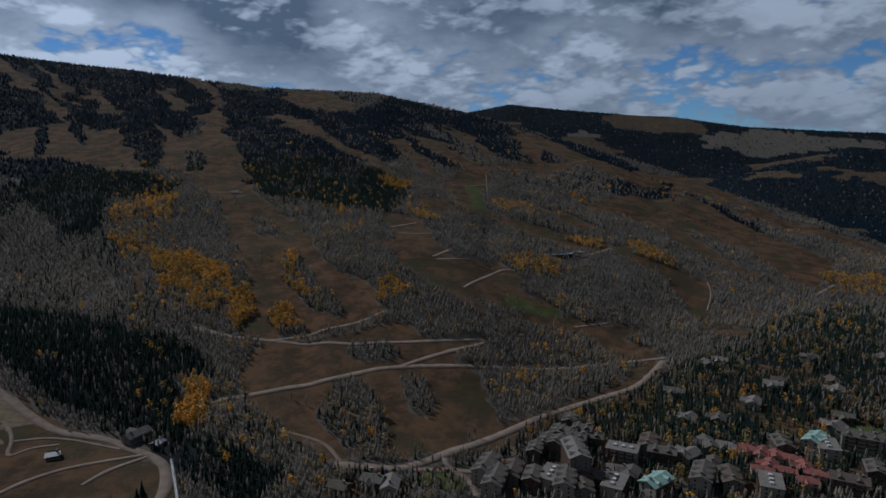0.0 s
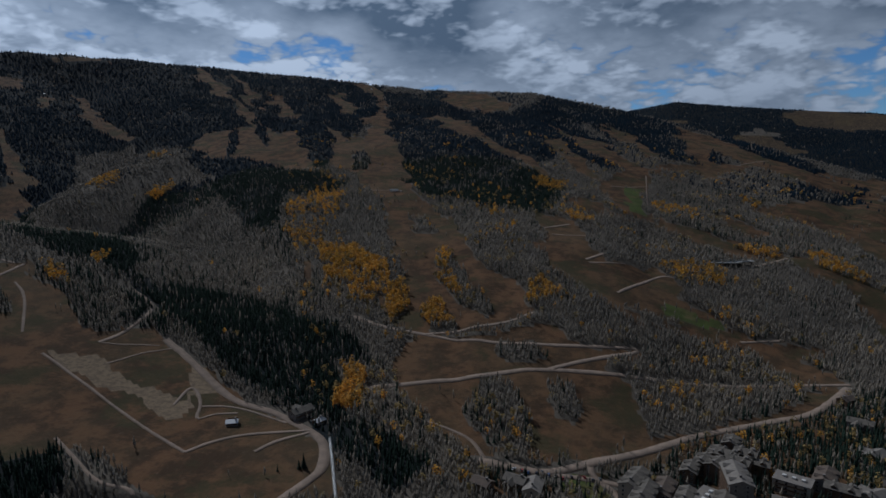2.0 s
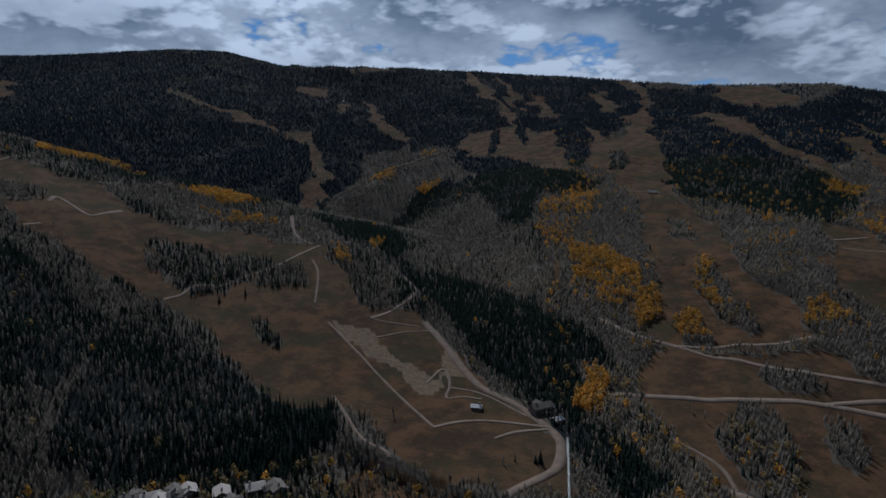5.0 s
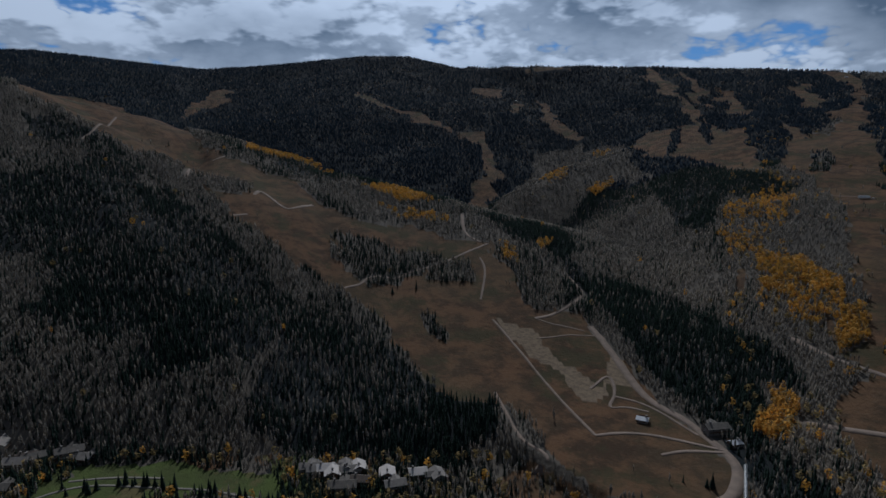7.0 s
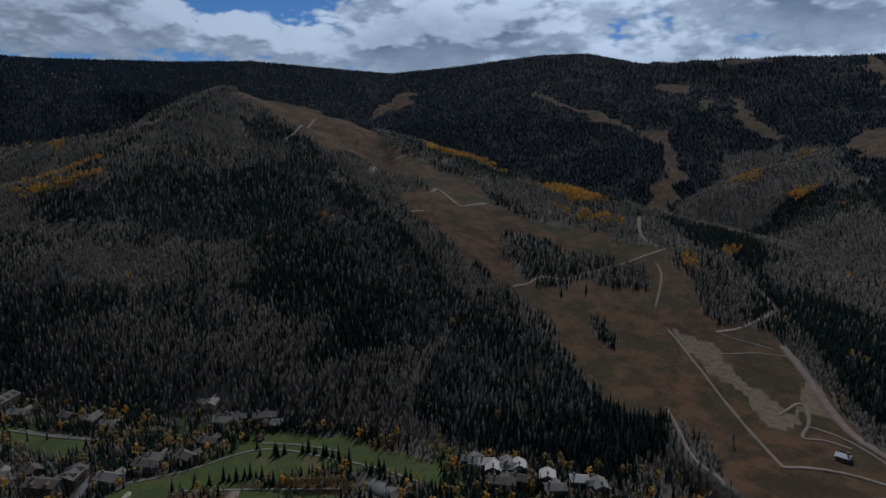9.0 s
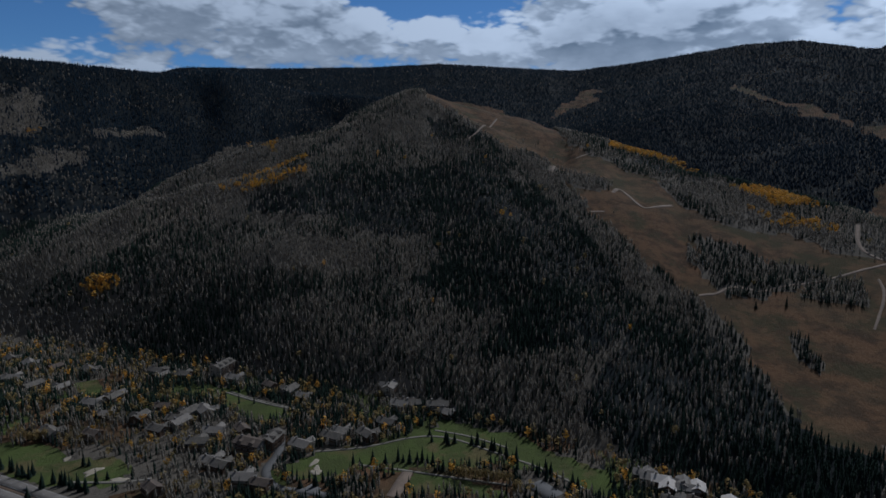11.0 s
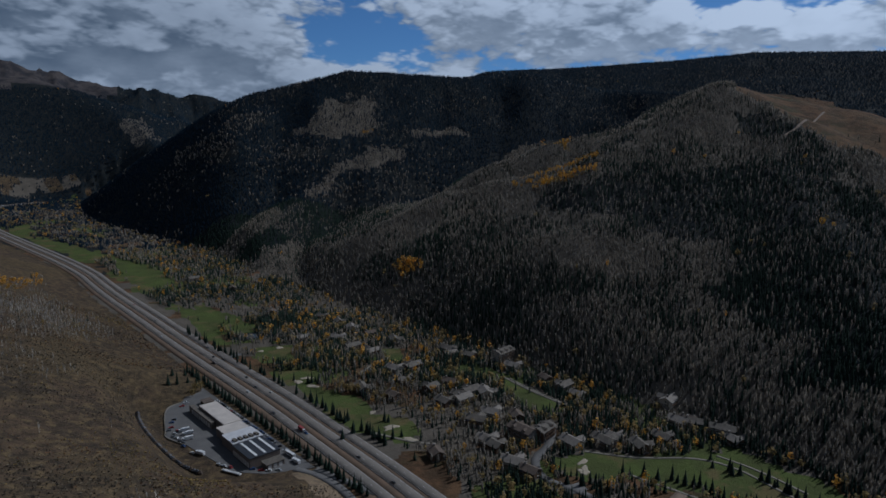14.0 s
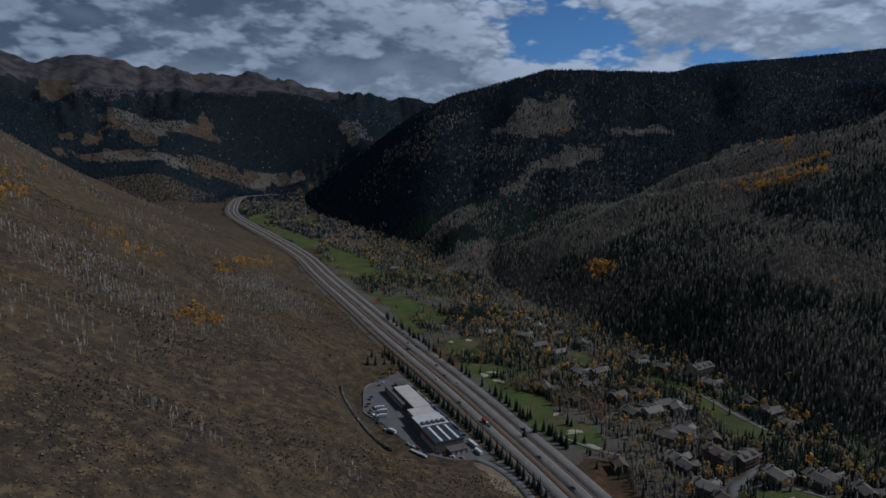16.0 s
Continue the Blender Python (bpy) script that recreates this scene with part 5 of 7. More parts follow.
def fir_shape(tiers, around, seed, trunk=False):
    """A spruce one metre high: stacked ragged cones."""
    g = np.random.default_rng(seed)
    v, f = [], []
    for k in range(tiers):
        lo, hi = 0.06 + 0.80 * k / tiers, min(1.0, 0.06 + 0.80 * k / tiers + (1.25 / tiers if tiers > 1 else 1))
        rad = 0.17 * (1 - k / (tiers + 0.35)) if tiers > 1 else 0.15
        base = len(v)
        turn = g.uniform(0, 6.28)
        for i in range(around):
            a = turn + 6.283 * i / around
            rr = rad * (1.15 if i % 2 else 0.8) * g.uniform(0.8, 1.2)
            v.append((rr * math.cos(a), rr * math.sin(a), lo - (0.03 if i % 2 else 0.0) + g.uniform(-0.02, 0.02)))
        v.append((g.uniform(-0.01, 0.01), g.uniform(-0.01, 0.01), 1.0 if k == tiers - 1 else hi))
        f += [(base + i, base + (i + 1) % around, base + around) for i in range(around)]
    if trunk:
        base = len(v)
        for i in range(3):
            v.append((0.02 * math.cos(2.1 * i), 0.02 * math.sin(2.1 * i), -0.06))
            v.append((0.016 * math.cos(2.1 * i), 0.016 * math.sin(2.1 * i), 0.12))
        for i in range(3):
            a, b, c, d = base + 2 * i, base + 2 * ((i + 1) % 3), base + 2 * ((i + 1) % 3) + 1, base + 2 * i + 1
            f += [(a, b, c), (a, c, d)]
    return np.array(v), np.array(f)


def bare_shape(blades, seed, trunk=True, low=0.18, broad=1.0):
    """A leafless aspen one metre high: a thin stem and upswept sprays of twigs."""
    g = np.random.default_rng(seed)
    v, f = [], []
    if trunk:
        for i in range(3):
            v.append((0.013 * math.cos(2.1 * i), 0.013 * math.sin(2.1 * i), -0.05))
        v.append((0.0, 0.0, 0.95))
        f += [(0, 1, 3), (1, 2, 3), (2, 0, 3)]
    for k in range(blades):
        a, h0 = g.uniform(0, 6.28), g.uniform(low, 0.55)
        h1 = min(1.0, h0 + g.uniform(0.3, 0.5))
        out0, out1 = g.uniform(0.0, 0.05), g.uniform(0.06, 0.17) * (1.25 - h1 * 0.6)
        b = a + g.uniform(-0.6, 0.6)
        w = g.uniform(0.030, 0.058) * broad
        tx, ty = -math.sin(b) * w, math.cos(b) * w
        base = len(v)
        mid = 0.62
        mx, my = math.cos(a) * (out0 + (out1 - out0) * mid), math.sin(a) * (out0 + (out1 - out0) * mid)
        v += [(math.cos(a) * out0, math.sin(a) * out0, h0), (mx + tx, my + ty, h0 + (h1 - h0) * mid), (math.cos(a) * out1, math.sin(a) * out1, h1), (mx - tx, my - ty, h0 + (h1 - h0) * (mid - 0.12))]
        f += [(base, base + 1, base + 2), (base, base + 2, base + 3)]
    return np.array(v), np.array(f)


def twig_shape(around, blades, seed, trunk=False):
    """A leafless aspen one metre high: a soft upright crown of fine twigs with sprays standing out of it."""
    g = np.random.default_rng(seed)
    v, f = [], []
    turn = g.uniform(0, 6.28)
    top = (g.uniform(-0.02, 0.02), g.uniform(-0.02, 0.02), 1.0)
    for i in range(around):
        a = turn + 6.283 * i / around + g.uniform(-0.25, 0.25)
        rr = 0.105 * g.uniform(0.65, 1.3)
        v.append((rr * math.cos(a), rr * math.sin(a), 0.5 + g.uniform(-0.16, 0.18)))
    v += [(0.0, 0.0, 0.03), top]
    for i in range(around):
        j = (i + 1) % around
        f += [(i, j, around + 1), (j, i, around)]
    if trunk:
        base = len(v)
        for i in range(3):
            v.append((0.012 * math.cos(2.1 * i), 0.012 * math.sin(2.1 * i), -0.05))
        v.append((0.0, 0.0, 0.6))
        f += [(base, base + 1, base + 3), (base + 1, base + 2, base + 3), (base + 2, base, base + 3)]
    if blades:
        bv, bf = bare_shape(blades, seed + 500, False, 0.2, 0.62)
        f += [tuple(int(q) + len(v) for q in tri) for tri in bf]
        v += [tuple(q) for q in bv]
    return np.array(v), np.array(f)


def leafy_shape(leaves, seed, trunk=True, low=0.22, wide=0.20, size=0.075):
    """A broadleaf in leaf one metre high: a stem and a crown of many small tilted leaf sprays."""
    g = np.random.default_rng(seed)
    v, f = [], []
    if trunk:
        for i in range(3):
            v.append((0.016 * math.cos(2.1 * i), 0.016 * math.sin(2.1 * i), -0.05))
        v.append((0.0, 0.0, 0.8))
        f += [(0, 1, 3), (1, 2, 3), (2, 0, 3)]
    for k in range(leaves):
        d = g.normal(size=3)
        d /= np.linalg.norm(d)
        rad = g.uniform(0.55, 1.0)
        lobes = 1 + 0.25 * math.sin(3 * math.atan2(d[1], d[0]) + seed) + 0.15 * math.sin(5 * d[2] + seed)
        c = np.array([d[0] * wide * lobes, d[1] * wide * lobes, 0]) * rad + np.array([0, 0, low + (1 - low) * (0.5 + 0.5 * d[2] * rad)])
        u = np.cross(d, g.normal(size=3))
        u /= np.linalg.norm(u)
        w = np.cross(d, u) + 0.4 * d
        s = size * g.uniform(0.7, 1.3)
        base = len(v)
        v += [tuple(c - u * s), tuple(c + w * s * 0.8), tuple(c + u * s), tuple(c - w * s * 0.7)]
        f += [(base, base + 1, base + 2), (base, base + 2, base + 3)]
    return np.array(v), np.array(f)


def plant(name, shapes, x, y, tall, wide, tint, mat, label, category="trees", sink=0.3, kind="stuff", soft=False, lie=0.5):
    """One mesh of many trees."""
    if len(x) == 0:
        return None
    z = ground_z(x, y) - sink
    turn = rng.uniform(0, 6.283, len(x))
    pick = rng.integers(0, len(shapes), len(x))
    lean = rng.normal(0, 0.025, (len(x), 2))
    verts, faces, tints, slopes, base = [], [], [], [], 0
    gx, gy = (ground_z(x + 9, y) - ground_z(x - 9, y)) / 18, (ground_z(x, y + 9) - ground_z(x, y - 9)) / 18
    slope = np.stack([-gx, -gy, np.ones(len(x))], -1)
    slope *= lie / np.linalg.norm(slope, axis=1)[:, None]
    for k, (sv, sf) in enumerate(shapes):
        who = np.nonzero(pick == k)[0]
        if len(who) == 0:
            continue
        c, s = np.cos(turn[who])[:, None], np.sin(turn[who])[:, None]
        h, w = tall[who][:, None], wide[who][:, None]
        px = (sv[:, 0] * c - sv[:, 1] * s) * w + lean[who, :1] * sv[:, 2] * h + x[who][:, None]
        py = (sv[:, 0] * s + sv[:, 1] * c) * w + lean[who, 1:] * sv[:, 2] * h + y[who][:, None]
        pz = sv[:, 2] * h + z[who][:, None]
        verts.append(np.stack([px, py, pz], -1).reshape(-1, 3))
        faces.append((sf[None] + (base + np.arange(len(who)) * len(sv))[:, None, None]).reshape(-1, 3))
        tints.append(np.repeat(tint[who], len(sv)))
        slopes.append(np.repeat(slope[who], len(sv), axis=0))
        base += len(who) * len(sv)
    me = mesh_from(name, np.vstack(verts), np.vstack(faces), soft)
    me.attributes.new("tint", "FLOAT", "POINT").data.foreach_set("value", np.concatenate(tints).astype(np.float32))
    me.attributes.new("slope", "FLOAT_VECTOR", "POINT").data.foreach_set("vector", np.vstack(slopes).astype(np.float32).ravel())
    me.materials.append(mat)
    return tagged(new(name, me), label, category, kind=kind)


def lattice(spacing, r0, r1):
    """Jittered places over the ring between two ranges."""
    g = np.arange(-r1, r1, spacing)
    X, Y = np.meshgrid(g, g)
    x = (X + rng.uniform(-0.5, 0.5, X.shape) * spacing).ravel()
    y = (Y + rng.uniform(-0.5, 0.5, X.shape) * spacing).ravel()
    r = np.hypot(x, y)
    az = np.degrees(np.arctan2(-x, y))
    keep = (r >= r0) & (r < r1) & (az > -40) & (az < 168)
    return x[keep], y[keep]


# skyline as far as each range: slopes that no open view reaches stay unplanted
_slope = (GRID_Z - EYE) / GRID_R[None, :]
_front = np.maximum.accumulate(_slope, axis=1)


def in_view(x, y, tall=14.0):
    az, r = np.degrees(np.arctan2(-x, y)), np.hypot(x, y)
    i = np.clip(np.searchsorted(GRID_AZ, az), 0, len(GRID_AZ) - 1)
    j = np.clip(np.searchsorted(GRID_R, r) - 2, 0, len(GRID_R) - 1)
    return (ground_z(x, y) + tall - EYE) / r > _front[i, j] - 0.004


ROAD_FIELD = [(np.array(line, float), width) for _, width, line in ROADS]


def clear_of_roads(x, y):
    ok = np.ones(x.shape, bool)
    for line, width in ROAD_FIELD:
        lo, hi = line.min(0) - 12, line.max(0) + 12
        box = np.nonzero((x > lo[0]) & (x < hi[0]) & (y > lo[1]) & (y < hi[1]) & ok)[0]
        if len(box):
            d, _, _ = near_line(x[box], y[box], [tuple(q) for q in line])
            ok[box[d < width * 0.5 + 2.0]] = False
    return ok


def clear_of_houses(x, y):
    ok = np.ones(x.shape, bool)
    for spots, reach in ((CHALETS, 8.5), (REDS, 8.0), (CONDOS, 9.5), (LODGES, 15.0), (ROWHOUSES, 8.5), (GREENS, 13.0), (TOWERS, 18.0)):
        for px, py in spots:
            ok &= (x - px) ** 2 + (y - py) ** 2 > reach ** 2
    return ok


def by_houses(x, y, reach=34.0):
    near = np.zeros(x.shape, bool)
    for spots in (CHALETS, LODGES, ROWHOUSES):
        for px, py in spots:
            near |= (x - px) ** 2 + (y - py) ** 2 < reach ** 2
    return near


ZONES = [(3.5, 330, 900), (4.6, 900, 1600), (7.4, 1600, 2600), (10.5, 2600, 4200), (14.0, 4200, 4890)]
FIRS = [[fir_shape(3, 4, s) for s in range(6)], [fir_shape(2, 5, 20 + s) for s in range(6)], [fir_shape(1, 6, 40 + s) for s in range(5)], [fir_shape(1, 4, 60 + s) for s in range(5)]]
BARES = [[twig_shape(4, 1, s) for s in range(9)], [twig_shape(4, 0, 20 + s) for s in range(7)], [twig_shape(4, 0, 40 + s) for s in range(6)], [twig_shape(4, 0, 60 + s) for s in range(5)]]
LEAFY = [[leafy_shape(26, s) for s in range(5)], [leafy_shape(16, 20 + s, size=0.095) for s in range(5)], [leafy_shape(10, 40 + s, False, 0.1, size=0.12) for s in range(4)], [leafy_shape(8, 60 + s, False, 0.1, size=0.14) for s in range(3)]]
for kinds in (FIRS, BARES, LEAFY):
    kinds.append(kinds[-1])
STEMS = [bare_shape(4, 80 + s, True, 0.3, 0.6) for s in range(6)]
WIDEN = (1.0, 1.12, 1.4, 1.9, 2.5)

for zone, (spacing, r0, r1) in enumerate(ZONES):
    x, y = lattice(spacing, r0, r1)
    if r1 > 1600:
        ok = in_view(x, y)
        x, y = x[ok], y[ok]
    c = cover_at(x, y)
    stand = fbm(x, y, 75, 4, 91)
    grain = fbm(x, y, 240, 4, 95)
    chance = rng.random(len(x))
    dense = np.full(len(x), 0.86)
    fir = np.clip(np.where(c["az"] > 60, 0.37, 0.26) + 1.1 * grain + 0.5 * stand, 0.02, 0.95)
    fir = np.where((c["az"] < 28) & (c["r"] < 1900), np.clip(0.06 + 0.6 * grain, 0.02, 0.5), fir)
    east = (c["az"] > 92) & (c["r"] > 1300) & (c["n"] < 0)
    fir = np.where(east, np.clip(0.94 + 0.35 * grain, 0.72, 1.0), fir)
    fir = np.where(((c["r"] > 2400) & (c["az"] > 25)) | ((c["r"] > 1700) & (c["az"] > 46) & (c["az"] < 93)), 0.97, fir)
    fir = np.where(c["fir"] >= 0, np.clip(c["fir"] + np.where(c["grey"], 0.22, 0.55) * stand, 0, 1), fir)
    fir = np.where(c["isle"] >= 0, c["isle"], fir)
    gold = np.where(c["gold"] >= 0, c["gold"] * (1.0 + 0.7 * stand), np.where((c["az"] < 28) & (c["r"] < 2000), np.clip(0.02 + 0.22 * stand, 0.004, 0.10), np.where(c["r"] > 1600, 0.0002, 0.0014)))
    # thin, open or closed ground
    dense = np.where(stand < -0.28, 0.5, dense)
    dense = np.where(c["run"], np.where(stand > 0.36, 0.02, 0.0), dense)
    dense = np.where((c["gold"] >= 0) & c["run"], 0.9, dense)
    dense = np.where(c["turf"] | c["dirt"], 0.0, dense)
    copse = c["turf"] & (c["r"] > 600) & (stand > 0.1) & (c["n"] < -44)
    homes = c["valley"] & by_houses(x, y)
    belt = c["valley"] & ~c["turf"] & (c["n"] < -44)
    dense = np.where(belt, np.clip(np.where(homes, 0.86, np.where(c["n"] < -225, 0.75, 0.62)) + 0.8 * stand, 0.02, 0.92), np.where(c["valley"], 0.0, dense))
    fir = np.where(c["valley"], 0.58 + 0.9 * stand, fir)
    gold = np.where(c["valley"], 0.10, gold)
    dense = np.where(c["town"], np.clip(0.6 + 0.5 * stand, 0.2, 0.9), dense)
    fir = np.where(c["town"], np.clip(0.66 + 0.6 * grain, 0.35, 0.9), fir)
    gold = np.where(c["town"], 0.07, gold)
    dense = np.where(c["north"], np.where(c["pale"], np.clip(0.30 + 0.8 * stand, 0.01, 0.7), np.where(c["gold"] >= 0, 0.18, np.where((stand > 0.2) & (c["n"] > 150), 0.12, 0.0))), dense)
    fir = np.where(c["north"], 0.01, fir)
    far_east = (c["r"] > 2600) & (c["az"] > 138)
    dense = np.where(far_east, np.where((fbm(x, y, 380, 4, 75) < 0.5) & (ground_z(x, y) < 560) & ~c["run"], np.where(c["pale"], np.clip(0.34 + 0.8 * stand, 0.05, 0.8), 0.8), 0.0), dense)
    west = c["west"]
    dense = np.where(west, np.where(fbm(x, y, 420, 4, 77) < np.where(c["r"] < 3900, 0.30, 0.38), 0.75, 0.0), dense)
    fir = np.where(west | far_east, 0.97, fir)
    dense = np.where((c["n"] > -32) & (c["n"] < 32), 0.0, dense)
    dense = np.where(c["meadow"], 0.03, np.where(copse, 0.05, dense))
    keep = (chance < dense) & clear_of_roads(x, y) & clear_of_houses(x, y)
    x, y, fir, gold, grain, stand = x[keep], y[keep], fir[keep], gold[keep], grain[keep], stand[keep]
    town = (c["town"] | c["valley"])[keep]
    north = c["north"][keep]
    pick = rng.random(len(x))
    is_gold = rng.random(len(x)) < gold
    is_fir = ~is_gold & (pick < fir)
    is_bare = ~is_gold & ~is_fir
    tint = np.clip(0.5 + 0.45 * grain + 0.35 * stand + rng.normal(0, (0.18, 0.12, 0.06, 0.03, 0.02)[zone], len(x)), 0, 1)
    tall = rng.uniform(0.62, 1.3, len(x))
    tall = tall * np.where(town, 1.0, np.where(north, 0.8, 1.0))
    w = WIDEN[zone]
    faded = rng.random(len(x)) < np.where(town, 0.8, np.where(gold < 0.2, 0.75, 0.22))
    for who, shapes, hgt, spread, mat, name, label in (
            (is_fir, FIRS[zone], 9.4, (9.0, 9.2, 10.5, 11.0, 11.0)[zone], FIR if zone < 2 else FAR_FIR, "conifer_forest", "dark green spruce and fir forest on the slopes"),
            (is_bare & ~north, BARES[zone], 9.5, (9.5, 11.0, 14.0, 17.0, 17.0)[zone], TWIGS, "bare_aspen_forest", "leafless grey aspen forest on the slopes"),
            (is_bare & north, STEMS, 10.0, 9.0, PALE, "thin_aspen_stand", "thin pale leafless aspens on the dry slope"),
            (is_gold & ~faded, LEAFY[zone], 10.5, 14.5, GOLD, "golden_aspen_stand", "golden orange aspens in autumn leaf"),
            (is_gold & faded, LEAFY[zone], 9.0, 15.0, OCHRE, "fading_cottonwoods", "olive and ochre broadleaf trees losing their leaves")):
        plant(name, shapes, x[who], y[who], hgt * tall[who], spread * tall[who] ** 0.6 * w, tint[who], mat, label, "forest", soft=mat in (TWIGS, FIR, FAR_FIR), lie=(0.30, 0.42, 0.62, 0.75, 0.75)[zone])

# brush on the dry north side, in patches of several kinds
x, y = lattice(2.5, 130, 1000)
c = cover_at(x, y)
stand = fbm(x, y, 55, 4, 101)
keep = c["north"] & (rng.random(len(x)) < 0.6 + 0.7 * stand) & ~((c["along"] > 2300) & (c["along"] < 2600) & (c["n"] < 104))
x, y, stand = x[keep], y[keep], stand[keep]
size = rng.uniform(0.5, 1.3, len(x)) * (1 + 0.5 * stand)
patches = fbm(x, y, 70, 4, 105) + rng.normal(0, 0.22, len(x))
bands = fbm(x, y, 150, 3, 109) + rng.normal(0, 0.2, len(x))
kinds = np.where(patches > 0.30, 1, np.where(patches < -0.26, 2, np.where(bands > 0.28, 3, 0)))
bush = [leafy_shape(4, 200 + s, False, 0.0, 0.5, 0.36) for s in range(6)]
for k, (name, mat, label) in enumerate((("hillside_brush", BRUSH, "grey-brown sagebrush on the dry slope"), ("autumn_brush", OCHRE, "ochre autumn shrubs on the dry slope"), ("dark_brush", DARK_BRUSH, "dark scrub oak without leaves on the dry slope"), ("rust_brush", RUST, "rust-brown dry shrubs on the slope"))):
    who = kinds == k
    plant(name, bush, x[who], y[who], size[who], size[who] * 1.3, np.clip(0.5 + rng.normal(0, 0.28, int(who.sum())), 0, 1), mat, label, "brush", 0.2)
# ---- single things ----
def part(name, bm, mat, parent, label=""):
    """Links a bmesh as one mesh object under a thing or a part."""
    me = bpy.data.meshes.new(name)
    bm.to_mesh(me)
    bm.free()
    me.materials.append(mat)
    ob = new(name, me)
    ob.parent = parent
    if label:
        ob["label"] = label
    return ob


def thing(name, label, category, group="", at=(0, 0, 0), turn=0.0):
    ob = new(name)
    ob.matrix_basis = pose(*at, 0, 0, turn)
    return tagged(ob, label, category, group)


def box(lo, hi, bm=None, bevel=0.0):
    bm = bm or bmesh.new()
    made = bmesh.ops.create_cube(bm, size=1.0)["verts"]
    for v in made:
        v.co = Vector(((lo[k] + hi[k]) / 2 + v.co[k] * (hi[k] - lo[k]) for k in range(3)))
    if bevel:
        bmesh.ops.bevel(bm, geom=list({e for v in made for e in v.link_edges}), offset=bevel, segments=2, affect="EDGES")
    return bm


def gable_roof(lo, hi, z, rise, over=0.8, thick=0.3, bm=None):
    """A pitched roof slab over a rectangle, ridge along x."""
    bm = bm or bmesh.new()
    x0, x1 = lo[0] - over, hi[0] + over
    y0, y1, ym = lo[1] - over, hi[1] + over, (lo[1] + hi[1]) / 2
    drop = rise * over / max(ym - lo[1], 0.1)
    rows = [(y0, z - drop), (ym, z + rise), (y1, z - drop)]
    ring = []
    for x in (x0, x1):
        ring.append([bm.verts.new((x, y, h)) for y, h in rows] + [bm.verts.new((x, y, h + thick)) for y, h in rows[::-1]])
    a, b = ring
    n = len(a)
    for i in range(n):
        bm.faces.new((a[i], a[(i + 1) % n], b[(i + 1) % n], b[i]))
    bm.faces.new(a[::-1])
    bm.faces.new(b)
    return bm


def gable_wall(lo, hi, z0, z, rise, bm=None):
    """A walled block with gable ends under a roof whose ridge runs along x."""
    bm = bm or bmesh.new()
    ym = (lo[1] + hi[1]) / 2
    ends = []
    for x in (lo[0], hi[0]):
        ends.append([bm.verts.new(p) for p in ((x, lo[1], z0), (x, hi[1], z0), (x, hi[1], z), (x, ym, z + rise - 0.02), (x, lo[1], z))])
    a, b = ends
    for i in range(5):
        bm.faces.new((a[i], a[(i + 1) % 5], b[(i + 1) % 5], b[i]))
    bm.faces.new(a[::-1])
    bm.faces.new(b)
    bmesh.ops.recalc_face_normals(bm, faces=bm.faces[:])
    return bm


def window(parent, x, y, z, w, h, facing, single=False):
    """A window: a proud frame with a dark pane, on a wall that looks along facing ('x' or 'y' with a sign)."""
    s = 1 if facing[0] == "+" else -1
    if facing[1] == "y":
        lo, hi = (x - w / 2 - 0.12, min(y, y + s * 0.1), z - 0.12), (x + w / 2 + 0.12, max(y, y + s * 0.1), z + h + 0.12)
        plo, phi = (x - w / 2, min(y + s * 0.1, y + s * 0.14), z), (x + w / 2, max(y + s * 0.1, y + s * 0.14), z + h)
    else:
        lo, hi = (min(x, x + s * 0.1), y - w / 2 - 0.12, z - 0.12), (max(x, x + s * 0.1), y + w / 2 + 0.12, z + h + 0.12)
        plo, phi = (min(x + s * 0.1, x + s * 0.14), y - w / 2, z), (max(x + s * 0.1, x + s * 0.14), y + w / 2, z + h)
    if single:
        both_parts = box(lo, hi)
        count = len(both_parts.faces)
        box(plo, phi, both_parts)
        both_parts.faces.ensure_lookup_table()
        for face in both_parts.faces[count:]:
            face.material_index = 1
        part("window", both_parts, TRIM, parent).data.materials.append(GLASS_DARK)
        return
    frame_part = part("window", box(lo, hi), TRIM, parent)
    part("pane", box(plo, phi), GLASS_DARK, frame_part)


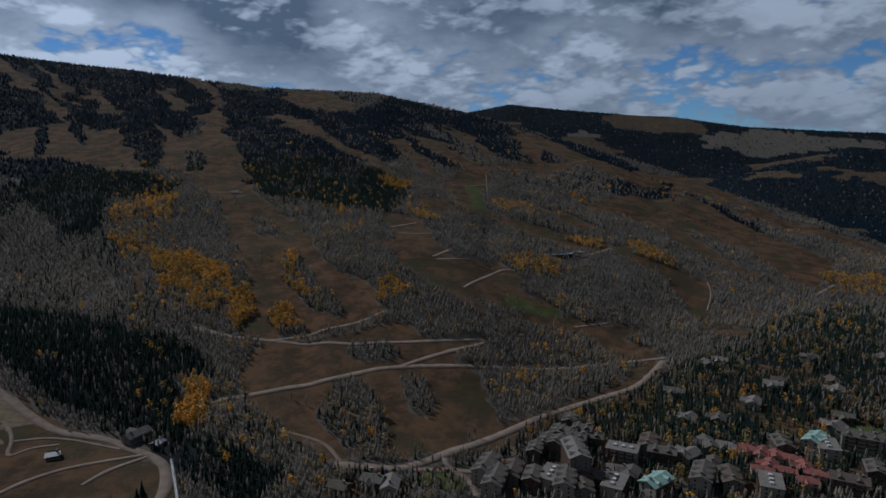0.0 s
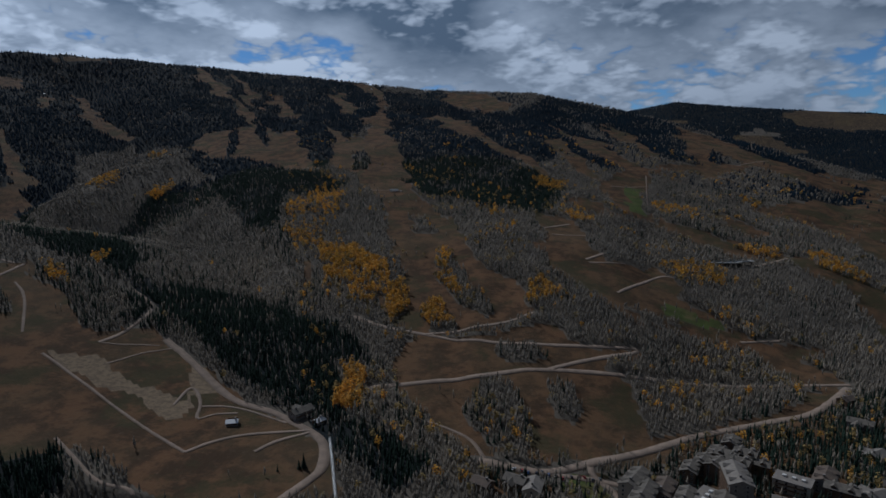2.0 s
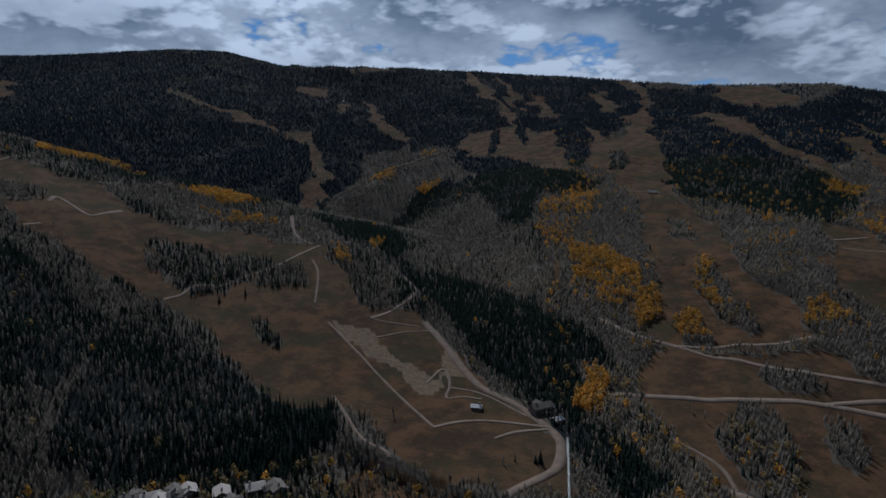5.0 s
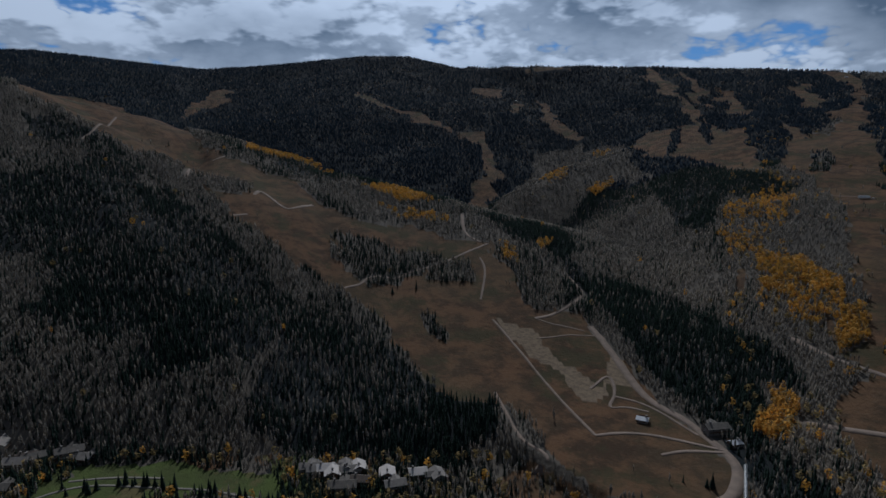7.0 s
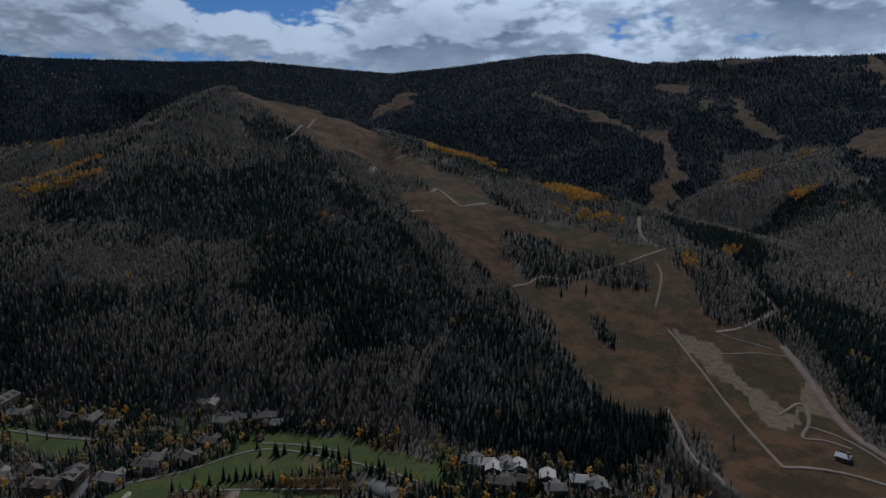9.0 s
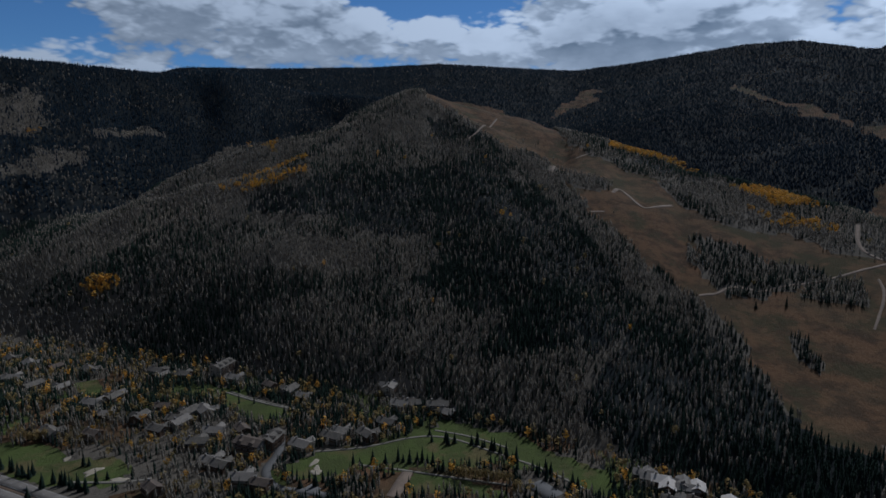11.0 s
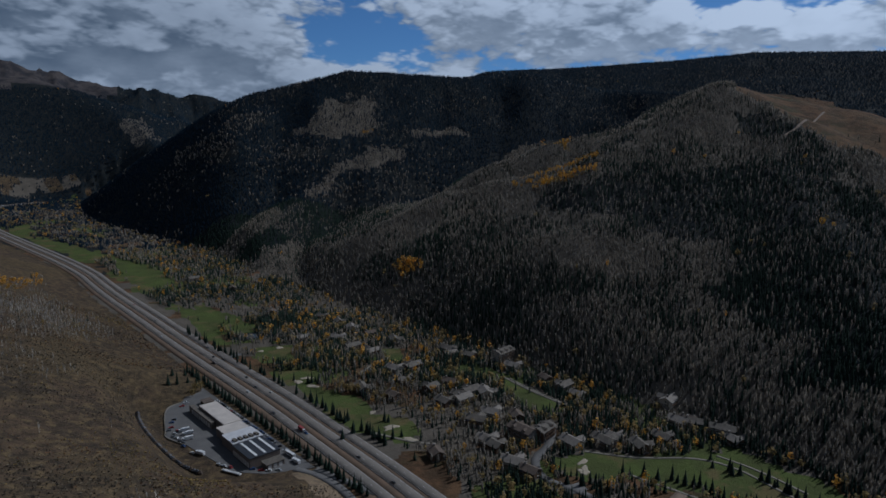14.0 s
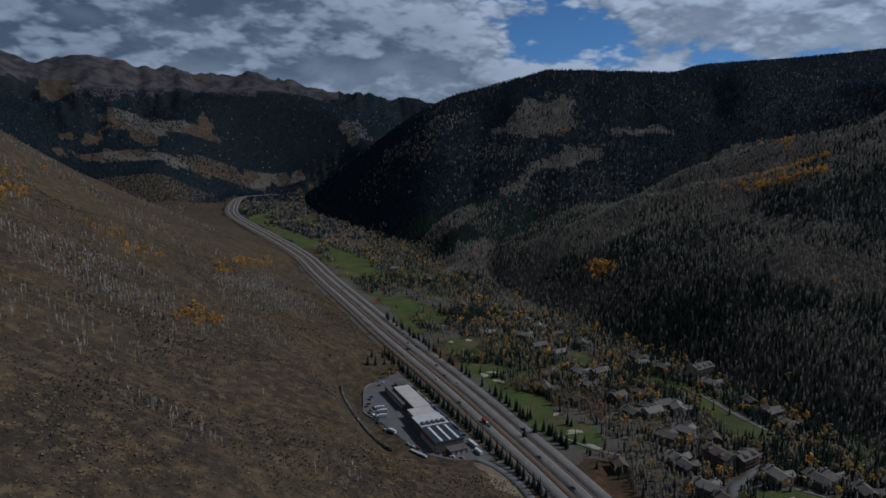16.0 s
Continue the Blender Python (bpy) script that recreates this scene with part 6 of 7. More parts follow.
def chalet(name, label, category, group, w, d, floors, roof, wall, wing=True, base=STONE):
    """A mountain house: stone base, sided walls, pitched roof, a cross wing, chimney, windows, door, balcony."""
    ob = thing(name, label, category, group)
    z = 2.9 * floors
    rise = d * 0.24
    part("plinth", box((-w / 2 - 0.1, -d / 2 - 0.1, -2.5), (w / 2 + 0.1, d / 2 + 0.1, 0.7)), base, ob)
    part("wall", gable_wall((-w / 2, -d / 2), (w / 2, d / 2), 0.6, z, rise), wall, ob)
    part("roof", gable_roof((-w / 2, -d / 2), (w / 2, d / 2), z, rise), roof, ob)
    if wing:
        lo, hi = (-0.30 * w, -d / 2 - d * 0.45), (0.10 * w, 0.0)
        bm = gable_wall((lo[1], -hi[0]), (hi[1], -lo[0]), -2.0, z * 0.92, rise * 0.8)
        bmesh.ops.rotate(bm, cent=(0, 0, 0), matrix=Matrix.Rotation(radians(90), 3, "Z"), verts=bm.verts[:])
        part("wing_wall", bm, wall, ob)
        bm = gable_roof((lo[1], -hi[0]), (hi[1], -lo[0]), z * 0.92, rise * 0.8)
        bmesh.ops.rotate(bm, cent=(0, 0, 0), matrix=Matrix.Rotation(radians(90), 3, "Z"), verts=bm.verts[:])
        part("wing_roof", bm, roof, ob)
    chimney = part("chimney", box((w * 0.24, -0.6, z), (w * 0.24 + 1.3, 0.7, z + rise + 1.6)), base, ob)
    part("chimney_cap", box((w * 0.24 - 0.15, -0.75, z + rise + 1.6), (w * 0.24 + 1.45, 0.85, z + rise + 1.85)), base, chimney)
    for k in range(floors):
        for x in (-0.4, 0.34) if wing else (-0.3, 0.3):
            window(ob, x * w, -d / 2, 1.2 + 2.9 * k, 1.4, 1.4, "-y")
        for x in (-0.3, 0.0, 0.3):
            window(ob, x * w, d / 2, 1.2 + 2.9 * k, 1.4, 1.4, "+y")
        window(ob, w / 2, 0.0, 1.2 + 2.9 * k, 1.8, 1.4, "+x")
        window(ob, -w / 2, 0.0, 1.2 + 2.9 * k, 1.8, 1.4, "-x")
    door = part("door", box((0.18 * w, -d / 2 - 0.12, 0.6), (0.18 * w + 1.1, -d / 2, 2.7)), TIMBER, ob)
    part("door_handle", box((0.18 * w + 0.9, -d / 2 - 0.2, 1.55), (0.18 * w + 1.0, -d / 2 - 0.12, 1.7)), TRIM, door)
    balcony = part("balcony", box((-w * 0.45, d / 2, 3.0), (w * 0.45, d / 2 + 1.6, 3.2)), TIMBER, ob)
    part("railing", box((-w * 0.45, d / 2 + 1.5, 3.2), (w * 0.45, d / 2 + 1.6, 4.1)), TIMBER, balcony)
    return ob


def lodge(name, label, group, w, d, floors, roof, wall, flat=False):
    """A large hotel block: storeys of windows, balconies, dormered or flat roof."""
    ob = thing(name, label, "hotel", group)
    z, rise = 3.1 * floors, d * 0.20
    part("plinth", box((-w / 2 - 0.15, -d / 2 - 0.15, -3.5), (w / 2 + 0.15, d / 2 + 0.15, 1.0)), STONE, ob)
    if flat:
        part("wall", box((-w / 2, -d / 2, 0.9), (w / 2, d / 2, z)), wall, ob)
        roof_part = part("roof", box((-w / 2 - 0.4, -d / 2 - 0.4, z), (w / 2 + 0.4, d / 2 + 0.4, z + 0.7)), roof, ob)
        for k in range(3):
            part("roof_unit", box((-w * 0.3 + k * w * 0.26, -1.5, z + 0.7), (-w * 0.3 + k * w * 0.26 + 2.6, 1.2, z + 2.0), bevel=0.1), TRIM, roof_part)
    else:
        part("wall", gable_wall((-w / 2, -d / 2), (w / 2, d / 2), 0.9, z, rise), wall, ob)
        roof_part = part("roof", gable_roof((-w / 2, -d / 2), (w / 2, d / 2), z, rise, 1.1, 0.4), roof, ob)
        count = max(2, int(w / 9))
        for k in range(count):
            x = -w / 2 + (k + 0.5) * w / count
            for s in (-1, 1):
                bm = gable_wall((min(s * d * 0.08, s * d * 0.47), -1.6), (max(s * d * 0.08, s * d * 0.47), 1.6), z - 0.5, z + 1.6, 1.0)
                bmesh.ops.rotate(bm, cent=(0, 0, 0), matrix=Matrix.Rotation(radians(90), 3, "Z"), verts=bm.verts[:])
                bmesh.ops.translate(bm, vec=(x, 0, 0), verts=bm.verts[:])
                dormer = part("dormer", bm, wall, ob)
                bm = gable_roof((min(s * d * 0.08, s * d * 0.47), -1.6), (max(s * d * 0.08, s * d * 0.47), 1.6), z + 1.6, 1.0, 0.4, 0.2)
                bmesh.ops.rotate(bm, cent=(0, 0, 0), matrix=Matrix.Rotation(radians(90), 3, "Z"), verts=bm.verts[:])
                bmesh.ops.translate(bm, vec=(x, 0, 0), verts=bm.verts[:])
                part("dormer_roof", bm, roof, dormer)
        part("chimney", box((w * 0.3, -0.8, z), (w * 0.3 + 1.8, 0.8, z + rise + 1.8)), STONE, ob)
    bays = max(3, int(w / 5.5))
    for k in range(floors):
        for i in range(bays):
            x = -w / 2 + (i + 0.5) * w / bays
            for s, facing in ((-1, "-y"), (1, "+y")):
                window(ob, x, s * d / 2, 1.2 + 3.1 * k, 1.7, 1.5, facing, True)
        for y in (-0.25, 0.25):
            window(ob, w / 2, y * d, 1.2 + 3.1 * k, 1.5, 1.5, "+x", True)
            window(ob, -w / 2, y * d, 1.2 + 3.1 * k, 1.5, 1.5, "-x", True)
        if k:
            for s in (-1, 1):
                y0 = s * d / 2
                slab = part("balcony", box((-w * 0.42, min(y0, y0 + s * 1.4), 3.1 * k + 0.6), (w * 0.42, max(y0, y0 + s * 1.4), 3.1 * k + 0.78)), TIMBER, ob)
                part("railing", box((-w * 0.42, min(y0 + s * 1.32, y0 + s * 1.4), 3.1 * k + 0.78), (w * 0.42, max(y0 + s * 1.32, y0 + s * 1.4), 3.1 * k + 1.7)), TIMBER, slab)
    return ob


def settle(x, y, reach=5.0):
    """Height at which a building sits: the middle of the ground under it."""
    pts = [(x + a * reach, y + b * reach) for a in (-1, 0, 1) for b in (-1, 0, 1)]
    z = ground_z(np.array([p[0] for p in pts]), np.array([p[1] for p in pts]))
    return float(z.mean() * 0.5 + z.min() * 0.5)


dice = random.Random(11)
STREET = math.degrees(math.atan2(-0.897, -0.442))


def scatter_buildings(spots, kinds, reach, turns=(0, 90, 20, -25)):
    """The first of each kind is built, the others are copied from it."""
    made = {}
    for i, (x, y) in enumerate(spots):
        k = i % len(kinds)
        m = pose(x, y, settle(x, y, reach), 0, 0, STREET + dice.choice(turns) + dice.uniform(-8, 8))
        if k not in made:
            made[k] = kinds[k]()
            made[k].matrix_basis = m
        else:
            copy_thing(made[k], m)


scatter_buildings(CHALETS, [
    lambda: chalet("chalet", "brown timber chalet with a grey shingle roof among trees", "house", "valley houses", 16, 11, 2, ROOF_GREY, TIMBER),
    lambda: chalet("chalet", "cream stucco house with an ash grey roof and chimney", "house", "valley houses", 18, 12, 2, ROOF_ASH, STUCCO),
    lambda: chalet("chalet", "stone and timber house with a brown shake roof", "house", "valley houses", 14, 10, 2, ROOF_BROWN, TIMBER, False),
    lambda: chalet("chalet", "grey sided house with a grey shingle roof", "house", "valley houses", 20, 11, 2, ROOF_GREY, STONE),
    lambda: chalet("chalet", "dark timber house with an ash grey low roof", "house", "valley houses", 17, 13, 1, ROOF_ASH, TIMBER),
], 6.0)
scatter_buildings(REDS, [
    lambda: chalet("town_house", "cream stucco town house with a red tiled roof", "house", "red-roofed houses", 13, 10, 2, ROOF_RED, STUCCO),
    lambda: chalet("town_house", "cream stucco town house with a red tiled roof and no wing", "house", "red-roofed houses", 15, 9, 2, ROOF_RED, STUCCO, False),
], 5.0, (0, 90))
scatter_buildings(CONDOS, [
    lambda: lodge("condominium", "dark timber condominium with a grey shingle roof", "condominiums at the slope's foot", 15, 12, 4, ROOF_GREY, TIMBER),
    lambda: lodge("condominium", "dark brown condominium with a brown shake roof", "condominiums at the slope's foot", 17, 11, 3, ROOF_GREY, TIMBER),
], 5.0, (0, 90))
scatter_buildings(LODGES, [
    lambda: lodge("hotel", "cream and timber hotel with a grey pitched roof and dormers", "village hotels", 27, 14, 4, ROOF_GREY, STUCCO),
    lambda: lodge("hotel", "stone hotel with a brown pitched roof and dormers", "village hotels", 23, 13, 3, ROOF_BROWN, STONE),
    lambda: lodge("hotel", "timber lodge with a grey shingle roof and balconies", "village hotels", 20, 12, 3, ROOF_GREY, TIMBER),
    lambda: lodge("hotel", "pale flat-roofed block with rows of windows", "village hotels", 24, 15, 3, ROOF_ASH, STUCCO, True),
], 8.0, (0, 90, 15))
scatter_buildings(GREENS, [lambda: lodge("hotel", "cream hotel with a weathered green copper roof", "village hotels", 22, 13, 3, ROOF_GREEN, STUCCO)], 8.0)
scatter_buildings(TOWERS, [lambda: lodge("hotel_tower", "tall grey hotel block with stone walls and a pitched roof", "village hotels", 30, 15, 7, ROOF_ASH, STONE)], 8.0, (30,))
scatter_buildings(ROWHOUSES, [
    lambda: chalet("row_house", "stepped row house with pale roofs and stone walls beside the forest", "house", "row houses", 15, 10, 2, ROOF_ASH, STONE),
    lambda: chalet("row_house", "stepped row house with pale roof and timber walls beside the forest", "house", "row houses", 13, 11, 2, ROOF_PALE, TIMBER, False),
], 5.0, (0, 90))


# ---- the yard by the motorway, in metres along it and away from it ----
ALONG, AWAY = Vector((-0.4424, -0.8968, 0)), Vector((0.8968, -0.4424, 0))
YARD = Vector((-446, -318, 0))
YARD_TURN = math.degrees(math.atan2(ALONG.y, ALONG.x))


def yard_at(a, n, z=0.0):
    p = YARD + ALONG * a + AWAY * n
    return Vector((p.x, p.y, z))


def yard_pose(a, n, z=0.0, turn=0.0):
    p = yard_at(a, n)
    return pose(p.x, p.y, z, 0, 0, YARD_TURN + turn)


YZ = 1.3
outline = [(-92, 29), (-88, 40), (-76, 62), (-58, 78), (-20, 84), (8, 88), (34, 97), (44, 92), (72, 84), (96, 74), (99, 60), (128, 38), (150, 29)]
bm = bmesh.new()
top = [bm.verts.new(yard_at(a, n, YZ)) for a, n in outline]
bottom = [bm.verts.new(yard_at(a, n, YZ - 3)) for a, n in outline]
bm.faces.new(top)
for i in range(len(top)):
    bm.faces.new((top[i], bottom[i], bottom[(i + 1) % len(top)], top[(i + 1) % len(top)]))
bmesh.ops.recalc_face_normals(bm, faces=bm.faces[:])
me = bpy.data.meshes.new("yard_pavement")
bm.to_mesh(me)
bm.free()
me.materials.append(ASPHALT)
tagged(new("yard_pavement", me), "grey asphalt yard round the depot", "pavement", kind="structure")

# pale kerb wall round the uphill side
kerb_line = smooth_line([tuple(yard_at(a, n)[:2]) for a, n in ((8, 88.6), (34, 97.6), (44, 92.6), (72, 84.6), (96.6, 74.4), (99.6, 60))], 4.0)
kv, kf = ribbon(kerb_line, 0.3, -0.3, 0.8, 2.0, np.full(len(kerb_line), YZ))
me = mesh_from("yard_kerb", kv, kf)
me.materials.append(PATH)
tagged(new("yard_kerb", me), "pale concrete kerb wall round the depot yard", "kerb", kind="structure")

depot = thing("bus_depot", "long brown-walled bus depot with pale flat roofs and skylights", "depot")
depot.matrix_basis = yard_pose(0, 0, YZ)
part("hall", box((9, 41, -1), (62, 57, 7.6)), METAL_WALL, depot)
hall_roof = part("hall_roof", box((8.6, 40.6, 7.6), (62.4, 56.4, 8.2)), ROOF_PALE, depot, "pale beige membrane roof")
part("rear_bay", box((24, 57.004, -1), (74, 61, 5.6)), METAL_WALL, depot)
part("rear_bay_roof", box((24, 57.0, 5.6), (74.3, 61.4, 6.0)), ROOF_GREY, depot)
part("middle_bay", box((-9, 42, -1), (8.996, 63, 7.2)), METAL_WALL, depot)
part("middle_roof", box((-9.4, 41.6, 7.2), (8.59, 63.4, 7.75)), ROOF_PALE, depot, "pale tan membrane roof")
part("white_bay", box((-31, 41, -1), (-9.004, 66, 8.0)), METAL_WALL, depot)
white_roof = part("white_roof", box((-31.4, 40.6, 8.0), (-9.41, 66.4, 8.5)), ROOF_WHITE, depot, "light metal roof")
for k in range(5):
    part("roof_vent", box((-29.5, 43.2 + 4.6 * k, 8.5), (-24.5, 46.0 + 4.6 * k, 10.0), bevel=0.15), ROOF_GREY, white_roof)
part("dark_bay", box((-62, 42, -1), (-31.004, 67, 7.6)), METAL_WALL, depot)
dark_roof = part("dark_roof", box((-62.4, 41.6, 7.6), (-31.41, 67.4, 8.1)), ROOF_DARK, depot, "dark roof with three white skylight strips")
for k in range(3):
    part("skylight", box((-60.5, 45.0 + 7.4 * k, 8.1), (-33.5, 47.0 + 7.4 * k, 8.45), bevel=0.08), SKYLIGHT, dark_roof)
for k in range(7):
    part("bay_door", box((-60 + 4.1 * k, 67.0, 0.0), (-57 + 4.1 * k, 67.12, 4.2)), TRIM, depot)
for k in range(8):
    part("bay_door", box((28 + 5.2 * k, 61.0, 0.0), (31.4 + 5.2 * k, 61.12, 3.8)), TRIM, depot)
annex = thing("yard_shed", "low grey shed with a flat pale roof beside the depot", "shed")
annex.matrix_basis = yard_pose(0, 0, YZ)
part("wall", box((-72, 43.5, -1), (-63.5, 58.5, 3.8)), METAL_WALL, annex)
part("roof", box((-72.6, 43.0, 3.8), (-63.1, 59.0, 4.15)), ROOF_GREY, annex)
for k in range(3):
    part("door", box((-72.1, 45.5 + 4.5 * k, 0.0), (-72.0, 48.3 + 4.5 * k, 3.0)), TRIM, annex)
shed = thing("yard_shed", "small brown flat-roofed shed at the end of the depot", "shed")
shed.matrix_basis = yard_pose(0, 0, YZ)
part("wall", box((76, 37, -1), (86, 46, 3.2)), TIMBER, shed)
part("roof", box((75.5, 36.5, 3.2), (86.5, 46.5, 3.5)), ROOF_BROWN, shed)
part("door", box((79, 36.9, 0), (80.2, 37.0, 2.1)), TRIM, shed)

# dark rock wall above the yard
wall_line = smooth_line([tuple(yard_at(a, n)[:2]) for a, n in ((97, 99), (72, 106), (34, 113), (0, 112), (-22, 107), (-44, 98))], 3.0)
wall_thing = thing("retaining_wall", "dark boulder retaining wall cut into the slope", "wall")
for i, (x, y) in enumerate(wall_line):
    bm = bmesh.new()
    bmesh.ops.create_icosphere(bm, subdivisions=1, radius=1.0)
    for v in bm.verts:
        v.co = Vector((v.co.x * 2.3, v.co.y * 2.3, v.co.z * 2.6)) * dice.uniform(0.85, 1.15)
    bmesh.ops.translate(bm, vec=(x, y, float(ground_z(x, y)) + 0.6), verts=bm.verts[:])
    part("boulder", bm, ROOF_DARK if i % 3 else BARK, wall_thing)


# ---- vehicles ----
def loft(sections, bm=None):
    """A closed skin through rings of points."""
    bm = bm or bmesh.new()
    rings = [[bm.verts.new(p) for p in s] for s in sections]
    for a, b in zip(rings, rings[1:]):
        for i in range(len(a)):
            bm.faces.new((a[i], a[(i + 1) % len(a)], b[(i + 1) % len(b)], b[i]))
    bm.faces.new(rings[0][::-1])
    bm.faces.new(rings[-1])
    bmesh.ops.recalc_face_normals(bm, faces=bm.faces[:])
    return bm


def car(paint, label, long=4.6, wide=1.85, high=1.5):
    ob = thing("car", label, "car", "parked and passing cars")
    ring = lambda x, w, z0, z1: [(x, -w, z0), (x, w, z0), (x, w * 1.02, (z0 + z1) / 2), (x, w * 0.92, z1), (x, -w * 0.92, z1), (x, -w * 1.02, (z0 + z1) / 2)]
    h, w = long / 2, wide / 2
    part("body", loft([ring(-h, w * 0.85, 0.35, 0.80), ring(-h * 0.9, w, 0.28, 0.92), ring(-h * 0.3, w, 0.25, 0.95), ring(h * 0.45, w, 0.25, 0.92), ring(h * 0.92, w * 0.95, 0.28, 0.75), ring(h, w * 0.8, 0.35, 0.65)]), paint, ob)
    cabin = part("cabin", loft([ring(-h * 0.82, w * 0.86, 0.90, 1.0), ring(-h * 0.62, w * 0.80, 0.90, high - 0.03), ring(h * 0.05, w * 0.80, 0.90, high), ring(h * 0.48, w * 0.86, 0.88, 0.96)]), GLASS_DARK, ob)
    part("roof", box((-h * 0.6, -w * 0.72, high - 0.03), (h * 0.06, w * 0.72, high + 0.04), bevel=0.02), paint, cabin)
    for x in (-h * 0.62, h * 0.62):
        for s in (-1, 1):
            bm = bmesh.new()
            bmesh.ops.create_cone(bm, cap_ends=True, segments=12, radius1=0.33, radius2=0.33, depth=0.22, matrix=Matrix.Translation((x, s * (w - 0.08), 0.33)) @ Matrix.Rotation(radians(90), 4, "X"))
            part("wheel", bm, RUBBER, ob)
    for s in (-1, 1):
        part("headlight", box((h * 0.93, s * w * 0.6 - 0.14, 0.55), (h * 0.985, s * w * 0.6 + 0.14, 0.68)), SKYLIGHT, ob)
    return ob


def long_vehicle(name, label, paint, long, cab=True):
    """A bus or truck: box body, glazing or cab, wheels."""
    ob = thing(name, label, name.split("_")[-1], "yard vehicles")
    h = long / 2
    part("body", box((-h, -1.25, 0.55), (h - (2.4 if cab else 0), 1.25, 3.1), bevel=0.12), paint, ob)
    if cab:
        front = part("cab", box((h - 2.3, -1.2, 0.5), (h, 1.2, 2.5), bevel=0.2), CAR_PAINTS[0], ob)
        part("windscreen", box((h - 0.15, -1.05, 1.5), (h + 0.02, 1.05, 2.3)), GLASS_DARK, front)
    else:
        for s in (-1, 1):
            part("side_glazing", box((-h + 0.6, min(s * 1.25, s * 1.28), 1.6), (h - 0.6, max(s * 1.25, s * 1.28), 2.5)), GLASS_DARK, ob)
        part("windscreen", box((h, -1.1, 1.3), (h + 0.03, 1.1, 2.7)), GLASS_DARK, ob)
    for x in (-h * 0.7, h * 0.72):
        for s in (-1, 1):
            bm = bmesh.new()
            bmesh.ops.create_cone(bm, cap_ends=True, segments=12, radius1=0.5, radius2=0.5, depth=0.3, matrix=Matrix.Translation((x, s * 1.1, 0.5)) @ Matrix.Rotation(radians(90), 4, "X"))
            part("wheel", bm, RUBBER, ob)
    return ob


CARS = [car(p, n + " car with dark windows") for p, n in zip(CAR_PAINTS, ("white", "silver", "black", "red", "blue", "grey"))]
used_cars = set()


def park(m, k=None):
    k = dice.randrange(len(CARS)) if k is None else k
    if k not in used_cars:
        used_cars.add(k)
        CARS[k].matrix_basis = m
        return CARS[k]
    return copy_thing(CARS[k], m)


def on_road(a, n, turn):
    """A place on the motorway, abreast of the yard's metre a and n metres off the median."""
    p = yard_at(a, 0)
    q = int(np.argmin(np.hypot(road_line[:, 0] - p.x, road_line[:, 1] - p.y)))
    x, y = road_line[q] + sides(road_line)[q] * n
    way = road_line[q + 1] - road_line[q - 1]
    return pose(x, y, float(road_level[q]) + 0.02, 0, 0, math.degrees(math.atan2(way[1], way[0])) + turn)


for a, n, turn, k in ((252, -18.8, 0, 5), (214, -10.3, 0, 2), (120, -10.3, 0, 2), (85, 6.1, 180, 0), (88, -6.0, 0, 5), (64, -10.4, 0, 0), (15, 10.0, 180, 2), (-36, 6.0, 180, 4), (-50, -18.9, 0, 2), (-102, -6.1, 0, 2), (-148, -6.1, 0, 2), (330, 10.0, 180, 1), (410, -6.1, 0, 5), (480, 6.1, 180, 0), (520, -10.4, 0, 3)):
    park(on_road(a, n, turn), k)
for i in range(34):
    a = -66 + 4.4 * i
    if dice.random() < 0.82 and not -70 < a < -58:
        park(yard_pose(a, 33.0 + dice.uniform(-0.4, 0.4), YZ + 0.01, 60 + dice.uniform(-4, 4)), dice.choice((0, 0, 1, 1, 2, 5, 4, 3)))
for a, n, turn in ((40, 84, 10), (36, 88, 15), (31, 91, 5), (26, 90, 20), (20, 90, 0), (14, 89, 30), (45, 90, 80), (50, 86, 70), (8, 91, 15), (60, 82, 50), (65, 78, 40), (-8, 90, 10), (-40, 82, 15), (-45, 80, 20), (-50, 77, 0), (-70, 62, 50), (-74, 58, 40), (-78, 52, 30), (-64, 66, 60), (90, 62, 70), (96, 56, 80)):
    park(yard_pose(a, n, YZ + 0.01, turn))
bus = long_vehicle("parked_bus", "white bus with dark side windows on the yard", CAR_PAINTS[0], 12.0, False)
bus.matrix_basis = yard_pose(-63, 34.0, YZ + 0.01, 4)
truck = long_vehicle("box_truck", "white box truck parked on the yard", CAR_PAINTS[0], 9.0)
truck.matrix_basis = yard_pose(36, 80, YZ + 0.01, 78)
for a, n, turn in ((18, 84, 80), (-14, 86, 20), (-76, 36, 4), (28, 80, 74)):
    copy_thing(truck, yard_pose(a, n, YZ + 0.01, turn))
rig = long_vehicle("red_truck", "red tow truck driving on the motorway", CAR_PAINTS[3], 10.0)
rig.matrix_basis = on_road(-26, 6.1, 180)
tube = thing("culvert_pipe", "white plastic pipes stacked at the yard's edge", "pipe")
bm = bmesh.new()
for k in range(4):
    bmesh.ops.create_cone(bm, cap_ends=True, segments=10, radius1=0.55, radius2=0.55, depth=17, matrix=Matrix.Translation((0, -0.9 + 0.62 * k, 0.55 + (0.5 if k % 2 else 0))) @ Matrix.Rotation(radians(90), 4, "Y"))
part("pipe", bm, SKYLIGHT, tube)
tube.matrix_basis = yard_pose(-58, 80, YZ, 24)

# parking at the foot of the slope
for k in range(14):
    x, y = -62 + 5.2 * k + dice.uniform(-1.2, 1.2), 437 + 0.35 * k + dice.uniform(-3, 3)
    park(pose(x, y, float(ground_z(x, y)) + 0.05, 0, 0, dice.uniform(60, 120)))


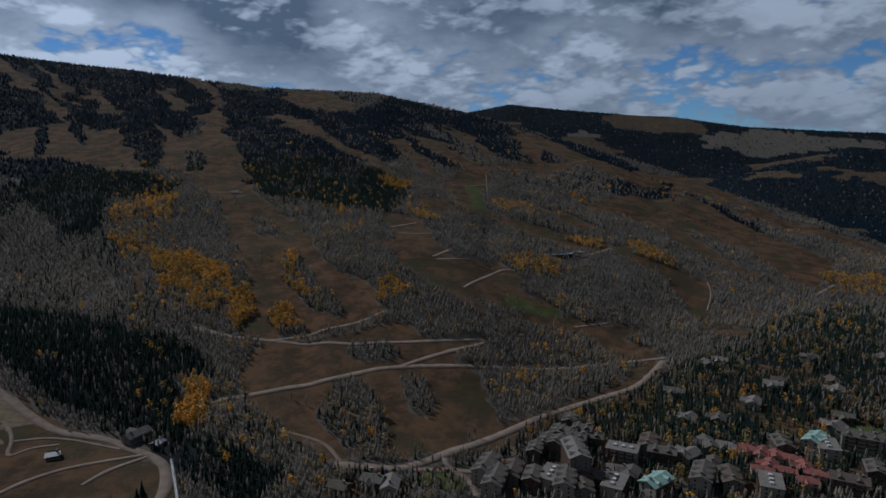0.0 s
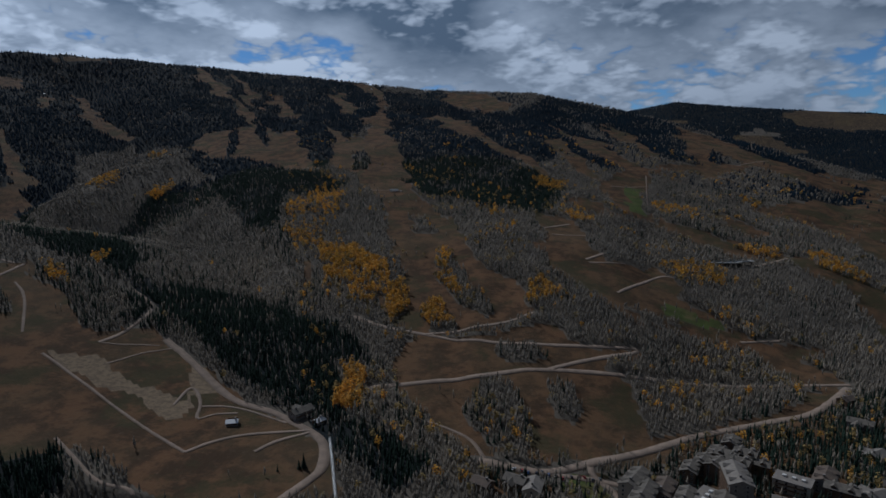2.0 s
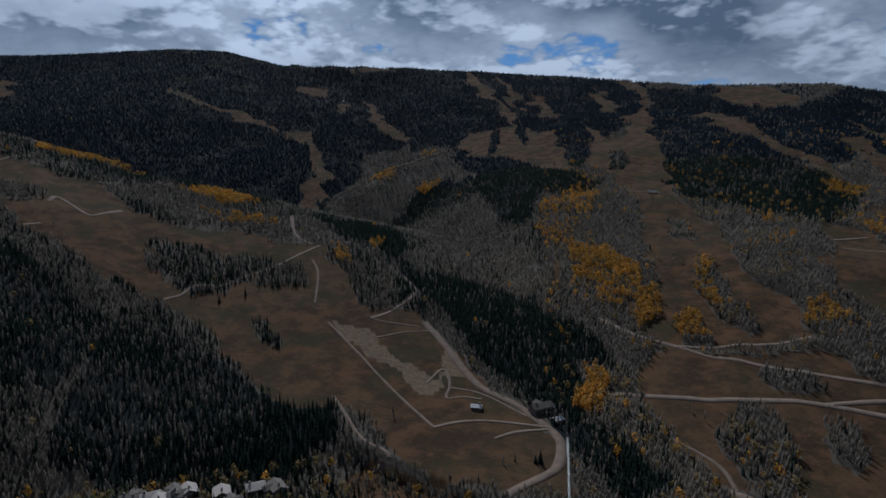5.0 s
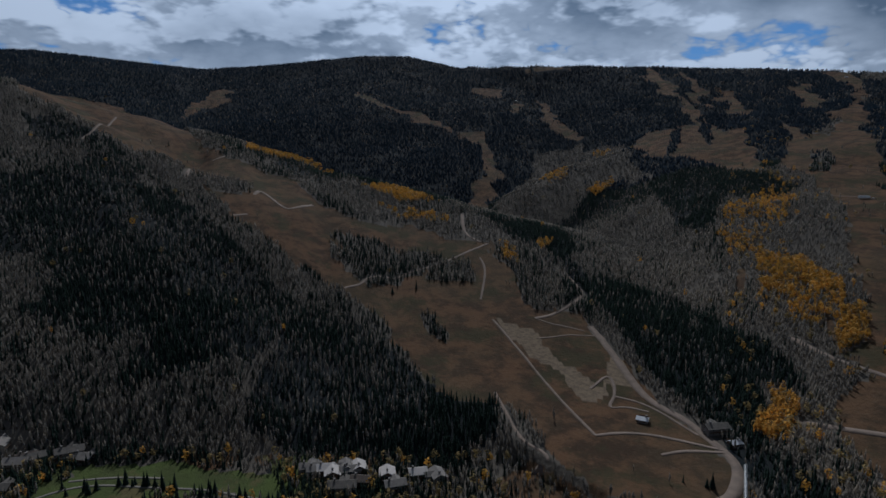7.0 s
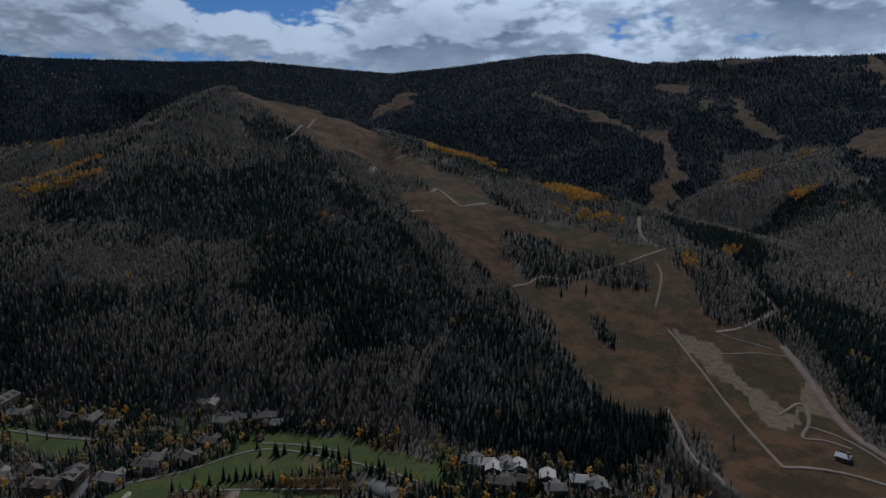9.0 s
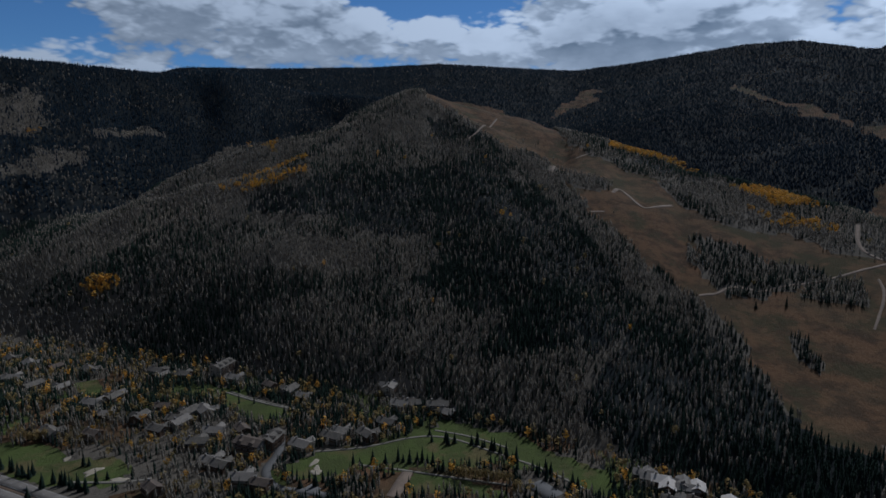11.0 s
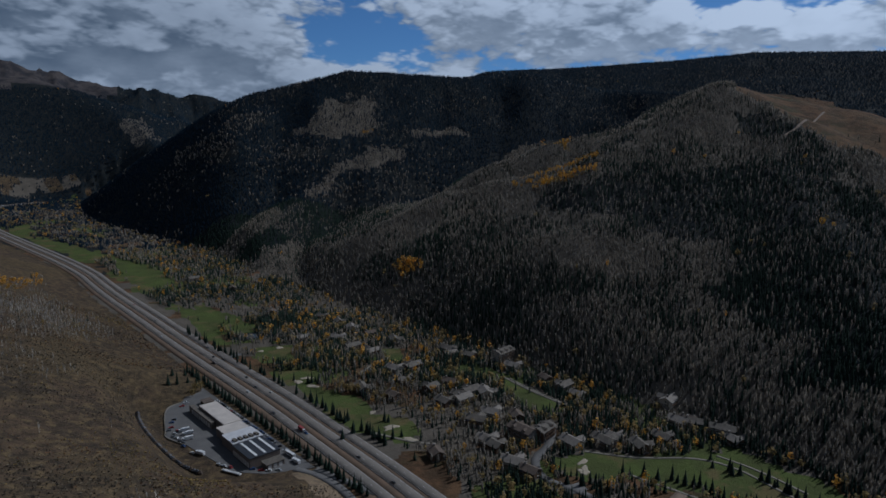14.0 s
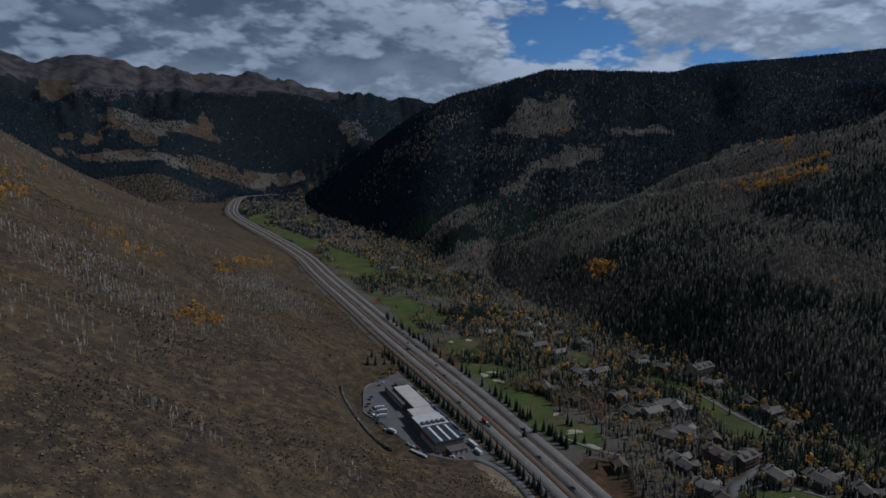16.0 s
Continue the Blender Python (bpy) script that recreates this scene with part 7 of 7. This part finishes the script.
# ---- trees that stand alone ----
def tree_thing(name, label, category, group, crown_shape, crown_mat, tall, wide, trunk_top):
    ob = thing(name, label, category, group)
    bm = bmesh.new()
    bmesh.ops.create_cone(bm, cap_ends=True, segments=8, radius1=0.028 * tall, radius2=0.010 * tall, depth=trunk_top * tall + 0.8, matrix=Matrix.Translation((0, 0, (trunk_top * tall - 0.8) / 2)))
    part("trunk", bm, BARK, ob)
    v, f = crown_shape
    me = mesh_from("crown", v * np.array([wide, wide, tall]), f)
    me.attributes.new("tint", "FLOAT", "POINT").data.foreach_set("value", np.random.default_rng(len(v)).uniform(0.3, 0.7, len(v)).astype(np.float32))
    me.attributes.new("slope", "FLOAT_VECTOR", "POINT").data.foreach_set("vector", np.tile(np.array([0, 0, 0.3], np.float32), len(v)))
    me.materials.append(crown_mat)
    crown = new("crown", me)
    crown.parent = ob
    return ob


def stand_alone(spots, makers):
    made = {}
    for i, (x, y) in enumerate(spots):
        k = i % len(makers)
        m = pose(x, y, float(ground_z(x, y)) - 0.1, 0, 0, dice.uniform(0, 360))
        if k not in made:
            made[k] = makers[k]()
            made[k].matrix_basis = m
        else:
            copy_thing(made[k], m)


for i in range(62):
    a = 178 - 5.4 * i + dice.uniform(-1.5, 1.5)
    p = yard_at(a, 23.0 + dice.uniform(-1.4, 1.4))
    SPRUCES.append((p.x, p.y))
for i in range(70):
    a = 330 - 6.2 * i + dice.uniform(-2.5, 2.5)
    if dice.random() < 0.75:
        p = yard_at(a, -34 + dice.uniform(-4, 3))
        SPRUCES.append((p.x, p.y))
stand_alone(SPRUCES, [
    lambda: tree_thing("spruce_tree", "tall dark green spruce standing alone on the grass", "tree", "lone spruces", fir_shape(9, 11, 301), FIR, 13.0, 15.0, 0.5),
    lambda: tree_thing("spruce_tree", "dark green spruce with a ragged crown", "tree", "lone spruces", fir_shape(8, 11, 302), FIR, 10.5, 14.0, 0.5),
    lambda: tree_thing("spruce_tree", "slender dark green spruce", "tree", "lone spruces", fir_shape(10, 9, 303), FIR, 14.5, 13.0, 0.5),
    lambda: tree_thing("spruce_tree", "small dark green spruce", "tree", "lone spruces", fir_shape(7, 9, 304), FIR, 8.0, 11.0, 0.5),
])
stand_alone(COTTONWOODS, [
    lambda: tree_thing("cottonwood_tree", "broad ochre cottonwood in autumn leaf", "tree", "yellow cottonwoods", leafy_shape(320, 311, False, 0.12, 0.27, 0.030), OCHRE, 11.0, 14.0, 0.6),
    lambda: tree_thing("cottonwood_tree", "ochre yellow cottonwood with thinning leaves", "tree", "yellow cottonwoods", leafy_shape(260, 312, False, 0.14, 0.25, 0.032), OCHRE, 9.5, 14.0, 0.6),
])


# ---- golf course and ponds ----
def patch(name, x, y, rx, ry, turn, mat, label, category, lift, level=None):
    """A rounded uneven patch laid on the ground."""
    k = 28
    a = np.linspace(0, 2 * np.pi, k, endpoint=False)
    wob = 1 + 0.16 * np.sin(3 * a + x) + 0.08 * np.sin(5 * a + y)
    c, s = math.cos(radians(turn)), math.sin(radians(turn))
    rows = []
    for q, dz in ((1.0, -1.0), (0.98, 0.0), (0.6, -0.05)):
        px, py = np.cos(a) * rx * wob * q, np.sin(a) * ry * wob * q
        gx, gy = x + px * c - py * s, y + px * s + py * c
        rows.append(np.column_stack([gx, gy, (ground_z(gx, gy) if level is None else np.full(k, level)) + lift + dz]))
    v = np.vstack(rows + [[[x, y, (float(ground_z(x, y)) if level is None else level) + lift - 0.05]]])
    idx = np.arange(3 * k).reshape(3, k)
    quads = np.vstack([np.stack([idx[j], np.roll(idx[j], -1), np.roll(idx[j + 1], -1), idx[j + 1]], -1) for j in range(2)])
    tris = np.stack([idx[2], np.roll(idx[2], -1), np.full(k, 3 * k)], -1)
    me = mesh_from(name, v, [quads, tris], True)
    me.materials.append(mat)
    return tagged(new(name, me), label, category, kind="structure")


for i, (x, y) in enumerate(BUNKERS):
    patch("sand_bunker", x, y, 5.5 + 2 * math.sin(i), 3.2 + math.cos(i), STREET + 30 * i, SAND, "pale sand bunker in the golf turf", "bunker", 0.25)
patch("pond_water", -648, -508, 34, 14, STREET + 70, WATER, "dark still pond on the golf course", "pond", 0.25, 0.3)
patch("pond_rim", 195, 1075, 46, 17, 8, LINER, "pale lined rim of a snowmaking pond", "pond", 0.6, float(ground_z(195, 1075)) + 1.2)
patch("pond_water", 195, 1076, 41, 13, 8, WATER, "dark water of a snowmaking pond on the hill", "pond", 0.8, float(ground_z(195, 1075)) + 1.2)

# ---- ski hill buildings ----
hut = chalet("base_hut", "small dark timber lift hut on the open slope", "hut", "", 9, 7, 1, ROOF_WHITE, TIMBER, False)
hut.matrix_basis = pose(-301, 446, settle(-301, 446, 4), 0, 0, 25)
for x, y in ((-250, 486), (-232, 470)):
    copy_thing(hut, pose(x, y, settle(x, y, 4), 0, 0, 70))
for x, y in ((-998, 2679), (-1977, 1900)):
    copy_thing(hut, pose(x, y, settle(x, y, 4), 0, 0, 40))
station = thing("lift_station", "white lift station with a flat roof on the ski run", "lift station")
station.matrix_basis = pose(-414, 1232, settle(-414, 1232, 5), 0, 0, 15)
part("housing", box((-9, -2.5, 2.0), (9, 2.5, 6.0), bevel=0.6), SKYLIGHT, station)
for x in (-6, 6):
    part("column", box((x - 0.7, -0.7, -2), (x + 0.7, 0.7, 2.1)), STONE, station)
part("cabin", box((11, -2, -1.5), (15, 2, 3.2), bevel=0.1), TRIM, station)
conveyor = thing("covered_conveyor", "long white covered ski conveyor on the beginner slope", "conveyor")
span = smooth_line([(-211, 447), (-191, 408), (-168, 362)], 6.0)
for p0, p1 in zip(span, span[1:]):
    z0, z1 = float(ground_z(*p0)), float(ground_z(*p1))
    u = Vector((p1[0] - p0[0], p1[1] - p0[1], z1 - z0))
    bm = bmesh.new()
    n = 7
    rings = []
    for q, z in ((p0, z0), (p1, z1)):
        side = Vector((-u.y, u.x, 0)).normalized()
        rings.append([bm.verts.new(Vector((q[0], q[1], z)) + side * 1.3 * math.cos(math.pi * i / (n - 1)) + Vector((0, 0, 2.4 * math.sin(math.pi * i / (n - 1)) - 0.2))) for i in range(n)])
    for i in range(n - 1):
        bm.faces.new((rings[0][i], rings[0][i + 1], rings[1][i + 1], rings[1][i]))
    bmesh.ops.solidify(bm, geom=bm.faces[:], thickness=0.08)
    part("hoop_section", bm, SKYLIGHT, conveyor)
